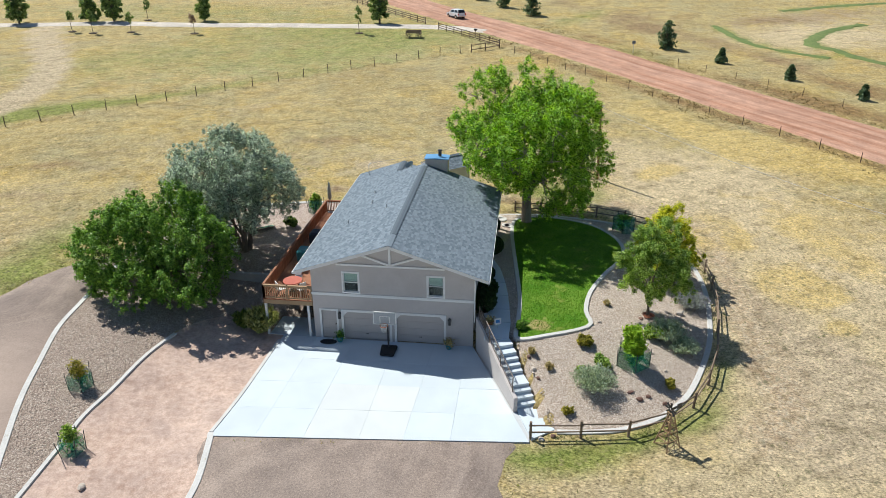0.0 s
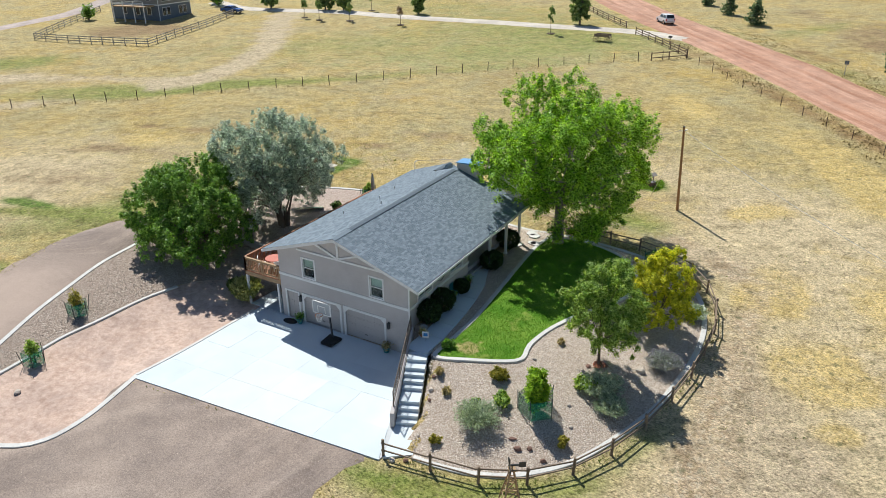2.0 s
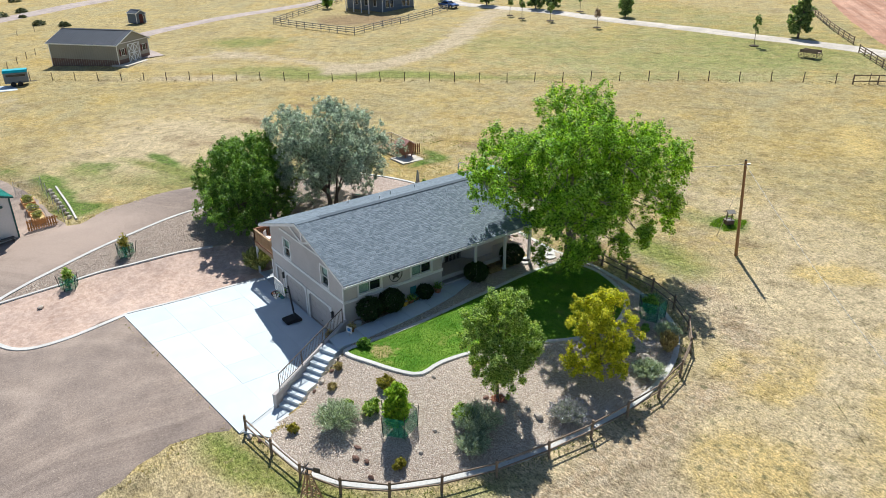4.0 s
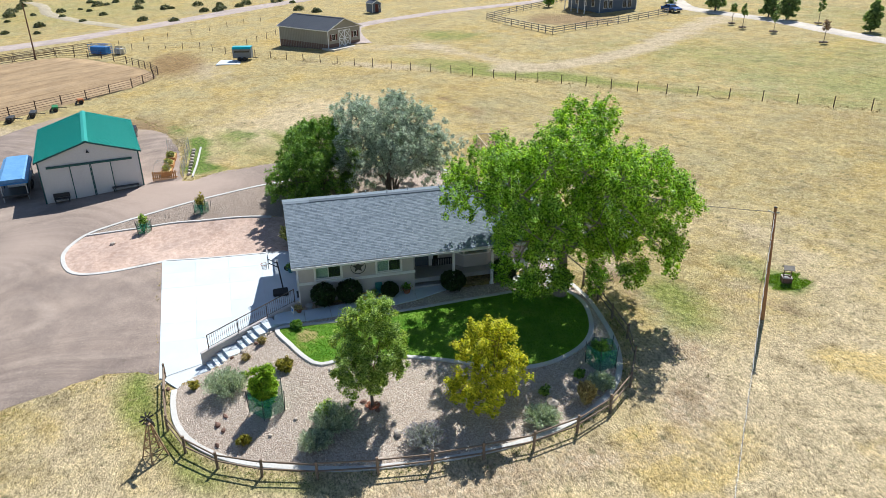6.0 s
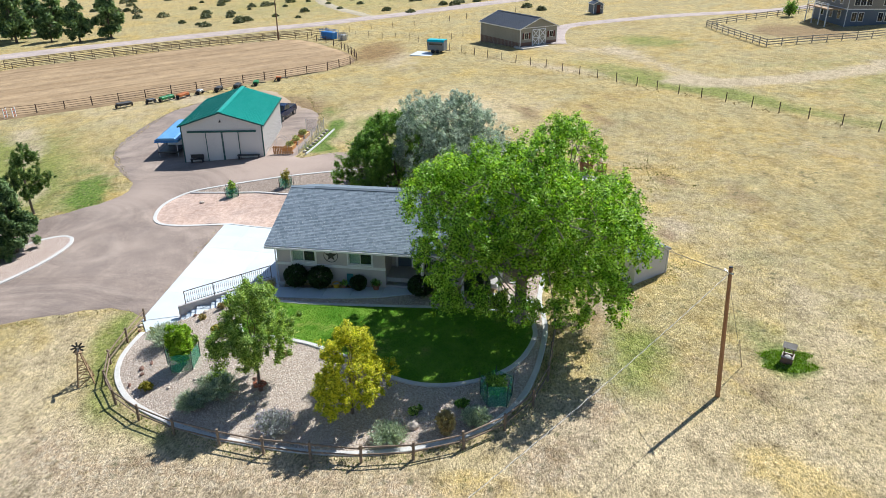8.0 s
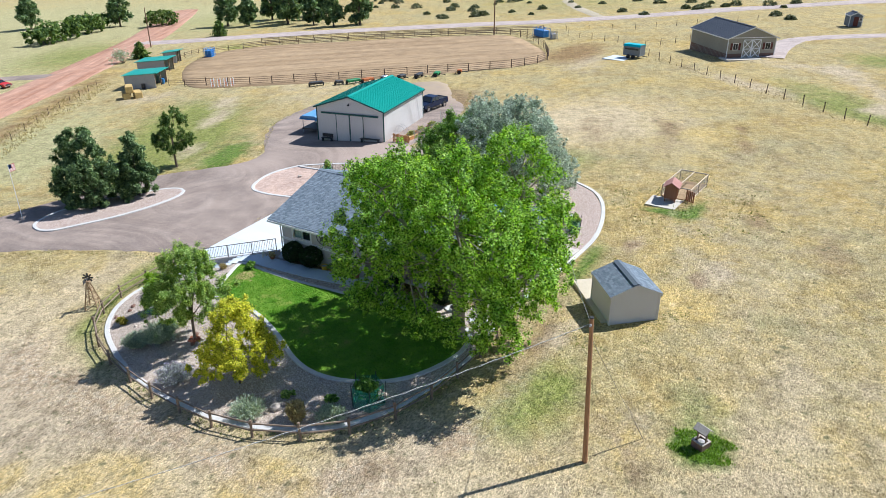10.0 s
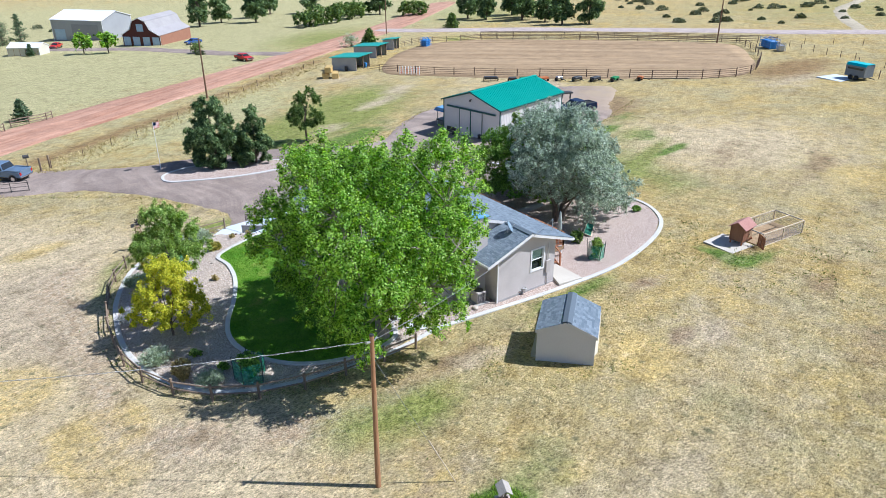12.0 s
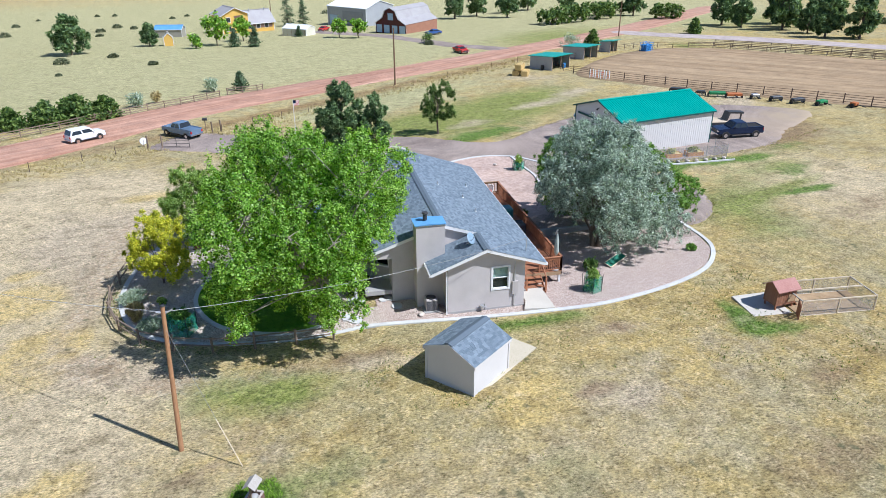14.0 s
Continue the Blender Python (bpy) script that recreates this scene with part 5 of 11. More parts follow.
        pts.append((40.65 + r * math.cos(a), 3.68 + r * math.sin(a)))
    prism(bm, pts, "x", -2.65, -2.62)
    for k in range(28):
        a, b = k * 2 * math.pi / 28, (k + 1) * 2 * math.pi / 28
        bar(bm, (-2.62, 40.65 + 0.47 * math.cos(a), 3.68 + 0.47 * math.sin(a)), (-2.62, 40.65 + 0.47 * math.cos(b), 3.68 + 0.47 * math.sin(b)), 0.035, 0.035, (1, 0, 0))
    part("star_ornament", bm, BLACKMET, h, "dark metal barn star in a ring")
    # recessed porch
    part("porch_return", B(-4.6, -2.85, 44.1, 44.3, 1.0, 4.45), STUCCO, h)
    bm = pierced(bmesh.new(), "x", -4.8, -4.6, 44.3, 51.9, 1.0, 4.45, [(44.75, 45.7, 1.72, 3.9), (46.0, 46.35, 1.72, 3.9), (47.7, 49.9, 3.0, 4.1)])
    part("porch_wall", bm, STUCCO, h)
    part("porch_floor", B(-4.6, -2.75, 44.3, 46.9, 1.2, 1.7), CONCD, h)
    bm = B(-4.6, -4.56, 44.63, 44.75, 1.7, 4.0)
    box(bm, -4.6, -4.56, 45.7, 46.0, 1.7, 4.0)
    box(bm, -4.6, -4.56, 46.35, 46.45, 1.7, 4.0)
    box(bm, -4.6, -4.56, 44.75, 46.35, 3.9, 4.0)
    d = part("front_door", bm, TRIM, h, "dark front door with a side light in a white frame")
    part("door_leaf", B(-4.75, -4.7, 44.75, 45.7, 1.72, 3.9), BLUEWALL, d)
    part("pane", B(-4.72, -4.71, 46.0, 46.35, 1.72, 3.9), GLASS, d)
    # bay window
    bay = [(-4.6, 47.3), (-3.75, 47.95), (-3.75, 49.65), (-4.6, 50.3)]
    bm = prism(bmesh.new(), bay, "z", 1.3, 3.1)
    b = part("bay_window", bm, STUCCO, h, "projecting bay with white-framed windows")
    part("bay_head", prism(bmesh.new(), bay, "z", 4.1, 4.4), TRIM, b)
    part("bay_sill", prism(bmesh.new(), [(-4.6, 47.24), (-3.69, 47.9), (-3.69, 49.7), (-4.6, 50.36)], "z", 3.1, 3.17), TRIM, b)
    for x, y in bay:
        part("window_frame", rod(bmesh.new(), (x, y, 3.17), (x, y, 4.1), 0.06, n=6), TRIM, b)
    for p, q in zip(bay, bay[1:]):
        gl = bmesh.new()
        bar(gl, (p[0] - 0.03, p[1], 3.63), (q[0] - 0.03, q[1], 3.63), 0.008, 0.92)
        g = part("pane", gl, GLASS, b)
        g.visible_shadow = False
    # near-black block in place of the bay's unlit inside
    part("curtain", prism(bmesh.new(), [(-4.58, 47.5), (-4.0, 48.0), (-4.0, 49.6), (-4.58, 50.1)], "z", 3.18, 4.08), DARKROOM, b)
    for y in (46.85, 49.5, 51.85):
        bm = B(-2.36, -2.2, y - 0.08, y + 0.08, 1.4, 4.3)
        box(bm, -2.4, -2.16, y - 0.12, y + 0.12, 1.4, 1.6)
        box(bm, -2.4, -2.16, y - 0.12, y + 0.12, 4.18, 4.3)
        part("porch_post", bm, TRIM, h, "white porch post")
    part("porch_beam", B(-2.4, -2.16, 44.3, 51.95, 4.3, 4.46), TRIM, h)
    # other walls
    part("north_wall", B(-12.65, -12.45, 37.1, 52.0, -0.6, 4.45), STUCCO, h)
    bm = B(-7.6, -4.8, 51.7, 51.9, 1.0, 4.45)
    prism(bm, [(-12.45, 4.45), (-4.6, 4.45), (-2.6, 4.6), (RX, RZ - 0.22), (-12.45, 4.7)], "y", 51.7, 51.9)
    part("east_wall", bm, STUCCO, h)
    bm = pierced(bmesh.new(), "y", 54.0, 54.2, -12.4, -7.6, 1.0, 4.4, [(-11.36, -10.36, 2.9, 4.32)])
    prism(bm, [(-12.4, 4.4), (-7.6, 4.4), (-7.6, 4.78), (AX, AZ - 0.2), (-12.4, 4.8)], "y", 54.0, 54.2)
    box(bm, -7.8, -7.6, 51.9, 54.0, 1.0, 4.72)
    box(bm, -12.4, -12.2, 51.9, 54.0, 1.0, 4.72)
    part("addition_wall", bm, STUCCO, h)
    window(h, "y", 54.2, 1, -11.36, -10.36, 2.9, 4.32, [DARKROOM, BLIND])
    part("floor_slab", B(-12.4, -2.9, 37.15, 51.65, 1.9, 2.2), CONCD, h)
    part("foundation", B(-12.45, -7.55, 53.95, 54.23, 1.0, 1.62), CONCD, h)
    # chimney
    bm = B(-7.7, -5.95, 51.9, 52.95, 1.2, 6.95)
    ch = part("chimney", bm, STUCCO, h, "broad stucco chimney chase with a blue metal cap")
    bm = prism(bmesh.new(), [(-7.78, 6.95), (-5.87, 6.95), (-5.87, 6.99), (-6.83, 7.05), (-7.78, 6.99)], "y", 51.82, 53.03)
    part("cap", bm, CAPBLUE, ch, "bright blue metal chimney cap")
    bm = rod(bmesh.new(), (-6.6, 52.4, 7.1), (-6.6, 52.4, 7.45), 0.13, n=12)
    rod(bm, (-6.6, 52.4, 7.5), (-6.6, 52.4, 7.58), 0.2, 0.16, 12)
    part("flue", bm, BLACKMET, ch)
    # roof
    slope = (RZ - EZ) / (RX - NX)
    r = part("roof", prism(bmesh.new(), [(NX, EZ), (RX, RZ), (RX, RZ - 0.2), (NX, EZ - 0.2)], "y", ROOF_Y0, ROOF_Y1), TRIM, h, "blue-grey shingled gable roof with white fascia")
    roof_slab("slope", r, RX, RZ, SX, EZ, ROOF_Y0, ROOF_Y1)
    xa = AX
    za = EZ + slope * (xa - NX)
    roof_slab("slope", r, NX, EZ, xa, za, ROOF_Y1, ADD_Y1)
    roof_slab("slope", r, xa, za, -6.5, EZ - 0.03, 52.0, ADD_Y1)
    up_n, up_s = (RX - NX, 0, RZ - EZ), (RX - SX, 0, RZ - EZ)
    ln, ls = Vector(up_n).length, Vector(up_s).length
    shingles("shingles", (NX - 0.03, ROOF_Y0 - 0.02, EZ - 0.01), (0, 1, 0), up_n, ROOF_Y1 - ROOF_Y0 + 0.02, ln, r, SHING, seed=1)
    shingles("shingles", (SX + 0.03, ROOF_Y0 - 0.02, EZ - 0.01), (0, 1, 0), up_s, ROOF_Y1 - ROOF_Y0 + 0.04, ln, r, SHING, seed=2)
    shingles("shingles", (NX - 0.03, ROOF_Y1, EZ - 0.01), (0, 1, 0), up_n, ADD_Y1 - ROOF_Y1 + 0.02, Vector((xa - NX, 0, za - EZ)).length, r, SHING, seed=3)
    ua = (xa + 6.5, 0, za - EZ + 0.03)
    shingles("shingles", (-6.47, 52.0, EZ - 0.04), (0, 1, 0), (xa + 6.5, 0, za - EZ + 0.03), ADD_Y1 - 51.98, Vector(ua).length, r, SHING, seed=4)
    bm = bmesh.new()
    for s in (-1, 1):
        bar(bm, (RX + s * 0.1, 38.2, RZ + 0.02), (RX + s * 0.1, 51.4, RZ + 0.02), 0.22, 0.04, (s * slope, 0, 1))
    part("ridge_vent", bm, SHINGD, r, "dark raised ridge vent")
    bm = bmesh.new()
    for s in (-1, 1):
        bar(bm, (RX + s * 0.1, ROOF_Y0 - 0.03, RZ + 0.005), (RX + s * 0.1, ROOF_Y1 + 0.02, RZ + 0.005), 0.23, 0.03, (s * slope, 0, 1))
    part("ridge_cap", bm, SHING, r)
    bm = bmesh.new()
    for s in (-1, 1):
        bar(bm, (AX + s * 0.1, 52.3, za + 0.03), (AX + s * 0.1, ADD_Y1, za + 0.03), 0.22, 0.03, (s * slope, 0, 1))
    part("ridge_cap", bm, SHINGD, r)
    for x, y, k in ((-11.6, 42.6, 0), (-10.6, 45.6, 0), (-9.2, 43.8, 1), (-10.9, 48.0, 1)):
        z = EZ + slope * (x - NX)
        bm = rod(bmesh.new(), (x, y, z - 0.05), (x, y, z + 0.24), 0.04, n=10)
        rod(bm, (x, y, z - 0.02), (x, y, z + 0.06), 0.12, 0.05, 10)
        part("vent_pipe", bm, STEEL, r, "plumbing vent pipe")
    bm = rod(bmesh.new(), (-9.12, 53.2, 5.45), (-9.12, 53.2, 5.9), 0.03)
    rod(bm, (-9.12, 53.2, 5.7), (-8.95, 53.0, 5.45), 0.018)
    d = part("satellite_dish", bm, STEEL, r, "satellite dish tinted grey for shade on a short mast")
    bm = bmesh.new()
    lathe(bm, [(0.02, 0.0), (0.2, 0.025), (0.37, 0.1), (0.365, 0.115), (0.2, 0.045), (0.02, 0.02)], n=20)
    face = Vector((-0.62, 0.6, 0.5)).normalized()
    bmesh.ops.transform(bm, matrix=Matrix.Translation((-9.15, 53.24, 5.95)) @ face.to_track_quat("Z", "Y").to_matrix().to_4x4(), verts=bm.verts)
    part("reflector", bm, DISHSHADE, d, smooth=True)
    tip = Vector((-9.15, 53.24, 5.95)) + face * 0.4
    bm = rod(bmesh.new(), (-9.12, 53.2, 5.62), tip, 0.014)
    rod(bm, tip, tip - face * 0.12, 0.04)
    part("feed_arm", bm, STEEL, d)
    bm = rod(bmesh.new(), (-12.6, 53.6, 4.6), (-12.6, 53.6, 5.75), 0.03)
    rod(bm, (-12.6, 53.6, 5.75), (-12.45, 53.75, 5.85), 0.04)
    part("service_mast", bm, STEEL, r, "electrical service mast")
    for pts in (((SX + 0.06, ROOF_Y0), (SX + 0.06, ROOF_Y1)), ((NX - 0.06, ROOF_Y0), (NX - 0.06, ADD_Y1)), ((-6.44, 52.1), (-6.44, ADD_Y1))):
        (x0, y0), (x1, y1) = pts
        bm = B(x0 - 0.06, x0 + 0.06, y0, y1, EZ - 0.19, EZ - 0.06)
        part("gutter", bm, TRIM, r, "white metal gutter")
    for x, y, z in ((-2.58, 36.83, 1.5), (-7.5, 54.27, 1.5), (-2.3, 51.98, 1.5)):
        part("downspout", B(x - 0.04, x + 0.04, y - 0.03, y + 0.03, z, 4.4), TRIM, h)
    # services on the end wall
    part("meter_box", B(-11.95, -11.6, 54.2, 54.32, 2.45, 3.3), STUCCOD, h, "grey electric meter box")
    part("conduit", rod(bmesh.new(), (-11.75, 54.26, 1.5), (-11.75, 54.26, 4.6), 0.03), STEEL, h)
    bm = rod(bmesh.new(), (-10.0, 54.25, 1.75), (-9.4, 54.25, 1.75), 0.035)
    lathe(bm, [(0.12, 0), (0.14, 0.1), (0.12, 0.22)], (-9.7, 54.36, 1.7))
    rod(bm, (-9.9, 54.25, 1.5), (-9.9, 54.25, 1.95), 0.03)
    part("gas_meter", bm, STEEL, h, "grey gas meter")
    return h


house()


# ---- deck ----
def deck():
    d = thing("deck", (-14.2, 44, -0.3), "raised redwood deck with picket railing along the house", "deck")
    x0, x1, y0, y1, zf = -15.85, -12.68, 36.9, 51.7, 2.3
    bm = B(x0, x1, y0, y0 + 0.06, zf - 0.32, zf - 0.04)
    box(bm, x0, x0 + 0.06, y0, y1, zf - 0.32, zf - 0.04)
    box(bm, x0, x1, y1 - 0.06, y1, zf - 0.32, zf - 0.04)
    part("rim_joist", bm, TANWOOD, d, "wooden deck frame")
    for y in np.arange(y0 + 0.6, y1, 0.6):
        part("joist", B(x0 + 0.06, x1, y, y + 0.05, zf - 0.26, zf - 0.04), TANWOOD, d)
    brd = finish(box(bmesh.new(), -0.068, 0.068, y0, y1, -0.038, 0.0), "board", CEDAR)
    base = root_place(d)
    x = x0 + 0.07
    while x < x1:
        ob = new("board", brd)
        ob.parent = d
        ob.location = Vector((x, 0, zf)) - Vector((base.x, base.y, base.z))
        x += 0.146
    runs = [((x0 + 0.06, y0 + 0.06), (x1 - 0.05, y0 + 0.06), TANWOOD), ((x0 + 0.06, y0 + 0.06), (x0 + 0.06, y1 - 0.06), CEDAR), ((x0 + 0.06, y1 - 0.06), (-14.3, y1 - 0.06), CEDAR)]
    for (ax, ay), (bx, by), mat_ in runs:
        n = max(1, round(math.hypot(bx - ax, by - ay) / 1.8))
        for i in range(n + 1):
            px, py = ax + (bx - ax) * i / n, ay + (by - ay) * i / n
            part("rail_post", B(px - 0.05, px + 0.05, py - 0.05, py + 0.05, zf - 0.3, zf + 1.0), mat_, d)
        for h, w, t in ((0.98, 0.14, 0.04), (0.88, 0.04, 0.09), (0.1, 0.04, 0.09)):
            part("rail", bar(bmesh.new(), (ax, ay, zf + h), (bx, by, zf + h), w, t), mat_, d)
        me = finish(box(bmesh.new(), -0.02, 0.02, -0.02, 0.02, 0.12, 0.86), "baluster", mat_)
        m = int(math.hypot(bx - ax, by - ay) / 0.125)
        for i in range(1, m):
            ob = new("baluster", me)
            ob.parent = d
            ob.location = Vector((ax + (bx - ax) * i / m, ay + (by - ay) * i / m, zf)) - base
    for px, py in ((x0 + 0.1, y0 + 0.1), (x0 + 0.1, 40.6), (x0 + 0.1, 44.3), (x0 + 0.1, 48), (x0 + 0.1, 51.5), (-13.0, y0 + 0.1)):
        part("support_post", B(px - 0.07, px + 0.07, py - 0.07, py + 0.07, zat(px, py) - 0.1, zf - 0.3), TRIM, d, "white support post")
    for k in range(4):
        part("step", B(-14.3, -13.1, y1 + 0.05 + k * 0.28, y1 + 0.36 + k * 0.28, zf - 0.18 * (k + 1) - 0.04, zf - 0.18 * (k + 1)), CEDAR, d)
    for px in (-14.35, -13.05):
        part("stringer", bar(bmesh.new(), (px, y1 + 0.02, zf - 0.2), (px, y1 + 1.2, zf - 0.85), 0.05, 0.25), CEDAR, d)
        part("rail", bar(bmesh.new(), (px, y1, zf + 0.9), (px, y1 + 1.15, zf + 0.2), 0.06, 0.08), CEDAR, d)
        part("rail_post", B(px - 0.05, px + 0.05, y1 + 1.1, y1 + 1.2, 1.4, zf + 0.2), CEDAR, d)
    return d


deck()


# ---- stairs and their wall ----
WD = Vector((-3.55, 8.5, 0)).normalized()
WN = Vector((WD.y, -WD.x, 0))
W0 = Vector((0.04, 30.75, 0))


def stair_wall():
    s = thing("stair_wall", (-1.0, 33.5, -0.25), "stucco retaining wall with a brown metal railing", "retaining wall", kind="structure")
    length = 6.45
    bm = bmesh.new()
    prof = [(0.0, -0.5, 0.62), (0.25, -0.5, 0.66), (length, -0.5, 1.95)]
    rows = []
    for l, lo, hi in prof:
        p = W0 + WD * l
        rows.append([bm.verts.new((p + WN * k).to_tuple()[:2] + (z,)) for k, z in ((-0.02, lo), (-0.02, hi), (0.2, hi), (0.2, lo))])
    for a, b in zip(rows, rows[1:]):
        for k in range(4):
            bm.faces.new((a[k], a[(k + 1) % 4], b[(k + 1) % 4], b[k]))
    bm.faces.new(rows[0])
    bm.faces.new(list(reversed(rows[-1])))
    part("wall_body", bm, STUCCO, s)

    def top(l):
        return 0.66 + (1.95 - 0.66) * (l - 0.25) / (length - 0.25)
    for l in (0.5, 2.4, 4.3, 6.2):
        p = W0 + WD * l + WN * 0.09
        part("rail_post", rod(bmesh.new(), (p.x, p.y, top(l) - 0.02), (p.x, p.y, top(l) + 0.95), 0.03), RAILMET, s)
    for dz, r in ((0.93, 0.03), (0.12, 0.018)):
        p, q = W0 + WD * 0.5 + WN * 0.09, W0 + WD * 6.2 + WN * 0.09
        part("handrail" if dz > 0.5 else "rail", rod(bmesh.new(), (p.x, p.y, top(0.5) + dz), (q.x, q.y, top(6.2) + dz), r), RAILMET, s)
    me = finish(rod(bmesh.new(), (0, 0, 0.12), (0, 0, 0.93), 0.011, n=5), "picket", RAILMET)
    l = 0.65
    while l < 6.1:
        p = W0 + WD * l + WN * 0.09
        ob = new("picket", me)
        ob.parent = s
        ob.location = Vector((p.x, p.y, top(l))) - s.location
        l += 0.13
    return s


stair_wall()


def stairs():
    s = thing("stairs", (0.2, 32.6, -0.2), "concrete garden stairs with a mid landing", "stairs", kind="structure")
    runs = [0.35, 0.35, 0.35, 0.95, 0.35, 0.35, 0.35, 0.55, 0.7]
    l, z = 0.15, -0.22
    for r in runs:
        z += 0.19
        a, b = W0 + WD * l, W0 + WD * (l + r + 0.04)
        q = [a + WN * 0.24, a + WN * 1.35, b + WN * 1.35, b + WN * 0.24]
        bm = prism(bmesh.new(), [(p.x, p.y) for p in q], "z", z - 0.45, z)
        part("step", bm, CONC, s)
        l += r
    a = W0 - WD * 0.1
    q = [W0 + WN * 0.22 + WD * 0.12, W0 + WN * 1.5 + WD * 0.12, Vector((2.2, 29.5, 0)), Vector((1.0, 28.6, 0))]
    part("foot_slab", prism(bmesh.new(), [(p.x, p.y) for p in q], "z", -0.5, -0.21), CONC, s)


stairs()


# ---- trees and shrubs ----
def fast_mesh(name, verts, quads, material):
    me = bpy.data.meshes.new(name)
    n, m = len(verts), len(quads)
    me.vertices.add(n)
    me.vertices.foreach_set("co", np.asarray(verts, np.float32).ravel())
    me.loops.add(m * 4)
    me.loops.foreach_set("vertex_index", np.asarray(quads, np.int32).ravel())
    me.polygons.add(m)
    me.polygons.foreach_set("loop_start", np.arange(0, m * 4, 4, dtype=np.int32))
    me.update(calc_edges=True)
    me.materials.append(material)
    return me


def leaf_quads(c, size, g, droop=0.0, long=1.0, face=None, bias=0.55):
    """Leaves as small lozenges about the places c, turned towards the sky and outwards."""
    n = len(c)
    m = g.normal(size=(n, 3)) * 0.62
    m[:, 2] += bias
    if face is not None:
        m += face * bias
    m /= np.linalg.norm(m, axis=1)[:, None] + 1e-9
    a = g.normal(size=(n, 3))
    a[:, 2] -= droop
    a -= m * (a * m).sum(1)[:, None]
    a /= np.linalg.norm(a, axis=1)[:, None] + 1e-9
    b = np.cross(m, a)
    s = size * g.uniform(0.65, 1.35, (n, 1))
    v = np.stack([c - a * s * 0.6 * long, c + b * s * 0.42, c + a * s * 0.6 * long, c - b * s * 0.42], 1).reshape(-1, 3)
    return v, np.arange(4 * n).reshape(n, 4)


def clumps(lobes, per, g, shell=(0.55, 1.05)):
    """Twig ends on and in the lobes of a crown."""
    out, own = [], []
    for i, (x, y, z, rx, ry, rz) in enumerate(lobes):
        k = max(4, int(per * (rx * ry + rx * rz + ry * rz) / 3))
        d = g.normal(size=(k, 3))
        d[:, 2] = np.abs(d[:, 2]) * np.where(g.rand(k) < 0.68, 1, -1)
        d /= np.linalg.norm(d, axis=1)[:, None]
        r = g.uniform(*shell, (k, 1))
        out.append(np.array([x, y, z]) + d * r * np.array([rx, ry, rz]))
        own += [i] * k
    return np.concatenate(out), np.array(own)


def tree(name, place, lobes, leaves, leaf_size, mat_leaf, label, category="tree", trunk_r=0.25, fork=0.25, per=7.0, spread=0.42, seed=1, stems=1, mat_bark=None, group="", droop=0.0, long=1.0, twigs=True, shell=(0.55, 1.05)):
    """A tapered trunk with limbs to each lobe of the crown, twigs to each clump, and leaves about the twigs."""
    g = np.random.RandomState(seed)
    t = thing(name, place, label, category, group)
    cl, own = clumps(lobes, per, g, shell)
    bm = bmesh.new()
    ztop = max(l[2] + l[5] * 0.5 for l in lobes)
    heads = []
    for s in range(stems):
        a = 6.283 * s / stems + 0.4
        off = Vector((math.cos(a), math.sin(a), 0)) * (trunk_r * 1.3 if stems > 1 else 0)
        p0 = off + Vector((0, 0, -0.15))
        hz = ztop * fork * g.uniform(0.85, 1.15)
        p1 = off * (1 + 2.0 * hz / 3) + Vector((g.uniform(-0.1, 0.1), g.uniform(-0.1, 0.1), hz))
        rod(bm, p0, p0 + (p1 - p0) * 0.12, trunk_r * 1.35, trunk_r, 10)
        rod(bm, p0 + (p1 - p0) * 0.12, p1, trunk_r, trunk_r * 0.78, 10)
        heads.append(p1)
    for i, l in enumerate(lobes):
        c = Vector(l[:3])
        h = min(heads, key=lambda q: (q - c).length)
        mid = h.lerp(c, 0.5) + Vector((g.uniform(-0.3, 0.3), g.uniform(-0.3, 0.3), 0.1 * (c - h).length))
        r = trunk_r * 0.6
        rod(bm, h - Vector((0, 0, 0.1)), mid, r, r * 0.62, 7)
        rod(bm, mid, c, r * 0.62, r * 0.3, 6)
        if twigs:
            mine = cl[own == i]
            for q in mine[:: max(1, len(mine) // 26)]:
                rod(bm, mid.lerp(c, g.uniform(0.3, 1.0)), Vector(q), r * 0.22, r * 0.06, 4, False)
    part("trunk", bm, mat_bark or BARK, t, "grey-brown trunk and limbs", placed=False)
    n = leaves
    pick = g.randint(0, len(cl), n)
    puff = (spread * g.uniform(0.7, 1.45, len(cl)))[pick][:, None]
    d = g.normal(size=(n, 3))
    d /= np.linalg.norm(d, axis=1)[:, None]
    c = cl[pick] + d * puff * np.abs(g.normal(size=(n, 1))) * 0.72
    c[:, 2] = np.maximum(c[:, 2], 0.12)
    v, q = leaf_quads(c, leaf_size, g, droop, long, d)
    ob = new("crown", fast_mesh("crown", v, q, mat_leaf))
    ob.parent = t
    return t


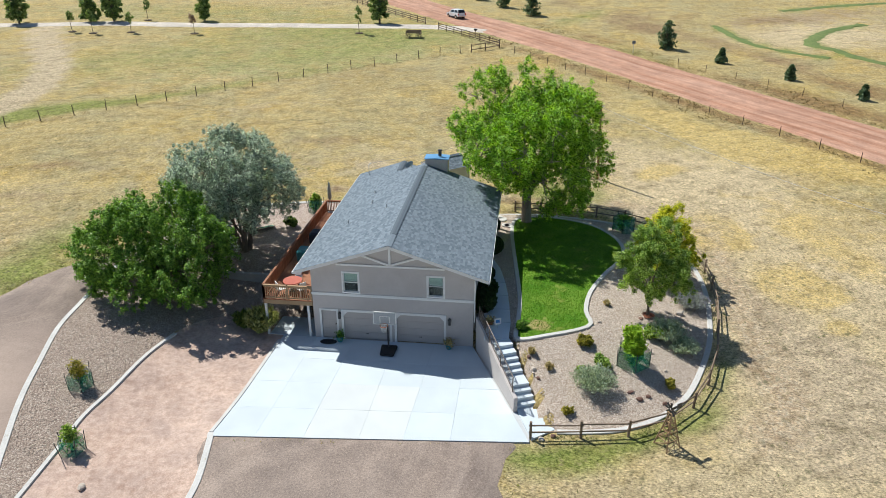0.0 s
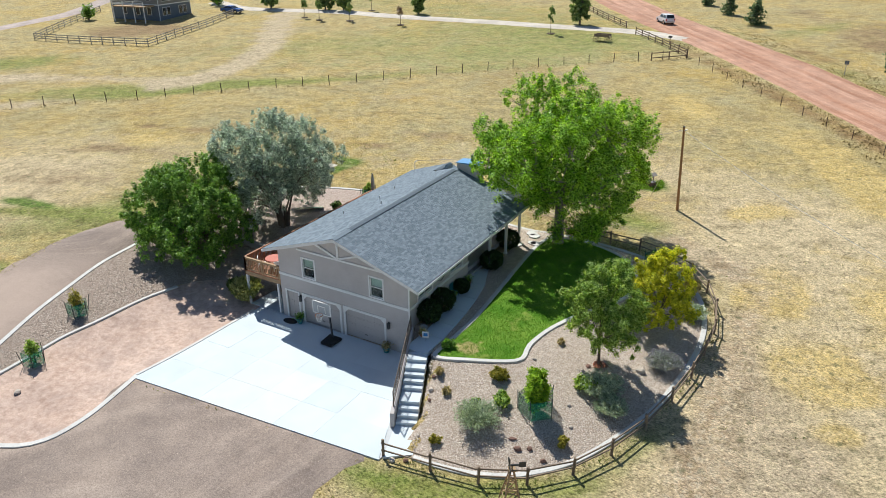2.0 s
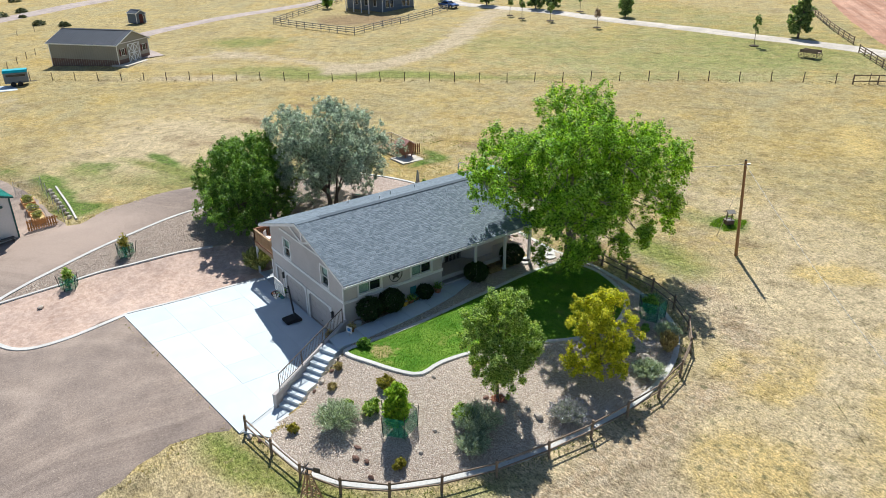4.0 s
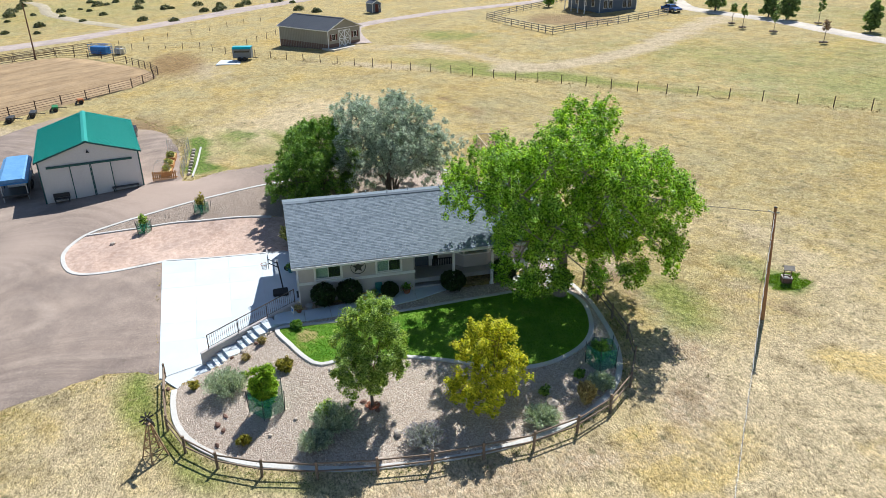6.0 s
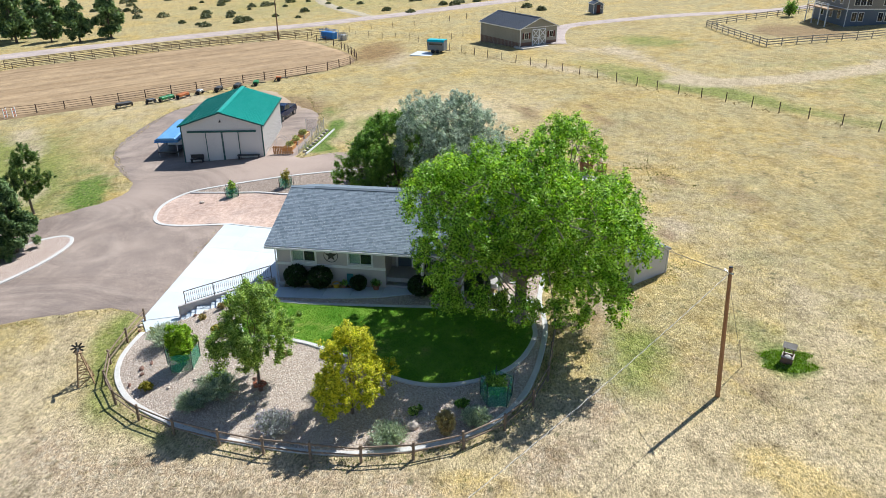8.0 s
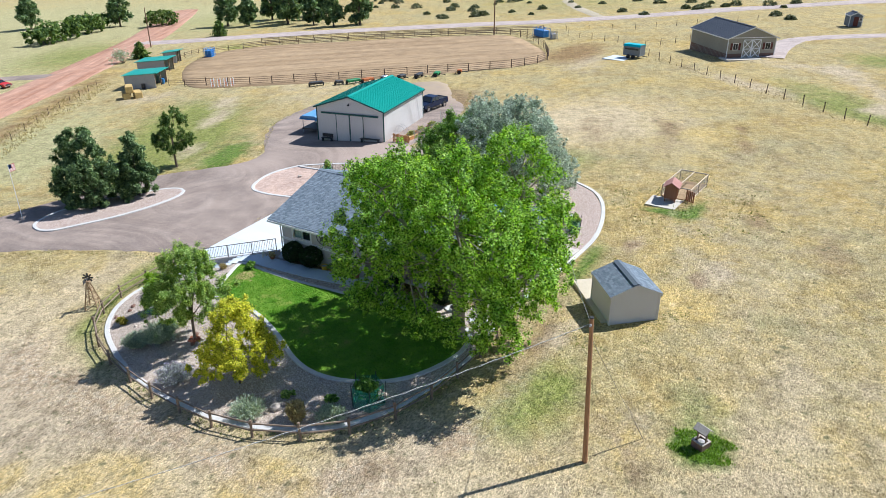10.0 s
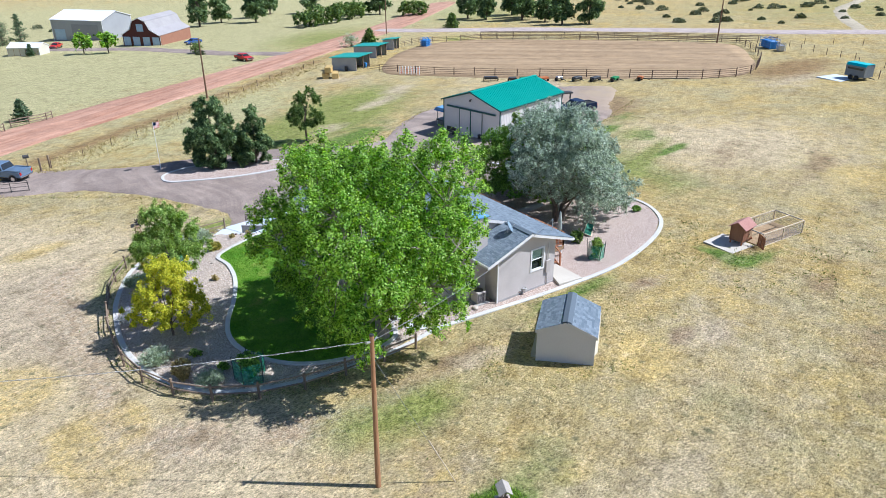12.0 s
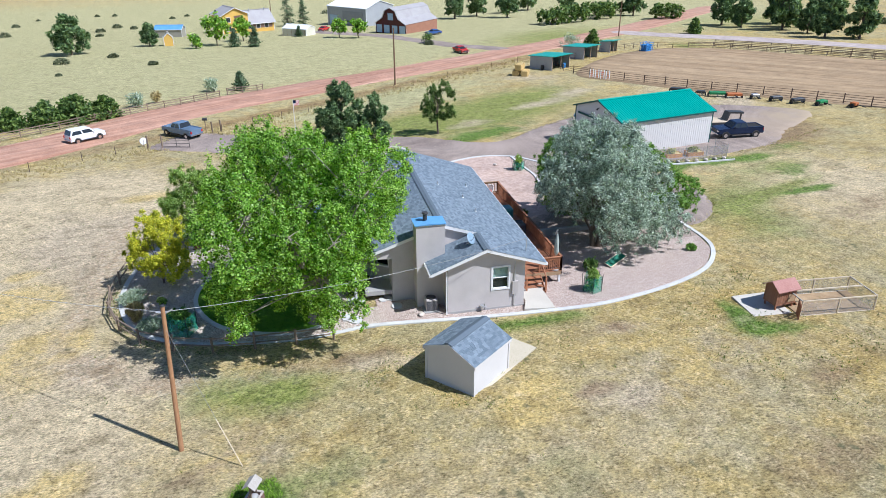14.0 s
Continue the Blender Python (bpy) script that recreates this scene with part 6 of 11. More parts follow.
def grown_tree(name, place, lobes, leaves, leaf_size, mat_leaf, label, category="tree", trunk_r=0.25, fork=0.25, per=9.0, clump=(0.32, 0.68), seed=1, stems=1, mat_bark=None, group="", long=1.0, mains=10, tall=1.15, hollow=0.72, tufts=9, puff=0.085, swell=1.0, up=1.0, order=0.5):
    """A tree whose crown is built of rounded lobes, each set with tufts of leaves on its outside; limbs fork to the lobes."""
    g = np.random.RandomState(seed)
    t = thing(name, place, label, category, group)
    L = np.array([l if len(l) == 6 else (*l[:3], l[3], l[3], l[3] * up) for l in lobes], float)
    L[:, 3:] *= swell
    cs, rs = [], []
    for i, (x, y, z, rx, ry, rz) in enumerate(L):
        k = max(5, int(per * (rx * ry + rx * rz + ry * rz) / 3))
        d = g.normal(size=(k, 3))
        d[:, 2] = np.abs(d[:, 2]) * np.where(g.rand(k) < 0.66, 1, -1)
        d /= np.linalg.norm(d, axis=1)[:, None]
        p = np.array([x, y, z]) + d * g.uniform(0.62, 0.97, (k, 1)) * np.array([rx, ry, rz])
        deep = np.full(k, 9.0)
        for j, q in enumerate(L):
            if j != i:
                deep = np.minimum(deep, np.linalg.norm((p - q[:3]) / q[3:], axis=1))
        ok = (deep > hollow) | (g.rand(k) < 0.12)
        cs.append(p[ok])
        rs.append(g.uniform(*clump, ok.sum()))
    cs, rs = np.concatenate(cs), np.concatenate(rs)
    bm = bmesh.new()
    ztop = max(l[2] + l[5] * 0.5 for l in L)
    heads = []
    for s in range(stems):
        a = 6.283 * s / stems + 0.4
        off = Vector((math.cos(a), math.sin(a), 0)) * (trunk_r * 1.3 if stems > 1 else 0)
        p0 = off + Vector((0, 0, -0.15))
        hz = ztop * fork * g.uniform(0.85, 1.15)
        p1 = off * (1 + 2.0 * hz / 3) + Vector((g.uniform(-0.1, 0.1), g.uniform(-0.1, 0.1), hz))
        rod(bm, p0, p0 + (p1 - p0) * 0.12, trunk_r * 1.35, trunk_r, 10)
        rod(bm, p0 + (p1 - p0) * 0.12, p1, trunk_r, trunk_r * 0.78, 10)
        heads.append(p1)
    knots = []
    for i, l in enumerate(L):
        c = Vector(l[:3])
        if i < mains:
            h = min(heads, key=lambda q: (q - c).length)
            mid = h.lerp(c, 0.5) + Vector((g.uniform(-0.3, 0.3), g.uniform(-0.3, 0.3), 0.1 * (c - h).length))
            rod(bm, h - Vector((0, 0, 0.1)), mid, trunk_r * 0.48, trunk_r * 0.25, 7)
            rod(bm, mid, c, trunk_r * 0.25, trunk_r * 0.07, 6)
            knots += [mid, mid.lerp(c, 0.6)]
        else:
            h = min(knots, key=lambda q: (q - c).length)
            rod(bm, h, c, trunk_r * 0.12, trunk_r * 0.04, 5)
    mids = np.array([tuple(k) for k in knots] + L[:, :3].tolist())
    for q in cs[::2]:
        h = mids[np.argmin(np.linalg.norm(mids - q, axis=1))]
        rod(bm, h, q, trunk_r * 0.07 + 0.004, 0.006, 4, False)
    part("trunk", bm, mat_bark or BARK, t, "grey-brown trunk and limbs", placed=False)
    k = np.maximum(3, (tufts * rs ** 2 / 0.25).astype(int))
    own = np.repeat(np.arange(len(cs)), k)
    d = g.normal(size=(len(own), 3))
    d[:, 2] += 0.35
    d /= np.linalg.norm(d, axis=1)[:, None]
    tc = cs[own] + d * (rs[own] * g.uniform(0.5, 1.28, len(own)))[:, None] * np.array([1, 1, tall])
    pick = g.randint(0, len(tc), leaves)
    c = tc[pick] + g.normal(size=(leaves, 3)) * np.array([1, 1, 1.2]) * (puff * g.uniform(0.6, 1.4, len(tc))[pick])[:, None]
    c[:, 2] = np.maximum(c[:, 2], 0.12)
    v, q = leaf_quads(c, leaf_size, g, 0.0, long, d[pick] * 1.1, order)
    ob = new("crown", fast_mesh("crown", v, q, mat_leaf))
    ob.parent = t
    return t


def ponderosa(name, x, y, h, r, leaves, label, seed, group="", leaf_size=0.3, mat_leaf=None, bare=0.2):
    """An old pine: uneven plates of needles about a straight stem, rounded at the top."""
    g = random.Random(seed)
    lobes = []
    z = h * bare
    while z < h * 0.95:
        k = math.sin(math.pi * min(0.98, 0.34 + 0.64 * (z / h - bare) / (1 - bare))) ** 0.9
        a0 = g.uniform(0, 6.283)
        for i in range(3 if k > 0.4 else 1):
            a = a0 + 2.1 * i + g.uniform(-0.5, 0.5)
            o = r * k * g.uniform(0.35, 0.7) if k > 0.4 else 0.0
            w = r * g.uniform(0.3, 0.44) * max(k, 0.5)
            lobes.append((o * math.cos(a), o * math.sin(a), z + g.uniform(-0.05, 0.05) * h, w, w, w * g.uniform(0.4, 0.62)))
        z += h * 0.105
    return grown_tree(name, (x, y, zat(x, y) + float(far_rise(x, y)) - 0.1), lobes, leaves, leaf_size, mat_leaf or L_PINE, label, "pine tree", h * 0.022 + 0.03, 0.7, 5.0, (r * 0.09, r * 0.16), seed, 1, None, group, 2.0, len(lobes), 0.8, 0.8, 6, r * 0.05)


def conifer(name, place, h, r, leaves, label, mat_leaf=None, seed=1, bare=0.12, ragged=0.25, group="", leaf_size=0.35, category="pine tree"):
    """A pine: boughs in whorls that shorten upwards."""
    g = np.random.RandomState(seed)
    t = thing(name, place, label, category, group)
    bm = bmesh.new()
    rod(bm, (0, 0, -0.2), (0, 0, h * 0.97), h * 0.026 + 0.03, 0.02, 8)
    tips = []
    z = h * bare
    while z < h * 0.98:
        k = 1 - (z / h - bare) / (1 - bare)
        rr = r * (k ** 0.75) * (1 - 0.25 * (k > 0.9))
        m = max(3, int(5 + 3 * k))
        for i in range(m):
            a = g.uniform(0, 6.283)
            l = rr * g.uniform(1 - ragged * 1.6, 1 + ragged * 0.5)
            e = Vector((l * math.cos(a), l * math.sin(a), z + l * g.uniform(-0.08, 0.3)))
            rod(bm, (0, 0, z), e, 0.012 * h * 0.4 + 0.012, 0.008, 4, False)
            for f in (0.35, 0.55, 0.75, 0.92, 1.0):
                tips.append(Vector((0, 0, z)).lerp(e, f))
        z += h * 0.045 + 0.05
    part("trunk", bm, BARK, t, placed=False)
    tips = np.array([tuple(p) for p in tips])
    c = tips[g.randint(0, len(tips), leaves)] + g.normal(size=(leaves, 3)) * np.array([1, 1, 0.6]) * max(0.07, r * 0.09)
    c[:, 2] = np.maximum(c[:, 2], 0.05)
    v, q = leaf_quads(c, leaf_size, g, 0, 1.7)
    ob = new("crown", fast_mesh("crown", v, q, mat_leaf or L_PINE))
    ob.parent = t
    return t


def shrub(name, x, y, r, h, n, size, mat_leaf, label, seed, category="shrub", group="", long=1.6, sink=0.0, clipped=False):
    """A low rounded bush: stems and leaves in uneven lobes."""
    g = np.random.RandomState(seed)
    t = thing(name, (x, y, zat(x, y) + 0.03 - sink), label, category, group)
    lobes = []
    for k in range(5):
        a = g.uniform(0, 6.283)
        d = r * g.uniform(0.15, 0.5)
        rr = r * g.uniform(0.45, 0.68)
        lobes.append((d * math.cos(a), d * math.sin(a), h * g.uniform(0.4, 0.6), rr, rr, h * g.uniform(0.36, 0.5)))
    if clipped:
        lobes = [(0, 0, h * 0.52, r * 0.92, r * 0.92, h * 0.48)]
    cl, own = clumps(lobes, (900 if clipped else 60) / (r * r + 0.15), g, (0.86, 0.98) if clipped else (0.5, 1.05))
    bm = bmesh.new()
    for q in cl[::24 if clipped else 4]:
        rod(bm, (g.uniform(-0.06, 0.06), g.uniform(-0.06, 0.06), -0.05), Vector(q), 0.012 + 0.012 * r, 0.004, 4, False)
    part("stem", bm, BARK, t, placed=False)
    c = cl[g.randint(0, len(cl), n)] + g.normal(size=(n, 3)) * r * (0.04 if clipped else 0.12)
    c[:, 2] = np.maximum(c[:, 2], 0.03)
    v, q = leaf_quads(c, size, g, 0, long)
    ob = new("foliage", fast_mesh("foliage", v, q, mat_leaf))
    ob.parent = t
    return t


def wispy_shrub(name, x, y, r, h, stems, mat_leaf, label, seed, category, group="", leaf=0.1, tips=None, open_=0.75):
    """A fountain of thin upright stems, each with narrow leaves along it; tips: the material of its flower spikes."""
    g = np.random.RandomState(seed)
    t = thing(name, (x, y, zat(x, y) + 0.03), label, category, group)
    a = g.uniform(0, 6.283, stems)
    lean = np.sqrt(g.uniform(0.0, 1.0, stems)) * open_
    way = np.stack([np.cos(a) * lean * r / (0.75 * open_ + 0.01) * 0.75, np.sin(a) * lean * r / (0.75 * open_ + 0.01) * 0.75, h * (1.05 - 0.45 * lean ** 2) * g.uniform(0.75, 1.1, stems)], -1)
    root = np.stack([np.cos(a) * lean * r * 0.18, np.sin(a) * lean * r * 0.18, np.full(stems, -0.03)], -1)
    bm = bmesh.new()
    for p, d in zip(root[::3], way[::3]):
        rod(bm, p, p + d * 0.9, 0.012, 0.004, 4, False)
    part("stem", bm, BARK, t, placed=False)

    def leaves(lo, hi, per, size, wide):
        k = np.repeat(np.arange(stems), per)
        u = g.uniform(lo, hi, len(k))[:, None]
        bend = np.array([0, 0, -0.12 * h]) * u ** 3
        c = root[k] + way[k] * u + bend + g.normal(size=(len(k), 3)) * 0.035 * (0.4 + r)
        c[:, 2] = np.maximum(c[:, 2], 0.03)
        ax = way[k] / np.linalg.norm(way[k], axis=1)[:, None] + g.normal(size=(len(k), 3)) * 0.5
        ax /= np.linalg.norm(ax, axis=1)[:, None]
        b = np.cross(ax, g.normal(size=(len(k), 3)))
        b /= np.linalg.norm(b, axis=1)[:, None] + 1e-9
        s = size * g.uniform(0.6, 1.3, (len(k), 1))
        v = np.stack([c - ax * s, c + b * s * wide, c + ax * s, c - b * s * wide], 1).reshape(-1, 3)
        return v, np.arange(len(v)).reshape(-1, 4)
    for nm, m, args in (("foliage", mat_leaf, (0.2, 1.0, 30, leaf, 0.24)), ("blossom", tips, (0.85, 1.12, 9, leaf * 0.6, 0.4))):
        if m is not None:
            ob = new(nm, fast_mesh(nm, *leaves(*args), m))
            ob.parent = t
    return t


COT = [(-3.6, 3.1, 9.4, 1.8), (2, -4.6, 8.7, 1.9), (-0.5, 2.4, 3.4, 1.9), (-0.8, 4.9, 5.2, 1.9), (-3.6, -3.9, 7.6, 1.9), (-0.5, -5.6, 7.6, 1.9), (4.4, -3.2, 5.9, 1.8), (-4, -1.1, 6.6, 1.9), (3.4, 1.7, 9, 1.9), (1.3, -3.5, 4.8, 1.8), (-0.8, -0.7, 4.1, 1.9), (2, 4.9, 6.2, 1.9), (3.7, 4.2, 7.6, 1.9), (-0.1, 0.7, 10.1, 1.9), (-4.3, 1.7, 9.7, 1.9), (3.7, 0.3, 6.6, 1.9), (-1.9, 3.8, 7.3, 1.9), (3, -0.4, 9.4, 1.9), (4.1, 3.5, 5.5, 1.6), (0.9, 5.2, 8, 1.8)]
COT_MID = [(2, -2.1, 9.7, 1.9), (-1.2, -3.2, 5.5, 1.9), (-2.9, 1, 6.6, 1.9), (-1.9, -6.3, 6.9, 1.6), (-0.8, -2.8, 8.3, 1.9), (2, 0.3, 5.9, 1.9), (2, 2.8, 4.8, 1.7), (4.4, -2.5, 6.9, 1.8), (-2.9, 1.4, 10.1, 1.8), (-0.1, 2.1, 8.3, 1.9), (-2.2, 1.4, 4.1, 1.7), (4.4, 3.5, 8, 1.8), (4.1, -3.9, 6.6, 1.9), (-4.7, -2.8, 6.9, 1.6), (-2.2, -0.4, 8.3, 1.9), (4.1, 0.3, 8.3, 1.9), (3.4, -4.2, 5.5, 1.8), (-3.3, -5.6, 7.6, 1.6), (-0.5, -4.2, 9, 1.6), (1.6, -4.6, 6.6, 1.9)]
COT_OUT = [(3, 5.9, 6.9, 1.4), (-1.9, 3.1, 5.2, 1.9), (-1.9, -1.4, 5.2, 1.9), (1.6, -1.4, 5.2, 1.6), (-4, 1.4, 6.9, 1.6), (3, 3.8, 8.3, 1.9), (-1.2, 5.6, 7.6, 1.4), (3, -2.8, 9.7, 1.6), (-5, -2.1, 8, 1.4), (-0.5, 3.8, 3.8, 1.6), (-2.9, 2.8, 10.1, 1.7), (3.4, -3.9, 4.8, 1.6), (0.2, -1.1, 9.4, 1.9), (-5, 0.3, 8, 1.1), (-2.2, 4.2, 2.7, 0.9), (-1.9, 1, 3.1, 1.3), (-2.2, -3.9, 6.2, 1.8), (0.6, 0.3, 10.4, 1.7), (-3.3, 3.5, 7.6, 1.6), (-0.5, 2.4, 11.5, 0.9)]
COT_LOW = [(4.4, 5.0, 4.6, 0.8), (4.0, 5.4, 3.8, 0.5), (3.2, -3.5, 2.9, 0.8), (2.3, -2.4, 2.6, 0.7), (3.5, -2.0, 3.0, 0.8), (3.4, 0.6, 2.9, 0.7), (4.3, 0.1, 3.4, 0.7), (1.6, -4.4, 2.9, 0.7), (4.2, 2.0, 3.2, 0.6), (2.5, -0.7, 2.5, 0.5), (3.6, 3.3, 2.8, 0.5), (4.8, 3.9, 5.0, 0.7), (4.4, -3.8, 3.4, 0.7)]
grown_tree("cottonwood_tree", (0.35, 53.3, 1.45), COT + COT_MID + COT_OUT + COT_LOW, 240000, 0.1, L_COTTON, "large bright green cottonwood tree beside the lawn", "tree", 0.42, 0.26, 8.5, (0.28, 0.58), 3, 1, BARKPALE, tall=1.6, hollow=0.88, tufts=10, puff=0.095, swell=0.8, up=1.1, order=0.7)
OLI = [(-3.3, 1, 2.4, 2.2), (1.5, 1.8, 4.8, 2.2), (0.7, -3, 5.6, 2.2), (-1.3, 0.6, 6.8, 2.2), (-2.1, -2.6, 6.8, 2), (-0.1, -2.6, 3.2, 2.2), (-2.9, -1.4, 4.4, 2.2), (-3.3, 1, 4.8, 2.2), (3.1, -0.6, 5.2, 2), (-0.5, 1.8, 3.2, 2), (1.1, 0.2, 7.2, 2), (-2.1, -1.4, 2, 1.8), (1.1, -2.6, 6.8, 2), (-0.9, 1.4, 6.4, 2.2), (-0.1, -0.6, 3.6, 2.2), (0.7, -3.4, 3.6, 2)]
OLI_OUT = [(0.8, 3.0, 6.6, 1.5), (1.2, 4.3, 5.6, 1.3), (1.6, 5.6, 4.6, 1.0), (-0.4, -2.9, 7.7, 1.3), (0.1, 0.6, 7.8, 1.3), (-2.6, 3.0, 3.6, 1.6), (-1.0, 3.6, 5.0, 1.3), (-4.6, 2.4, 2.2, 1.6), (-2.2, 3.7, 2.2, 1.5), (0.4, 3.7, 2.6, 1.4), (-0.8, 4.3, 3.3, 1.3), (-3.7, -1, 5.6, 1.7), (-0.9, -3, 7.2, 1.9), (-4.1, 0.2, 4, 2), (-0.5, -3, 4.8, 2.2), (0.7, 2.2, 6.8, 1.5), (-1.3, -2.6, 2.4, 1.8), (2.7, 0.6, 4.8, 2), (1.9, -1, 8, 1.4), (1.5, -3, 4.8, 2), (-3.7, 1, 2.4, 2.2), (-1.7, 1.8, 2.8, 1.9), (-0.9, 0.6, 7.2, 2.1), (-0.5, 2.2, 4.8, 1.8), (1.1, 2.6, 4.8, 1.8), (-0.5, -0.6, 2.8, 2), (-4.1, 1.4, 1.6, 1.7)]
grown_tree("olive_tree", (-20.7, 46.2, zat(-20.7, 46.2)), OLI + OLI_OUT, 116000, 0.07, L_OLIVE, "silvery grey-green russian olive tree", "tree", 0.2, 0.16, 7.0, (0.3, 0.62), 5, 4, None, "", 2.3, 12, 1.3, 0.75, 8, 0.09, 0.85, 1.1, 0.6)
ASH = [(-3.3, 2, 2, 2.1), (3.1, 0.4, 2.8, 2.2), (-0.9, 0.4, 4.8, 2.2), (-2.9, -1.6, 2.8, 2.1), (3.1, -2.4, 2.4, 2.1), (-0.1, 1.2, 2, 2.1), (2.3, -0.4, 5.6, 1.8), (-0.9, -2, 2, 2.1), (1.5, -2.4, 2.4, 2.2), (-5.3, 0.8, 2, 1.6), (1.5, -0, 5.2, 2.2), (-3.3, -0.4, 3.2, 2.2), (3.5, -1.2, 4, 2.1)]
ASH_OUT = [(-4.1, -0.4, 2, 1.9), (-5.3, 1.6, 2, 1.8), (2.7, -3.6, 2, 1.8), (3.1, -0, 2, 2.1), (-0.9, -0.8, 4.4, 2.1), (-2.1, 1.6, 2, 2.1), (-0.1, -3.6, 1.6, 1.4), (1.5, 0.8, 2, 2.1), (-2.9, 1.2, 3.6, 1.9), (3.9, -1.2, 3.6, 2.1), (-2.9, -1.2, 2, 2.1), (1.1, 1.2, 3.6, 1.9), (1.1, -1.2, 4, 2.2)]
grown_tree("ash_tree", (-24.3, 40.4, zat(-24.3, 40.4)), ASH + ASH_OUT, 130000, 0.112, L_DARK, "dense dark green tree with foliage to the ground", "tree", 0.2, 0.12, 8.0, (0.3, 0.6), 7, 3, swell=1.0, order=0.65)
T1 = [(0.0, 0.0, 2.6, 1.89, 1.89, 1.1), (0.6, 0.48, 3.6, 1.59, 1.59, 1.2), (-0.6, -0.36, 3.8, 1.53, 1.53, 1.2), (0.12, -0.12, 5.0, 1.12, 1.12, 1.2), (1.08, -0.84, 2.9, 1.18, 1.18, 0.8), (-1.2, 0.84, 2.8, 1.18, 1.18, 0.8), (0.6, 0.36, 5.6, 0.59, 0.59, 0.8), (-0.6, 0.6, 5.2, 0.59, 0.59, 0.8)]
grown_tree("ash_sapling", (8.17, 39.7, zat(8.17, 39.7)), T1, 60000, 0.075, L_TREE, "young mid-green shade tree in the rock bed", "tree", 0.09, 0.27, 17.0, (0.2, 0.38), 9, mains=8, tall=1.5, up=1.1, order=0.65)
T2 = [(0, 0, 2.0, 1.7, 1.7, 1.3), (0.6, 0.5, 2.9, 1.4, 1.4, 1.2), (-0.7, -0.3, 2.9, 1.3, 1.3, 1.2), (0.0, 0.2, 4.0, 1.0, 1.0, 1.0), (1.0, -0.8, 1.7, 1.1, 1.1, 0.9), (-1.1, 0.8, 1.8, 1.1, 1.1, 0.9), (-0.2, -1.2, 1.5, 0.9, 0.9, 0.8), (0.4, 0.3, 4.7, 0.5, 0.5, 0.6)]
grown_tree("maple_tree", (10.0, 45.4, zat(10.0, 45.4)), T2, 44000, 0.078, L_YELLOW, "small yellowing maple tree in the rock bed", "tree", 0.08, 0.2, 15.0, (0.2, 0.4), 11, mains=8, tall=1.4, up=1.1, order=0.65)
PN = [(0.5, -0.6, 0.9, 2.6, 2.6, 0.9), (-0.8, 0.7, 1.0, 2.4, 2.4, 0.9), (0, 0, 2.0, 2.6, 2.6, 1.4), (0.9, 0.7, 3.6, 2.1, 2.1, 1.4), (-0.9, -0.4, 3.8, 2.1, 2.1, 1.4), (0.1, -0.2, 5.6, 1.7, 1.7, 1.3), (0.4, 0.3, 6.7, 1.1, 1.1, 0.9), (1.8, -0.8, 2.4, 1.4, 1.4, 1.1), (-1.8, 1.0, 2.4, 1.4, 1.4, 1.1), (-0.5, 1.8, 3.0, 1.3, 1.3, 1.1), (0.7, -1.7, 4.4, 1.2, 1.2, 1.0)]
grown_tree("austrian_pine", (-5.2, 9.6, zat(-5.2, 9.6)), PN, 64000, 0.112, L_PINE, "broad dark green pine in the drive island", "pine tree", 0.2, 0.15, 8.0, (0.25, 0.45), 13, 1, None, "", 2.4, tall=1.5, puff=0.11)
PN2 = [(0.1, 0.0, 0.9, 1.7, 1.7, 0.8), (0, 0, 1.8, 1.6, 1.6, 1.1), (0.4, 0.3, 3.0, 1.4, 1.4, 1.1), (-0.3, -0.2, 4.2, 1.1, 1.1, 1.0), (0.1, 0.1, 5.2, 0.8, 0.8, 0.9), (0.9, -0.6, 2.4, 0.9, 0.9, 0.8), (-0.9, 0.5, 2.2, 0.9, 0.9, 0.8)]
grown_tree("austrian_pine", (-8.7, 12.0, zat(-8.7, 12.0)), PN2, 30000, 0.112, L_PINE, "narrow dark green pine in the drive island", "pine tree", 0.12, 0.15, 9.0, (0.22, 0.4), 15, 1, None, "", 2.4, tall=1.5, puff=0.1)
TB = [(0, 0, 3.0, 1.8, 1.8, 1.3), (0.6, 0.5, 4.2, 1.3, 1.3, 1.2), (-0.9, -0.3, 4.4, 1.1, 1.1, 1.3), (1.0, -0.7, 3.2, 1.1, 1.1, 0.9), (-1.1, 0.6, 3.0, 1.1, 1.1, 0.9), (-1.0, -0.2, 5.6, 0.5, 0.5, 0.8), (0.5, 0.3, 5.3, 0.6, 0.6, 0.7)]
grown_tree("locust_tree", (-17.0, 7.3, zat(-17.0, 7.3)), TB, 26000, 0.11, L_THICKET, "dark green shade tree on the drive verge", "tree", 0.13, 0.32, 9.0, (0.25, 0.5), 17, mains=7)

# far trees
k = 20
for x, y, h, r in ((-125, -101, 12, 4.2), (-131, -82, 13, 4.5), (-137, -88, 11, 4.0), (-140, -97, 12, 4.2), (-145, -80, 11, 4), (-128, -62, 10, 3.6), (-133, -56.5, 11, 4.0), (-126, -93, 9, 3.4), (-150, -90, 10, 4), (-131, -72, 8, 3), (-119, -145, 11, 4), (-108, -178, 12, 4.5), (-96, -190, 11, 4.5), (-85, -180, 9, 4),
                   (52.5, -105, 10, 4.6), (36, -117.8, 6, 2.6), (-60, -165, 12, 4.5), (-70, -172, 11, 4.2), (-78, -160, 12, 4.4)):
    k += 1
    ponderosa("ponderosa_pine", x, y, h, r, 5200, "tall dark ponderosa pine on the far slope", k, "far pines", 0.42)
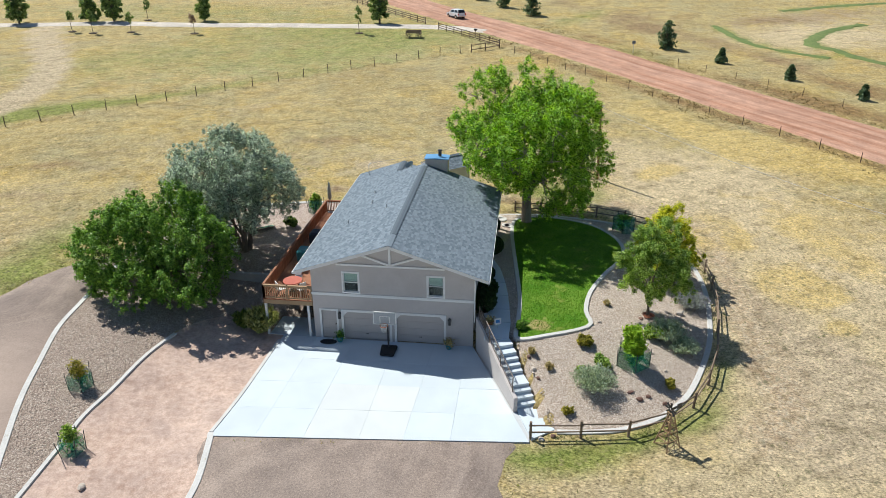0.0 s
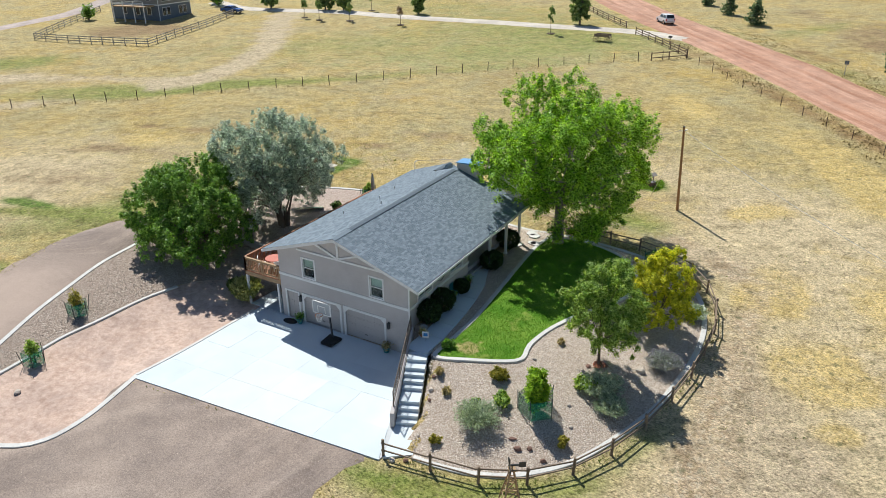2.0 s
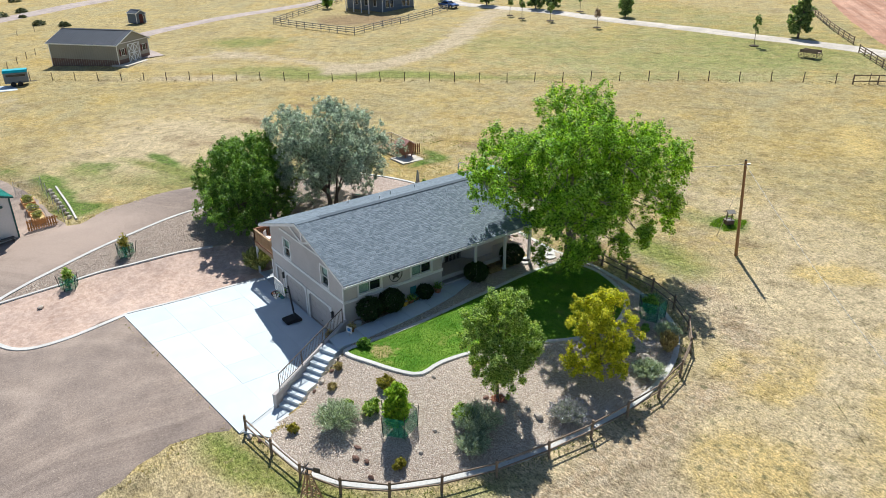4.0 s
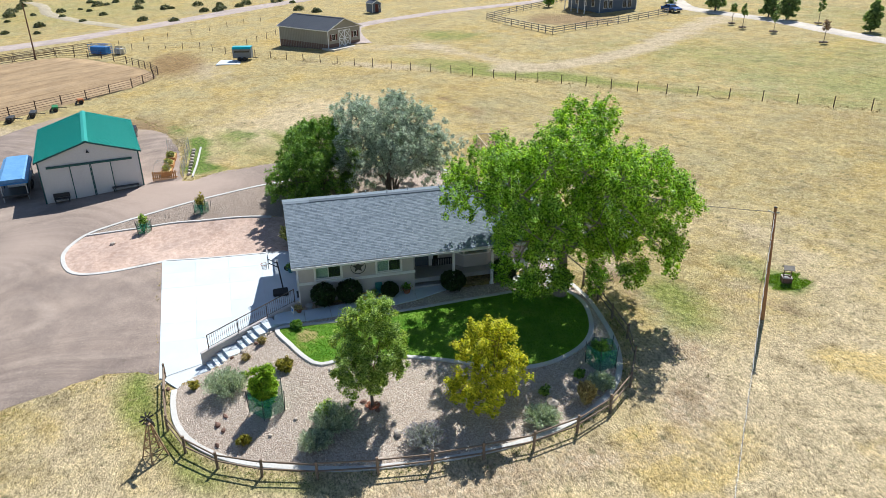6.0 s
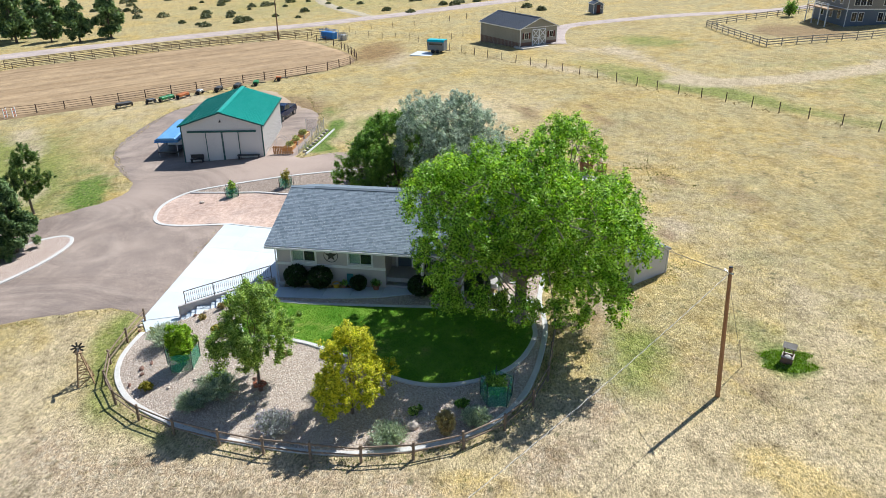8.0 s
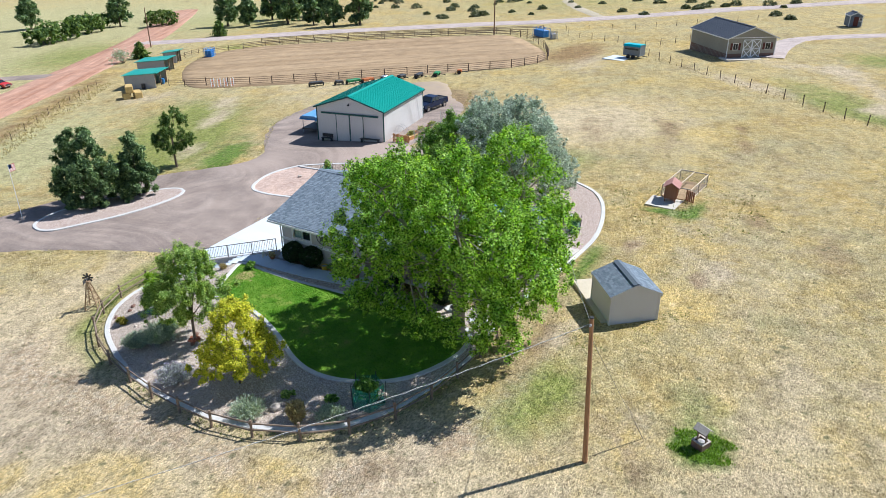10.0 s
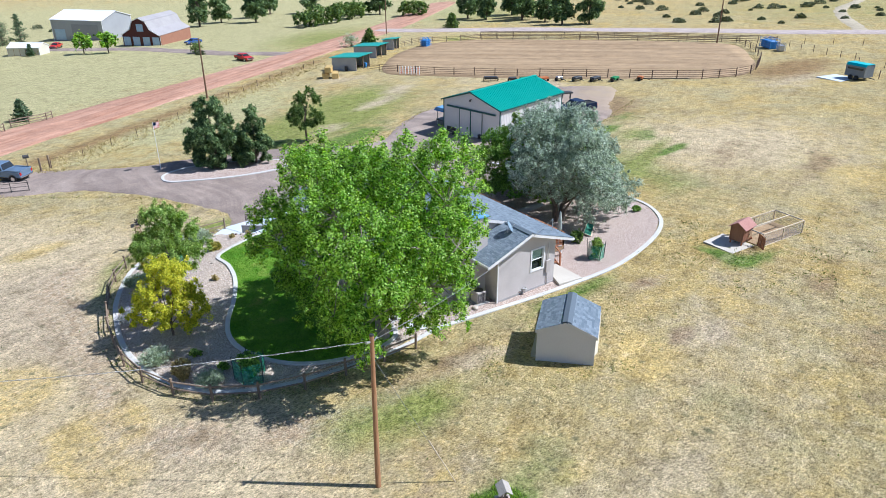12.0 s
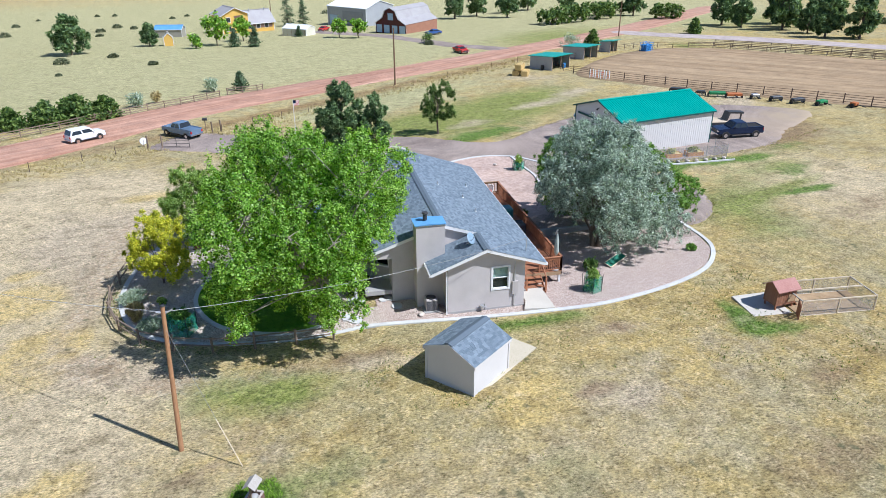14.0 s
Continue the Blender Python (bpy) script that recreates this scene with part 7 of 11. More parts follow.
for x, y, h, r in ((-97, 129, 6.2, 2.5), (-84.5, 132.3, 5.6, 2.1), (-80, 132.8, 6.0, 2.2), (-63, 135.8, 5.2, 1.6), (-28.8, 137.4, 6.6, 2.1)):
    k += 1
    ponderosa("drive_pine", x, y, h, r, 3600, "green pine along the gravel drive", k, "pines along the drive", 0.3, L_YOUNG, 0.2)
for x, y, h in ((-82.5, 123, 3.4), (-77.9, 122, 3.8), (-71.6, 123.7, 3.3), (-59.8, 124, 3.2), (-74.2, 135, 4.2), (-30.5, 127.5, 4.4)):
    k += 1
    dry = x == -59.8
    grown_tree("pine_sapling", (x, y, zat(x, y)), [(0, 0, h * 0.62, 0.62, 0.62, h * 0.16), (0.2, -0.15, h * 0.78, 0.5, 0.5, h * 0.14), (-0.15, 0.1, h * 0.92, 0.3, 0.3, h * 0.1)], 260 if dry else 420, 0.2, L_DRY if dry else L_YOUNG, "young pine turned dry and brown along the drive" if dry else "young pine in a mulch ring along the gravel drive", "pine tree", 0.05, 0.5, 9.0, (0.16, 0.3), k, 1, None, "young pines along the drive", 1.6, 3)
    bm = bmesh.new()
    for i in range(7):
        a = 6.283 * i / 7
        rock(bm, (0.5 * math.cos(a), 0.5 * math.sin(a), 0.05), 0.26, 0.22, 0.12, k + i)
    m = solo("mulch_ring", bm, BARK, "dark ring of mulch and stones round a sapling", "mulch", "mulch rings", kind="stuff")
    m.location = (x, y, zat(x, y))
for x, y, h, r in ((21.9, 121, 4.5, 1.8), (28.6, 112, 2.2, 0.9), (35.7, 102.7, 2.0, 0.8), (41.9, 93.8, 1.9, 0.7), (0.0, 149, 4.4, 2.2), (-6, 158, 5.0, 1.6), (-12, 168, 4, 1.5), (8.5, -35, 3.2, 1.4), (-1.5, -164, 11, 3.4), (-6.8, -168.7, 8.5, 2.7), (13, -106, 4.6, 2.0), (7.9, -104, 5.0, 2.1), (-4, -126, 3.0, 1.2)):
    k += 1
    conifer("spruce", (x, y, zat(x, y)), h, r, 1600, "small spruce in the roadside field", mat_leaf=L_SPRUCE, seed=k, bare=0.03, ragged=0.35, group="roadside spruces", leaf_size=0.24, category="spruce")
for x, y, h, r in ((37.5, -12.8, 2.9, 2.2), (33.6, -14.6, 3.3, 2.8), (29.8, -15.6, 3.7, 3.0), (26.6, -17.5, 3.1, 2.6), (31.5, -18.0, 3.0, 2.5), (-105.7, -83.3, 4, 2.4), (-72, -72, 3.4, 2.2), (26, -18.5, 2.6, 1.6)):
    k += 1
    conifer("juniper", (x, y, zat(x, y)), h, r, 1900, "rounded green juniper beside the road fence", mat_leaf=L_THICKET, seed=k, bare=0.02, ragged=0.25, group="roadside junipers", leaf_size=0.32, category="juniper")
for x, y, r, h, m in ((23.9, -25, 1.3, 2.4, L_SAGE), (21.2, -27.4, 1.0, 1.8, L_STRAW), (12.9, -35.6, 1.6, 2.3, L_SAGE), (-35.2, -91.7, 2.0, 2.4, L_THICKET), (-66, -70, 2.6, 2.8, L_SAGE)):
    k += 1
    shrub("bare_shrub", x, y, r, h, 900, 0.18, m, "thin pale shrub beyond the road", k, group="thin shrubs")
for x, y, h, r in ((18, -111.5, 8.5, 4.4), (11.5, -120, 7.0, 2.6), (23, -107, 3.6, 1.4), (-15.1, -117.8, 5.6, 2.4), (-20, -113.2, 5.6, 2.4)):
    k += 1
    tree("yard_tree", (x, y, zat(x, y)), [(0, 0, h * 0.55, r * 0.75, r * 0.75, h * 0.35), (r * 0.4, 0, h * 0.6, r * 0.5, r * 0.5, h * 0.3), (-r * 0.4, r * 0.2, h * 0.5, r * 0.5, r * 0.5, h * 0.3), (0, -r * 0.3, h * 0.75, r * 0.4, r * 0.4, h * 0.22)], 2600, 0.5, L_COTTON, "bright green yard tree by the far houses", "tree", 0.16, 0.25, 4.0, 0.5, k, group="far yard trees", twigs=False)
for x, y, h, r in ((-90, -131, 5.5, 8), (-103, -139, 5.5, 7), (-82, -127, 4.5, 6), (-122, -128, 5, 7), (-112, -150, 5, 8)):
    k += 1
    tree("oak_thicket", (x, y, zat(x, y)), [(r * 0.5 * math.cos(a), r * 0.35 * math.sin(a), h * 0.5, r * 0.42, r * 0.35, h * 0.45) for a in np.arange(0, 6.2, 1.05)], 3400, 0.6, L_THICKET, "dark green scrub oak thicket", "thicket", 0.12, 0.2, 2.5, 0.6, k, stems=3, group="oak thickets", twigs=False)


def scrub():
    """Low bushes strewn over the far slopes, as one mass."""
    g = np.random.RandomState(5)
    vs, qs, n0 = [], [], 0
    for i in range(190):
        if i < 150:
            x, y = g.uniform(-290, -146), g.uniform(-110, 60)
        else:
            x, y = g.uniform(-60, 110), g.uniform(-260, -60)
        if i >= 150 and (-50 < x < 30 and -175 < y < -90):
            continue
        r = g.uniform(0.6, 2.1)
        n = 260
        d = g.normal(size=(n, 3))
        d /= np.linalg.norm(d, axis=1)[:, None]
        d[:, 2] = np.abs(d[:, 2]) * 0.75
        c = np.array([x, y, zat(x, y) + far_rise(x, y)]) + d * r * g.uniform(0.6, 1.05, (n, 1))
        v, q = leaf_quads(c, 0.42, g)
        vs.append(v)
        qs.append(q + n0)
        n0 += len(v)
    return tagged(new("hill_scrub", fast_mesh("hill_scrub", np.concatenate(vs), np.concatenate(qs), L_SCRUB)), "low dark bushes scattered over the far slopes", "scrub", kind="stuff")


scrub()


# ---- fences ----
def along(pts, gap):
    """Places at even gaps on a line of corners, corners kept."""
    out = []
    for (a, b), (c, d) in zip(pts, pts[1:]):
        n = max(1, round(math.hypot(c - a, d - b) / gap))
        out += [(a + (c - a) * i / n, b + (d - b) * i / n) for i in range(n)]
    return out + [pts[-1]]


def fence(name, pts, gap, post_h, heights, mat_post, mat_rail, label, post_r=0.06, rail=(0.05, 0.1), square=False, wobble=0.0, group="", lean=0.0, round_rail=False, over=0.0):
    g = random.Random(len(name) + len(pts))
    pl = along(pts, gap)
    f = thing(name, (pl[0][0], pl[0][1], zat(*pl[0])), label, "fence", group)
    if square:
        me = finish(box(bmesh.new(), -post_r, post_r, -post_r, post_r, -0.3, post_h, bev=0.01), "post", mat_post)
    else:
        me = finish(rod(bmesh.new(), (0, 0, -0.3), (0, 0, post_h), post_r, post_r * 0.92, 7), "post", mat_post)
    for x, y in pl:
        ob = new("post", me)
        ob.parent = f
        ob.location = Vector((x, y, zat(x, y))) - f.location
        ob.rotation_euler = (radians(g.uniform(-lean, lean)), radians(g.uniform(-lean, lean)), g.uniform(0, 3))
        ob.scale = (1, 1, g.uniform(0.94, 1.04))
    for (a, b), (c, d) in zip(pl, pl[1:]):
        e = Vector((c - a, d - b, 0)).normalized() * over
        za, zb = zat(a, b), zat(c, d)
        for h in heights:
            h1, h2 = h + g.uniform(-wobble, wobble), h + g.uniform(-wobble, wobble)
            p, q = Vector((a, b, za + h1)) - e, Vector((c, d, zb + h2)) + e
            bm = rod(bmesh.new(), p, q, rail[0], rail[0] * 0.9, 6) if round_rail else bar(bmesh.new(), p, q, *rail)
            part("wire" if rail[0] < 0.015 else "rail", bm, mat_rail, f)
    return f


FENCE_LINE = [(0.95, 28.75), (3.5, 29.0), (5.9, 29.35), (7.95, 30.35), (9.6, 31.95), (10.8, 34.0), (11.75, 36.5), (12.4, 39.25), (12.85, 41.7), (13.05, 44.15), (13.1, 46.6), (12.7, 49.0), (11.75, 51.25), (10.3, 53.1), (8.3, 54.4), (6.1, 55.1), (3.8, 55.3), (1.5, 55.45), (-0.6, 55.4)]
fence("split_rail_fence", FENCE_LINE, 9.0, 1.05, (0.42, 0.85), OLDWOOD, OLDWOOD, "weathered two-rail split-rail fence curving round the rock bed", 0.075, (0.045, 0.1), False, 0.05, "", 2.0, True, 0.1)
fence("wire_fence", [(-5.1, 118.9), (-25.8, 101.6), (-45.2, 83.4), (-63.8, 66.5), (-86.2, 46.1), (-104, 30)], 3.75, 1.3, (0.45, 0.8, 1.15), RUSTPOST, RUSTPOST, "wire field fence on dark steel posts", 0.055, (0.007, 0.007), wobble=0.03, lean=3)
fence("corner_rail_fence", [(-5.1, 119.3), (-10.5, 125.6), (-16.8, 132.4)], 2.6, 1.25, (0.35, 0.72, 1.08), OLDWOOD, OLDWOOD, "weathered three-rail fence by the road corner", 0.09, (0.05, 0.12), False, 0.02)
fence("corner_gate_fence", [(-9.3, 114.8), (-5.1, 118.9)], 2.7, 1.25, (0.4, 1.1), OLDWOOD, OLDWOOD, "weathered rail panel at the field corner", 0.09, (0.05, 0.12))
fence("verge_rail_fence", [(-20, 137.5), (-29, 148), (-40, 162.5), (-55, 185)], 2.8, 1.2, (0.35, 0.72, 1.08), OLDWOOD, OLDWOOD, "weathered three-rail fence along the road", 0.09, (0.05, 0.12))
fence("roadside_fence", [(-5.0, 118.5), (5.2, 104.8), (18.5, 89.2), (30.2, 74.4), (46, 53), (58, 36)], 4.5, 1.1, (0.5, 0.9), RUSTPOST, RUSTPOST, "thin wire fence along the dirt road verge", 0.04, (0.006, 0.006), lean=3)
fence("far_roadside_fence", [(22, 110), (35, 95), (48, 77), (62, 58)], 5.5, 1.0, (0.5, 0.9), RUSTPOST, RUSTPOST, "thin wire fence beyond the dirt road", 0.035, (0.006, 0.006), lean=4)
fence("pasture_rail_fence", [(-98.6, 119), (-93.5, 103), (-90.1, 90.1), (-102, 87.5), (-114.6, 84.9), (-122, 96), (-131, 111)], 2.7, 1.35, (0.4, 0.8, 1.2), GREYWOOD, GREYWOOD, "grey three-rail fence round the neighbour's yard", 0.09, (0.05, 0.13))
fence("arena_fence", [(-50.8, -31.8), (-55.3, -20.5), (-61.5, -11.0), (-70.9, 1.5), (-76.5, 10.5), (-81.5, 16.3), (-86.5, 19.0), (-90, 19.3), (-94, 17.8), (-99, 15.2), (-104, 12.4), (-111, 7.0), (-117, 1.0), (-120, -3)], 3.6, 1.45, (0.35, 0.68, 1.0, 1.32), RUSTPOST, RUSTPOST, "brown pipe-rail fence round the riding arena", 0.08, (0.032, 0.032), round_rail=True)
fence("arena_back_fence", [(-120, -3), (-115, -13.5), (-103.5, -37.5), (-92.5, -53.3), (-88, -56)], 4.2, 1.4, (0.35, 0.7, 1.05, 1.35), OLDWOOD, OLDWOOD, "weathered board fence behind the arena", 0.08, (0.04, 0.1))
fence("lane_fence", [(-125, 3), (-118.5, -14), (-107, -40), (-95.5, -57.5)], 4.0, 1.5, (0.4, 0.8, 1.2, 1.45), OLDWOOD, OLDWOOD, "weathered board fence along the side road", 0.08, (0.04, 0.1))
fence("lane_wire_fence", [(-125, 3), (-133, 22), (-150, 45)], 5, 1.2, (0.5, 1.0), RUSTPOST, RUSTPOST, "wire fence running on along the side road", 0.05, (0.007, 0.007))
fence("corral_fence", [(-50.8, -31.8), (-49.5, -38.5), (-56, -47), (-66.5, -57.5), (-80, -62), (-88, -56)], 3.0, 1.35, (0.4, 0.75, 1.1), OLDWOOD, RUSTPOST, "rusty corral rail fence by the sheds", 0.07, (0.03, 0.03), round_rail=True)
fence("north_paddock_fence", [(-121, 8), (-112, 25), (-104, 30), (-120, 40)], 4.0, 1.3, (0.4, 0.8, 1.2), RUSTPOST, RUSTPOST, "wire fence beyond the trailer pad", 0.05, (0.01, 0.01))
fence("south_verge_fence", [(40.5, -2), (34.8, -7.4), (25.6, -16.9), (17, -23.7), (11.5, -28.4)], 2.8, 1.2, (0.4, 0.75, 1.08), OLDWOOD, OLDWOOD, "weathered three-rail fence along the red road", 0.08, (0.045, 0.11))
fence("south_corner_fence", [(10.5, -30.8), (5.7, -32.4), (4.8, -33.4)], 2.2, 1.25, (0.35, 0.72, 1.1), OLDWOOD, OLDWOOD, "weathered rail fence end across the road", 0.08, (0.045, 0.11))
fence("near_verge_fence", [(9.5, -2.6), (-2, -12), (-16.5, -25), (-28, -35.5), (-46, -50)], 4.5, 1.05, (0.5, 0.9), RUSTPOST, RUSTPOST, "thin wire fence in the tall road verge", 0.04, (0.006, 0.006), lean=3)
fence("near_verge_fence_east", [(17.5, 4.3), (24, 7.5), (33, 14), (46, 22)], 4.5, 1.05, (0.5, 0.9), RUSTPOST, RUSTPOST, "thin wire fence in the road verge past the gate", 0.04, (0.006, 0.006), lean=3)


# ---- buildings round about ----
def place_on(ob, x, y, turn=0.0, dz=0.0):
    ob.location = (x, y, zat(x, y) + dz)
    ob.rotation_euler = (0, 0, radians(turn))
    return ob


def ribs(bm, a0, a1, gap, material, parent):
    """Standing seams at even gaps along x, each a part; bm: one of them at x = 0."""
    me = finish(bm, "rib", material)
    u = a0 + gap
    while u < a1 - gap * 0.5:
        ob = new("rib", me)
        ob.parent = parent
        ob.location = (u, 0, 0)
        u += gap


def gable_shed(name, label, category, w, l, eave, peak, mat_wall, mat_roof, mat_trim, over=0.3, rib=0.0, low=-0.6, wain=None, group=""):
    """A gabled building, local: the gable front spans w across y at x = 0, the body runs l back along -x."""
    t = thing(name, (0, 0, 0), label, category, group)
    bm = B(-0.12, 0, -w / 2, w / 2, low, eave)
    prism(bm, [(-w / 2, eave), (w / 2, eave), (0, peak)], "x", -0.12, 0)
    front = part("front_wall", bm, mat_wall, t, placed=False)
    bm = B(-l, -l + 0.12, -w / 2, w / 2, low, eave)
    prism(bm, [(-w / 2, eave), (w / 2, eave), (0, peak)], "x", -l, -l + 0.12)
    part("back_wall", bm, mat_wall, t, placed=False)
    for s in (-1, 1):
        bm = B(-l + 0.12, -0.12, *sorted((s * w / 2, s * (w / 2 - 0.12))), low, eave)
        wall = part("side_wall", bm, mat_wall, t, placed=False)
        if rib:
            ribs(B(-0.03, 0.03, *sorted((s * w / 2, s * (w / 2 + 0.025))), low, eave - 0.02), -l, 0, rib, mat_wall, wall)
        k = (peak - eave) / (w / 2)
        ye = w / 2 + over
        bm = prism(bmesh.new(), [(0, peak + 0.05), (s * ye, eave - over * k + 0.05), (s * ye, eave - over * k - 0.03), (0, peak - 0.03)], "x", -l - over, over)
        roof = part("roof", bm, mat_roof, t, placed=False)
        if rib:
            ribs(bar(bmesh.new(), (0, 0, peak + 0.065), (0, s * ye, eave - over * k + 0.065), 0.06, 0.035, Vector((0, s * k, 1)).normalized()), -l - over, over, rib, mat_roof, roof)
        part("eave_trim", B(-l - over, over, *sorted((s * ye, s * (ye + 0.03))), eave - over * k - 0.1, eave - over * k + 0.06), mat_trim, t, placed=False)
        for x in (over, -l - over - 0.03):
            bm = bar(bmesh.new(), (x + 0.015, 0, peak - 0.02), (x + 0.015, s * ye, eave - over * k - 0.02), 0.03, 0.15)
            part("rake_trim", bm, mat_trim, t, placed=False)
        for x in (0.0, -l):
            part("corner_trim", B(x - 0.06, x + 0.04, *sorted((s * (w / 2 - 0.08), s * (w / 2 + 0.04))), low, eave), mat_trim, t, placed=False)
        if wain:
            part("wainscot", B(-l, 0, *sorted((s * w / 2, s * (w / 2 + 0.02))), low, 0.75), wain, t, placed=False)
    if wain:
        part("wainscot", B(0, 0.02, -w / 2, w / 2, low, 0.75), wain, t, placed=False)
    bm = bmesh.new()
    for s in (-1, 1):
        bar(bm, (-l - over, s * 0.12, peak + 0.07), (over, s * 0.12, peak + 0.07), 0.28, 0.03, (0, s * 0.3, 1))
    part("ridge_cap", bm, mat_roof, t, placed=False)
    return t


def face_window(t, x, y0, y1, z0, z1, mat_frame=None, shutters=None):
    bm = B(x, x + 0.05, y0 - 0.08, y1 + 0.08, z0 - 0.08, z1 + 0.08)
    w = part("window", bm, mat_frame or TRIM, t, placed=False)
    for a, b in ((y0, (y0 + y1) / 2 - 0.02), ((y0 + y1) / 2 + 0.02, y1)):
        part("pane", B(x + 0.05, x + 0.06, a, b, z0, z1), DARKGLASS, w, placed=False)
    if shutters:
        for a, b in ((y0 - 0.5, y0 - 0.12), (y1 + 0.12, y1 + 0.5)):
            part("shutter", B(x, x + 0.05, a, b, z0 - 0.05, z1 + 0.05), shutters, w, placed=False)
    return w


DARKGLASS = surf("dark_window_glass", (0.02, 0.025, 0.03), (0.03, 0.035, 0.04), 2, 1, 0.06, 0.0, spec=0.6)
BLUEGLASS = surf("pale_blue_door_panel", (0.35, 0.48, 0.62), (0.45, 0.58, 0.7), 2, 1, 0.4, 0.0)


def teal_barn():
    t = gable_shed("pole_barn", "off-white steel pole barn with teal roof and sliding doors", "barn", 8.7, 12.3, 3.9, 5.3, BARNWALL, TEAL, TEALTRIM, 0.25, 0.3, -0.9)
    d = part("sliding_door", B(0.02, 0.09, -1.75, 0.0, -0.35, 3.1), BARNWALL, t, placed=False)
    d2 = part("sliding_door", B(0.02, 0.09, 0.0, 1.75, -0.35, 3.1), BARNWALL, t, placed=False)
    for y in (-1.75, -0.05, 0.05, 1.75):
        part("door_edge", B(0.09, 0.11, y - 0.04, y + 0.04, -0.35, 3.1), TEALTRIM, d if y < 0 else d2, placed=False)
    part("door_track", B(0.01, 0.16, -3.7, 3.7, 3.1, 3.28), TEALTRIM, t, "dark teal sliding door track", placed=False)
    bm = rod(bmesh.new(), (0.0, 0, 4.45), (0.22, 0, 4.4), 0.05)
    rod(bm, (0.22, 0, 4.42), (0.24, 0, 4.25), 0.06, 0.16, 10)
    part("barn_lamp", bm, BLACKMET, t, "dark gooseneck barn lamp", placed=False)
    place_on(t, -32.55, 19.4, 11.5)
    t.location.z = -0.25


teal_barn()


def bench(x, y, turn, long, back, label):
    t = thing("bench", (0, 0, 0), label, "bench")
    part("seat", B(-0.22, 0.22, -long / 2, long / 2, 0.42, 0.47), BLACKMET, t, placed=False)
    for s in (-1, 1):
        part("leg", B(-0.2, 0.2, s * (long / 2 - 0.12) - 0.04, s * (long / 2 - 0.12) + 0.04, 0, 0.42), BLACKMET, t, placed=False)
    if back:
        part("backrest", B(-0.26, -0.2, -long / 2, long / 2, 0.5, 0.9), BLACKMET, t, placed=False)
    place_on(t, x, y, turn)


bench(-31.55, 16.6, 11.5, 1.4, True, "dark wooden bench against the barn front")
bench(-32.7, 22.1, 11.5, 2.4, False, "long low bench against the barn front")


ORANGEWOOD = surf("orange_stained_pine", (0.42, 0.19, 0.06), (0.6, 0.3, 0.11), 14, 1.0, 0.7, 0.3, 0.005, stretch=(1, 1, 0.2), vary=0.3)
STRAWMULCH = surf("straw_mulch", (0.5, 0.36, 0.14), (0.72, 0.56, 0.26), 30, 2.0, 0.95, 0.6, 0.02)


def garden():
    t = thing("garden_fence", (-39, 26.6, zat(-39, 26.6)), "wire garden fence with a wooden gate beside the barn", "garden fence")
    for x in (-34.2, -36.6, -39, -41.4, -43.8):
        for y in ((27.3,) if x > -43 else (25.0, 27.3)):
            z = zat(x, y)
            part("post", rod(bmesh.new(), (x, y, z - 0.2), (x, y, z + 1.5), 0.03), STEEL, t)
    z = zat(-39, 27)
    part("netting", B(-43.8, -34.2, 27.295, 27.305, z, z + 1.4), WIRENET, t, "open grey wire netting")
    part("netting", B(-43.81, -43.8, 25.0, 27.3, z, z + 1.4), WIRENET, t)
    z = zat(-34, 25.5)
    for k in range(12):
        y = 24.75 + k * 0.19
        part("picket", B(-34.1, -34.06, y - 0.3, y - 0.17, z, z + 0.95), ORANGEWOOD, t)
    for h in (0.25, 0.75):
        part("rail", B(-34.06, -34.02, 24.4, 26.8, z + h, z + h + 0.08), ORANGEWOOD, t)
    bm = bmesh.new()
    for k in range(12):
        a, b = math.pi * k / 12, math.pi * (k + 1) / 12
        for x in (-34.3, -34.9):
            rod(bm, (x, 25.3 + 0.75 * math.cos(a), z + 1.0 + 0.9 * math.sin(a)), (x, 25.3 + 0.75 * math.cos(b), z + 1.0 + 0.9 * math.sin(b)), 0.015, n=5)
    for y in (24.55, 26.05):
        for x in (-34.3, -34.9):
            rod(bm, (x, y, z - 0.1), (x, y, z + 1.0), 0.015, n=5)
    part("arch", bm, STEEL, t, "wire garden arch")
    for x, y in ((-36.0, 25.6), (-38.5, 25.6), (-41.0, 25.6)):
        zz = zat(x, y)
        p = thing("planter_box", (x, y, zz), "raised wooden vegetable planter box", "planter", "garden planters")
        for a, b, c, d in ((-0.9, 0.9, -0.5, -0.45), (-0.9, 0.9, 0.45, 0.5), (-0.9, -0.85, -0.45, 0.45), (0.85, 0.9, -0.45, 0.45)):
            part("board", B(a, b, c, d, 0, 0.45), ORANGEWOOD, p, placed=False)
        part("soil", B(-0.85, 0.85, -0.45, 0.45, 0, 0.4), STRAWMULCH, p, "straw mulch", placed=False)
        shrub("vegetable_plant", x, y, 0.6, 0.4, 420, 0.13, L_GRASSY, "leafy vegetables in a planter box", int(-x * 10), "vegetables", "vegetables", sink=-0.4)
    curb("garden_curb", [(-34.0, 28.2), (-38, 28.4), (-44, 28.5)], "pale timber edging beside the garden", 0.18, 0.14, 1.0)
    for k in range(9):
        x = -34.8 - k * 1.05
        bm = rock(bmesh.new(), (0, 0, 0), 0.25, 0.2, 0.18, k)
        ob = solo("garden_stone", bm, PLUM, "grey round stone along the garden edge", "stone", "garden stones")
        ob.location = (x, 27.8, zat(x, 27.8) + 0.1)


garden()


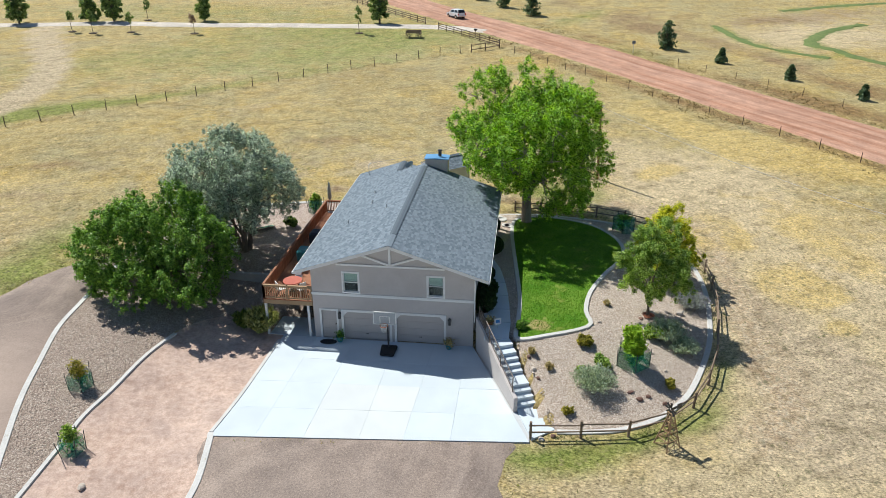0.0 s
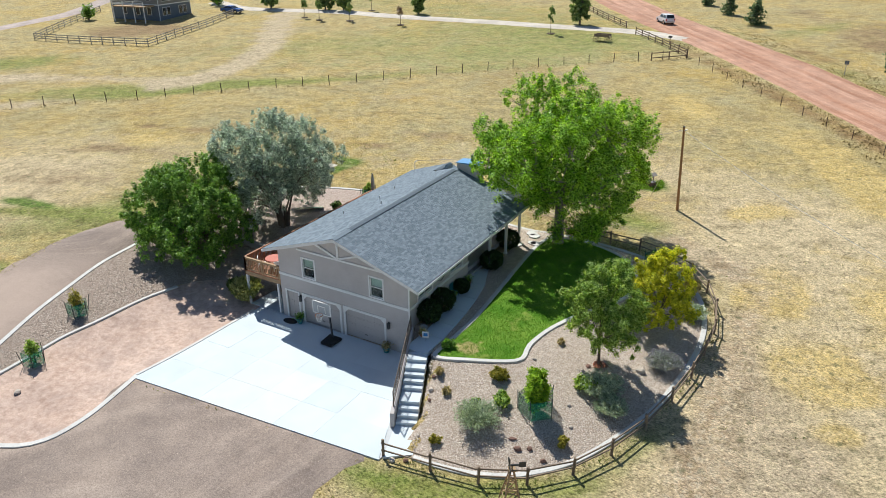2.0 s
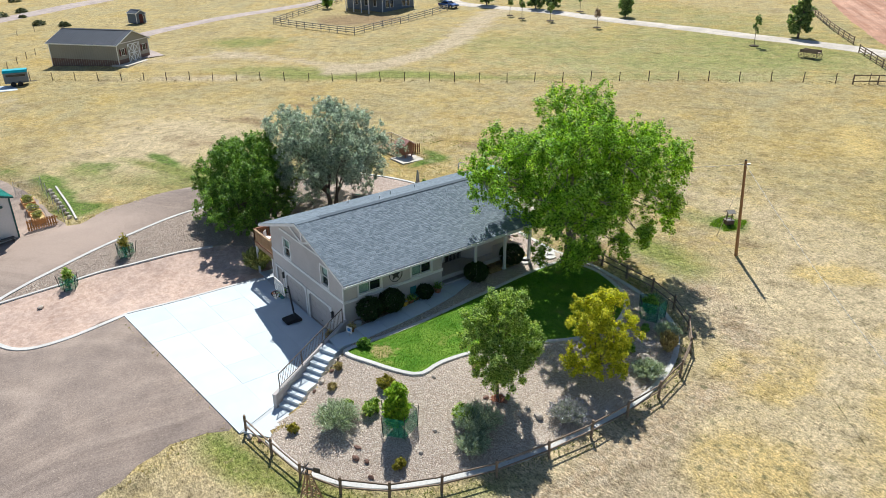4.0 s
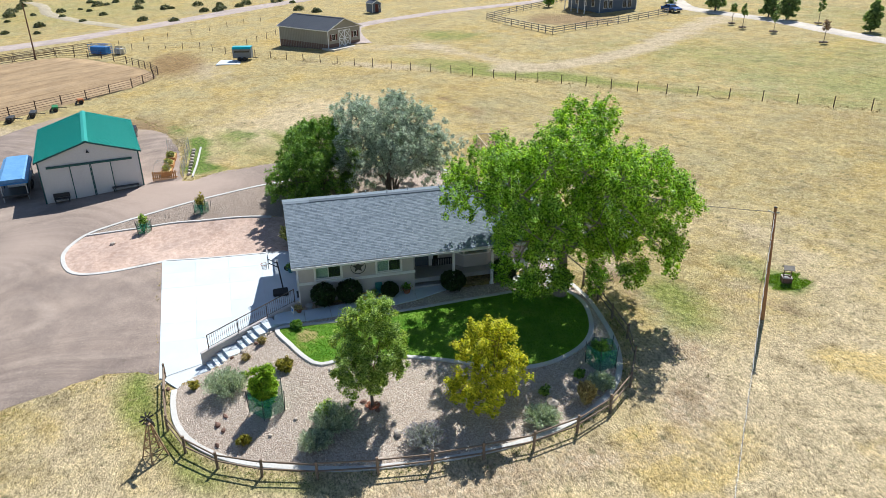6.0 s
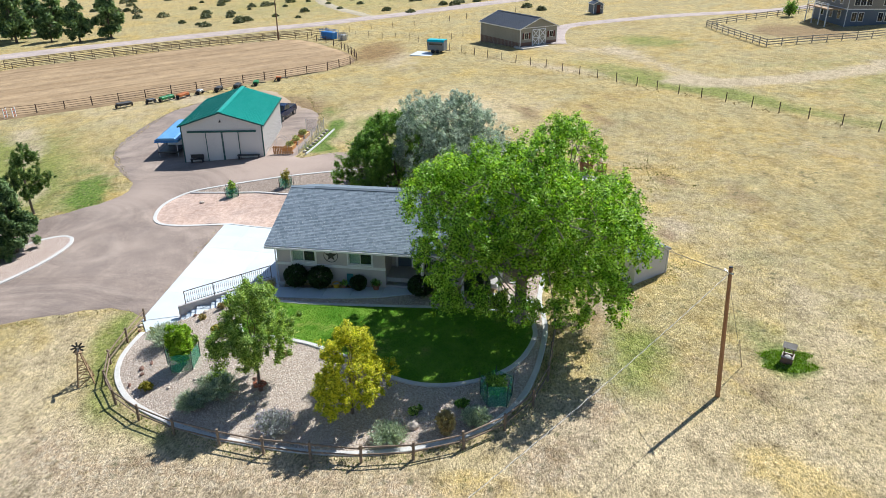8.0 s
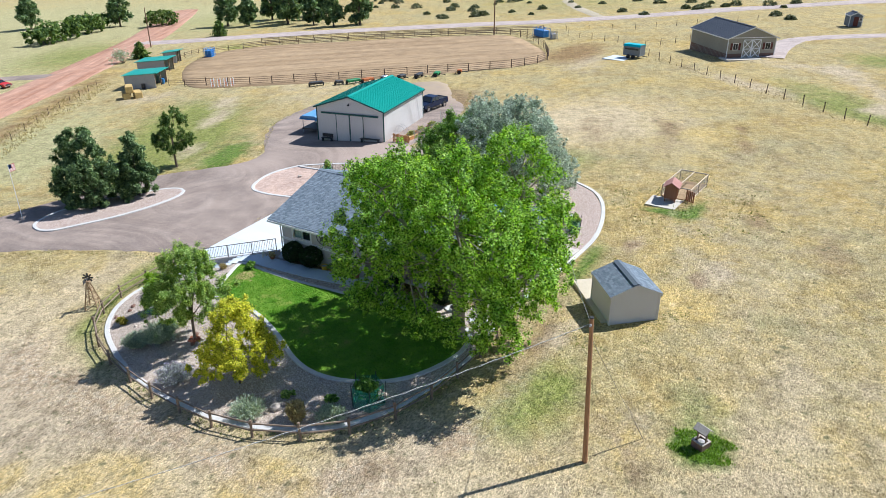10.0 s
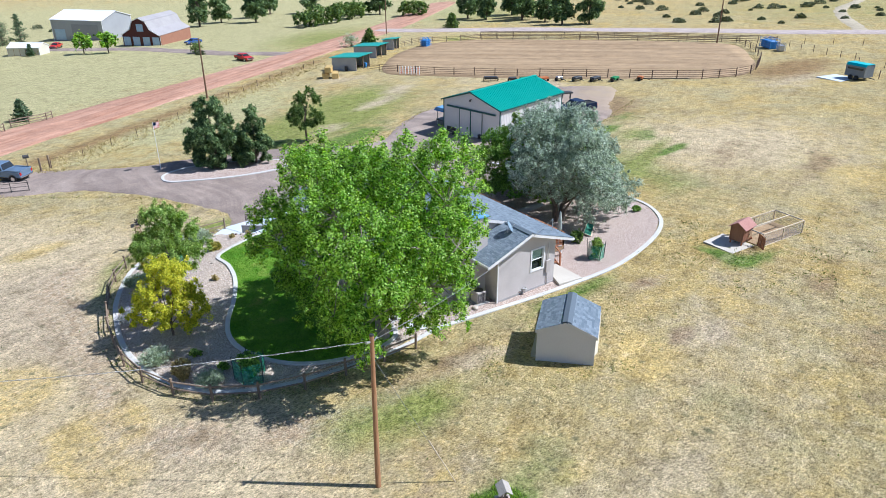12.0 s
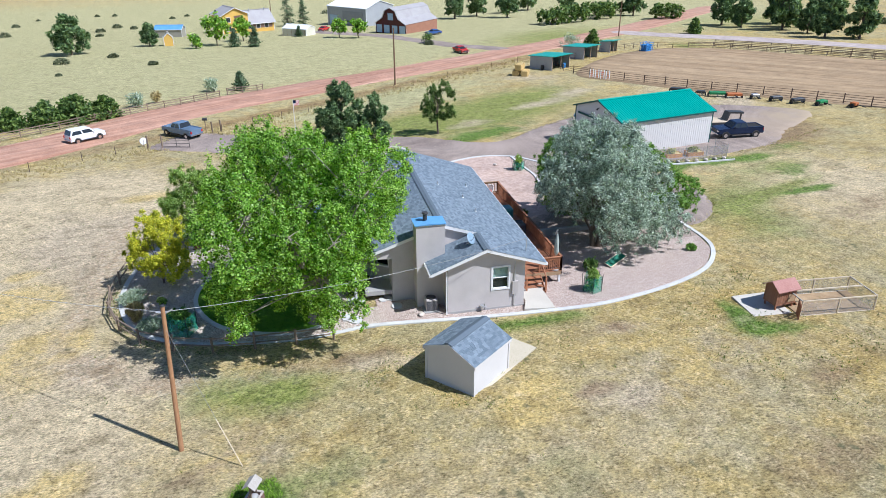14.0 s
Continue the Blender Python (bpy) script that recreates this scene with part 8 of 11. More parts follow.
def canopy_trailer():
    t = thing("canopy_trailer", (-37.6, 11.3, zat(-37.6, 11.3)), "flatbed trailer under a light blue canopy beside the barn", "trailer")
    bm = B(-4.1, 4.1, -1.25, 1.25, 1.95, 2.05, bev=0.04)
    prism(bm, [(-1.3, 2.05), (1.3, 2.05), (0.9, 2.3), (-0.9, 2.3)], "x", -4.15, 4.15)
    part("canopy", bm, BLUETARP, t, "light blue fabric canopy", placed=False)
    part("valance", B(-4.15, 4.15, -1.3, 1.3, 1.8, 1.95), BLUEPAINT, t, placed=False)
    part("bed", B(-4.0, 4.0, -1.1, 1.1, 0.55, 0.7), BLACKMET, t, placed=False)
    for x in (-3.8, 3.8):
        for y in (-1.05, 1.05):
            part("post", rod(bmesh.new(), (x, y, 0.0), (x, y, 1.95), 0.05), STEEL, t, placed=False)
    for x in (-0.6, 0.4):
        for y in (-1.15, 1.15):
            w = part("wheel", rod(bmesh.new(), (x, y - 0.1, 0.35), (x, y + 0.1, 0.35), 0.35, n=14), RUBBER, t, placed=False)
    part("crate", B(-1.8, 1.4, -0.8, 0.8, 0.7, 1.3, bev=0.05), WHITEMET, t, placed=False)
    t.rotation_euler = (0, 0, radians(11))


canopy_trailer()


def neighbour_barn():
    t = gable_shed("neighbour_barn", "tan metal barn with dark roof, brown wainscot and cross-braced doors", "barn", 8.6, 13.0, 3.3, 5.0, TANWALL, DARKROOF, TRIM, 0.35, 0.45, -0.6, BROWNWALL)
    for s in (-1, 1):
        d = part("barn_door", B(0.02, 0.08, *sorted((0.02 * s, 1.6 * s)), -0.1, 3.0), TANWALL, t, "cross-braced sliding door", placed=False)
        for z0, z1 in ((0.0, 1.45), (1.5, 2.95)):
            part("brace", bar(bmesh.new(), (0.1, 0.08 * s, z0), (0.1, 1.55 * s, z1), 0.04, 0.13), WHITEMET, d, placed=False)
            part("brace", bar(bmesh.new(), (0.105, 0.08 * s, z1), (0.105, 1.55 * s, z0), 0.04, 0.13), WHITEMET, d, placed=False)
        for y in (0.06, 1.54):
            part("stile", B(0.08, 0.12, *sorted((s * (y - 0.06), s * (y + 0.06))), -0.1, 3.0), WHITEMET, d, placed=False)
        for z in (-0.05, 1.47, 2.95):
            part("stile", B(0.08, 0.115, *sorted((s * 0.0, s * 1.6)), z - 0.06, z + 0.06), WHITEMET, d, placed=False)
        face_window(t, 0.02, s * 2.9 - 0.4, s * 2.9 + 0.4, 1.4, 2.4, TRIM, REDWALL)
    part("belt_trim", B(0.02, 0.05, -4.3, 4.3, 3.25, 3.37), TRIM, t, placed=False)
    place_on(t, -99.6, 52.0, 39.5)
    bm = prism(bmesh.new(), [(-1, -5), (2.0, -5), (2.0, 5), (-1, 5)], "z", -0.2, 0.08)
    ob = solo("barn_apron", bm, CONCTAN, "pale concrete apron before the barn doors", "apron", kind="structure")
    place_on(ob, -99.6, 52.0, 39.5)


neighbour_barn()


TAUPEWALL = surf("taupe_siding", (0.2, 0.19, 0.17), (0.28, 0.26, 0.235), 8, 0.4, 0.7, 0.1, 0.003, stretch=(1, 1, 6))


def neighbour_house():
    t = gable_shed("neighbour_house", "two-storey slate-blue house with white trim and a deck", "house", 9.5, 12.5, 5.8, 8.2, BLUEWALL, DARKROOF, TRIM, 0.45, 0.0, -0.6)
    for y in (-3.3, -2.0, 1.6, 2.9):
        face_window(t, 0.02, y - 0.42, y + 0.42, 0.7, 2.2)
    for y in (-3.2, -2.1, -1.0, 2.2):
        face_window(t, 0.02, y - 0.46, y + 0.46, 3.5, 5.2)
    part("upper_siding", B(0.0, 0.018, -4.7, 4.7, 2.9, 5.75), TAUPEWALL, t, "taupe upper siding", placed=False)
    part("upper_siding", B(-12.45, -0.05, -4.768, -4.75, 2.9, 5.75), TAUPEWALL, t, placed=False)
    part("belt_trim", B(-12.5, 0.04, -4.79, -4.77, 2.72, 2.92), TRIM, t, placed=False)
    part("belt_trim", B(0.02, 0.045, -4.75, 4.75, 2.72, 2.92), TRIM, t, placed=False)
    for x in (-2.5, -5.5, -9.0):
        for z in (0.9, 3.6):
            bm = B(x - 0.55, x + 0.55, -4.83, -4.75, z - 0.08, z + 1.5)
            w = part("window", bm, TRIM, t, placed=False)
            part("pane", B(x - 0.45, x + 0.45, -4.84, -4.83, z, z + 1.4), DARKGLASS, w, placed=False)
    part("deck", B(-9, -1, -8.0, -4.75, 2.6, 2.8), TANWOOD, t, placed=False)
    for x in (-9, -6.3, -3.6, -1):
        part("deck_post", B(x - 0.08, x + 0.08, -7.95, -7.8, -0.6, 3.7), TRIM, t, placed=False)
    for z in (3.1, 3.4, 3.7):
        part("deck_rail", B(-9, -1, -7.95, -7.88, z - 0.03, z + 0.03), TRIM, t, placed=False)
    place_on(t, -109.0, 113.0, 8)
    k = 300
    for x, y in ((-111, 127), (-114, 129), (-124, 103)):
        k += 1
        shrub("foundation_shrub", x, y, 1.6, 3.0, 900, 0.25, L_DARK, "green shrub beside the blue house", k, group="shrubs by the blue house")


neighbour_house()
t = gable_shed("small_shed", "small dark shed with a red door on skids", "shed", 2.4, 3.0, 2.3, 2.9, BLUEWALL, DARKROOF, TRIM, 0.15, 0.0, 0.15)
part("door", B(0.01, 0.05, -0.45, 0.45, 0.2, 2.1), REDWALL, t, placed=False)
face_window(t, 0.02, 0.6, 1.0, 1.2, 1.8)
place_on(t, -140, 65, 20)


def horse_trailer():
    t = thing("horse_trailer", (0, 0, 0), "grey stock trailer with a turquoise roof on a pad", "trailer")
    bm = prism(bmesh.new(), [(-1.0, 0.5), (1.0, 0.5), (1.0, 2.1), (0.8, 2.35), (-0.8, 2.35), (-1.0, 2.1)], "x", -1.6, 1.6)
    part("body", bm, TRAILERGREY, t, placed=False)
    bm = prism(bmesh.new(), [(-1.03, 2.05), (-0.8, 2.42), (0.8, 2.42), (1.03, 2.05), (0.78, 2.36), (-0.78, 2.36)], "x", -1.65, 1.65)
    part("roof", bm, BLUETQ, t, "turquoise rounded roof", placed=False)
    for y in (-1.03, 1.03):
        for x in (-0.5, 0.4):
            part("wheel", rod(bmesh.new(), (x, y - 0.1, 0.36), (x, y + 0.1, 0.36), 0.36, n=14), RUBBER, t, placed=False)
        part("slot", B(-1.3, 1.3, *sorted((y * 0.98, y * 0.975)), 1.5, 1.8), DARKGLASS, t, placed=False)
    part("hitch", bar(bmesh.new(), (1.6, 0, 0.5), (2.6, 0, 0.45), 0.12, 0.1), BLACKMET, t, placed=False)
    part("end_door", B(-1.63, -1.6, -0.9, 0.9, 0.55, 2.2), BLUEWALL, t, placed=False)
    place_on(t, -95.9, 33.3, 80)


TRAILERGREY = surf("slate_grey_paint", (0.12, 0.14, 0.155), (0.19, 0.21, 0.225), 6, 0.5, 0.5, 0.1)
BLUETQ = surf("turquoise_paint", (0.0, 0.42, 0.5), (0.03, 0.52, 0.6), 6, 0.5, 0.4, 0.1)
horse_trailer()
ob = solo("trailer_pad", prism(bmesh.new(), [(-2.2, -2.5), (2.2, -2.5), (2.2, 1.8), (-2.2, 1.8)], "z", -0.2, 0.07), CONC, "pale concrete pad under the stock trailer", "pad", kind="structure")
place_on(ob, -95.0, 31.2, 80)


def corral_shed(x, y, turn, w, l, h, mat_roof, label):
    t = thing("run_in_shed", (0, 0, 0), label, "animal shelter", "run-in sheds")
    part("back_wall", B(-w / 2, -w / 2 + 0.1, -l / 2, l / 2, -0.3, h * 0.85), BARNGREY, t, placed=False)
    for s in (-1, 1):
        part("side_wall", prism(bmesh.new(), [(-w / 2, -0.3), (w / 2, -0.3), (w / 2, h), (-w / 2, h * 0.85)], "y", s * l / 2 - 0.05, s * l / 2 + 0.05), BARNGREY, t, placed=False)
    bm = prism(bmesh.new(), [(-w / 2 - 0.4, h * 0.83), (w / 2 + 0.6, h + 0.05), (w / 2 + 0.6, h + 0.13), (-w / 2 - 0.4, h * 0.83 + 0.08)], "y", -l / 2 - 0.3, l / 2 + 0.3)
    part("roof", bm, mat_roof, t, placed=False)
    for s in (-1, 0, 1):
        part("post", B(w / 2 - 0.1, w / 2 + 0.05, s * (l / 2 - 0.1) - 0.07, s * (l / 2 - 0.1) + 0.07, -0.3, h), OLDWOOD, t, placed=False)
    place_on(t, x, y, turn)


BARNGREY = surf("grey_steel_siding", (0.3, 0.31, 0.33), (0.4, 0.41, 0.43), 7, 0.4, 0.5, 0.1)
corral_shed(-49.2, -40.0, 120, 5.4, 5.2, 2.7, TEAL, "grey steel run-in shed with a green roof")
corral_shed(-60.2, -51.4, 120, 5.4, 4.6, 2.7, TEAL, "grey steel run-in shed with a green roof")
corral_shed(-69.8, -58.4, 120, 2.8, 2.6, 2.5, TEAL, "small open shelter with a green roof")


for x, y, m, lab in ((-52.4, -40.2, BLUEPAINT, "bright blue plastic barrel beside the run-in shed"), (-47.0, -38.0, BLACKMET, "black water tub beside the run-in shed"), (-51.6, -38.6, BLUEPAINT, "bright blue plastic barrel beside the run-in shed")):
    solo("barrel", lathe(bmesh.new(), [(0.28, 0.0), (0.31, 0.15), (0.33, 0.45), (0.31, 0.75), (0.28, 0.9)], n=14), m, lab, "barrel", "feed barrels").location = (x, y, zat(x, y))


def hay_stack():
    for x, y, z, tu in ((-40.6, -33.9, 0, 60), (-41.8, -32.6, 0, 62), (-41.0, -33.5, 1.05, 55)):
        t = thing("hay_bale", (x, y, zat(x, y) + z), "large square golden hay bale stacked by the sheds", "hay bale", "hay stack")
        part("bale", B(-1.2, 1.2, -0.6, 0.6, 0, 1.04, bev=0.08), HAY, t, placed=False)
        for u in (-0.8, -0.4, 0.0, 0.4, 0.8):
            part("twine", B(u - 0.01, u + 0.01, -0.605, 0.605, 0.0, 1.045), TANWOOD, t, placed=False)
        t.rotation_euler = (0, 0, radians(tu))


hay_stack()


def panel_stack(x, y, turn, label, mat_, w=2.6, d=1.6, h=1.9):
    t = thing("stock_pen", (0, 0, 0), label, "gate panels")
    for s in (-1, 0, 1):
        bm = bmesh.new()
        for z in (0.2, 0.6, 1.0, 1.4, h):
            rod(bm, (-w / 2, s * d / 2, z), (w / 2, s * d / 2, z), 0.05, n=6)
        for u in (-w / 2, 0, w / 2):
            rod(bm, (u, s * d / 2, -0.1), (u, s * d / 2, h), 0.05, n=6)
        part("panel", bm, mat_, t, placed=False)
    part("crate", B(-w / 2 + 0.2, w / 2 - 0.2, -d / 2 + 0.15, d / 2 - 0.15, 0.1, h * 0.8, bev=0.05), mat_, t, placed=False)
    place_on(t, x, y, turn)


panel_stack(-77.5, -55.5, 30, "bright blue steel chute panels at the arena end", BLUEPAINT)
panel_stack(-117.5, 5.8, 60, "blue steel stock panels at the arena end", BLUEPAINT, 4.0, 1.8)
panel_stack(-115.2, 9.6, 40, "grey steel stock panels at the arena end", STEEL, 2.5, 1.2, 1.4)


def implement(x, y, turn, mat_, w, label, seed):
    g = random.Random(seed)
    t = thing("farm_implement", (0, 0, 0), label, "farm implement", "farm implements")
    part("body", B(-w / 2, w / 2, -0.4, 0.4, 0.35, 0.75, bev=0.06), mat_, t, placed=False)
    part("drawbar", bar(bmesh.new(), (0, 0.3, 0.5), (g.uniform(-0.3, 0.3), 1.5, 0.35), 0.1, 0.1), BLACKMET, t, placed=False)
    for s in (-1, 1):
        part("wheel", rod(bmesh.new(), (s * (w / 2 + 0.02), 0, 0.3), (s * (w / 2 + 0.16), 0, 0.3), 0.3, n=12), RUBBER, t, placed=False)
    for k in range(4):
        u = -w / 2 + (k + 0.5) * w / 4
        part("tine", bar(bmesh.new(), (u, -0.35, 0.5), (u, -0.75, 0.02), 0.05, 0.08), BLACKMET, t, placed=False)
    place_on(t, x, y, turn)


GREENPAINT = surf("green_machine_paint", (0.01, 0.16, 0.05), (0.03, 0.25, 0.08), 8, 0.6, 0.5, 0.1)
for i, (x, y, m, w, lab) in enumerate(((-58.3, -8.2, BLACKMET, 2.2, "black harrow parked along the arena fence"), (-60.3, -5.0, BLACKMET, 1.2, "black mower parked along the arena fence"), (-62.0, -3.3, GREENPAINT, 2.4, "green seeder parked along the arena fence"), (-63.6, -1.5, ORANGE, 2.2, "orange disc parked along the arena fence"),
                                       (-65.9, 0.2, STEEL, 1.0, "grey spreader parked along the arena fence"), (-67.6, 2.6, BLACKMET, 1.6, "dark plough parked along the arena fence"), (-69.3, 5.0, BLACKMET, 2.0, "dark rake parked along the arena fence"), (-71.2, 7.4, GREENPAINT, 1.6, "green tiller parked along the arena fence"), (-74, 10.2, ORANGE, 0.9, "red cultivator parked along the arena fence"))):
    implement(x, y, -35 + 7 * i, m, w, lab, i)


def jump_standards():
    for k in range(4):
        x, y = -51.6 - k * 0.55, -25.6 + k * 1.0
        t = thing("jump_standard", (x, y, zat(x, y)), "white and red wooden jump standard by the arena", "jump standard", "jump standards")
        for s in (-0.3, 0.3):
            part("upright", B(s - 0.05, s + 0.05, -0.05, 0.05, 0, 1.5), WHITEMET, t, placed=False)
        for z in (0.3, 0.7, 1.1):
            part("slat", B(-0.3, 0.3, -0.03, 0.03, z, z + 0.1), REDTABLE, t, placed=False)


jump_standards()


# ---- south side across the road ----
BARNDARK = surf("dull_grey_door_steel", (0.22, 0.23, 0.25), (0.3, 0.31, 0.33), 7, 0.4, 0.5, 0.1)
PALECLOTH = surf("cream_fabric", (0.55, 0.52, 0.42), (0.7, 0.67, 0.56), 6, 0.8, 0.9, 0.2)
BRICK = surf("orange_brown_brick", (0.26, 0.12, 0.075), (0.38, 0.19, 0.12), 20, 1.0, 0.9, 0.3, 0.006)


def gambrel():
    t = thing("red_barn", (0, 0, 0), "red gambrel barn darkened for shade with pale blue doors and grey roof", "barn")
    prof = [(-6.5, 0), (6.5, 0), (6.5, 2.8), (3.4, 4.4), (2.2, 6.6), (0, 7.5), (-2.2, 6.6), (-3.4, 4.4), (-6.5, 2.8)]
    part("body", prism(bmesh.new(), [(a, b - (0.6 if b == 0 else 0)) for a, b in prof], "x", -15, 0), REDWALL, t, placed=False)
    up = prof[2:]
    for (a, b), (c, d) in zip(up, up[1:]):
        n = Vector((0, -(d - b), c - a)).normalized()
        if n.z < 0:
            n = -n
        bm = bmesh.new()
        vs = [bm.verts.new((x, y + n.y * k, z + n.z * k)) for k in (0.02, 0.14) for x, y, z in ((-15.3, a, b), (0.35, a, b), (0.35, c, d), (-15.3, c, d))]
        for f in ((0, 1, 2, 3), (7, 6, 5, 4), (0, 4, 5, 1), (1, 5, 6, 2), (2, 6, 7, 3), (3, 7, 4, 0)):
            bm.faces.new([vs[i] for i in f])
        part("roof", bm, GREYROOF, t, placed=False)
    for y in (-4.9, -1.7, 1.7, 4.9):
        part("door", B(0.02, 0.1, y - 1.15, y + 1.15, 0, 2.4), BLUEGLASS, t, "pale blue overhead door", placed=False)
    part("loft_door", B(0.02, 0.1, -1.1, 1.1, 3.9, 5.9), BLUEGLASS, t, placed=False)
    part("side_wall", B(-14.95, -0.05, 6.48, 6.56, -0.6, 2.75), BRICK, t, "orange-brown brick side wall", placed=False)
    for a, b in ((-6.5, -3.4), (3.4, 6.5)):
        part("corner_trim", B(0.0, 0.06, b - 0.12 if b > 0 else a, b if b > 0 else a + 0.12, 0, 2.8), TRIM, t, placed=False)
    for (a, b), (c, d) in zip(up, up[1:]):
        part("rake_trim", bar(bmesh.new(), (0.38, a, b + 0.05), (0.38, c, d + 0.05), 0.05, 0.22), TRIM, t, placed=False)
    place_on(t, -30.6, -122.5, 45)
    t.scale = (1.1, 0.85, 0.95)


gambrel()
t = gable_shed("steel_workshop", "large pale grey steel workshop with a white roof", "workshop", 14, 17.4, 5.8, 7.8, BARNGREY, WHITEMET, WHITEMET, 0.2, 0.6, -0.8)
part("door", B(-16.5, -13.0, -7.12, -7.03, 0, 3.0), BLUEGLASS, t, placed=False)
part("door", B(-10.5, -1.5, -7.1, -7.03, 0, 4.6), BARNDARK, t, placed=False)
place_on(t, -31.8, -154.2, 131.4)
t = gable_shed("yellow_house", "golden yellow gabled house with a brown loft opening", "house", 8.6, 8.0, 5.6, 7.6, YELLOWWALL, GREYROOF, TRIM, 0.5, 0.0, -0.8)
part("loft_door", B(0.02, 0.08, -0.3, 2.4, 3.0, 5.2), BROWNWALL, t, "brown boarded loft door", placed=False)
part("door", B(0.02, 0.08, 0.6, 2.0, -0.2, 2.3), DARKGLASS, t, placed=False)
face_window(t, 0.02, -3.2, -1.6, 0.8, 2.2)
face_window(t, 0.02, -3.0, -1.6, 3.4, 4.8)
place_on(t, 14.6, -145.6, 115.5)
t = gable_shed("house_wing", "golden yellow house wing under a broad grey roof", "house", 8.4, 10.0, 3.3, 6.6, YELLOWWALL, GREYROOF, TRIM, 0.5, 0.0, -0.8)
part("window_band", B(-9.0, -0.6, -4.24, -4.2, 1.5, 2.9), BROWNWALL, t, placed=False)
for x in (-8.0, -5.4, -2.6):
    w = part("window", B(x - 0.7, x + 0.7, -4.28, -4.24, 1.4, 2.8), TRIM, t, placed=False)
    part("pane", B(x - 0.6, x + 0.6, -4.3, -4.28, 1.5, 2.7), DARKGLASS, w, placed=False)
for x in (-6.5, -1.4):
    part("vent_pipe", rod(bmesh.new(), (x, -0.6, 6.2), (x, -0.6, 7.1), 0.12), STEEL, t, placed=False)
place_on(t, 4.8, -154.7, 205.5)
t = gable_shed("greenhouse", "low pale fabric greenhouse", "greenhouse", 5, 8, 2.0, 2.9, PALECLOTH, WHITEMET, WHITEMET, 0.1, 0.0, -0.4)
for k in range(6):
    part("hoop", B(-0.5 - k * 1.5, -0.42 - k * 1.5, -2.54, -2.5, -0.3, 2.0), TANWOOD, t, placed=False)
place_on(t, -7.5, -128.1, 145.6)
t = gable_shed("blue_roof_shed", "small tan shed with a blue roof", "shed", 4, 8, 2.4, 3.4, TANWALL, BLUETARP, TRIM, 0.2, 0.0, -0.5)
place_on(t, 30, -143, 170)
t = gable_shed("playhouse", "small yellow wooden playhouse in the field", "shed", 2.4, 2.4, 2.2, 3.4, YELLOWWALL, TANWALL, TRIM, 0.1, 0.0, -0.5)
place_on(t, 30.8, -116, 100)



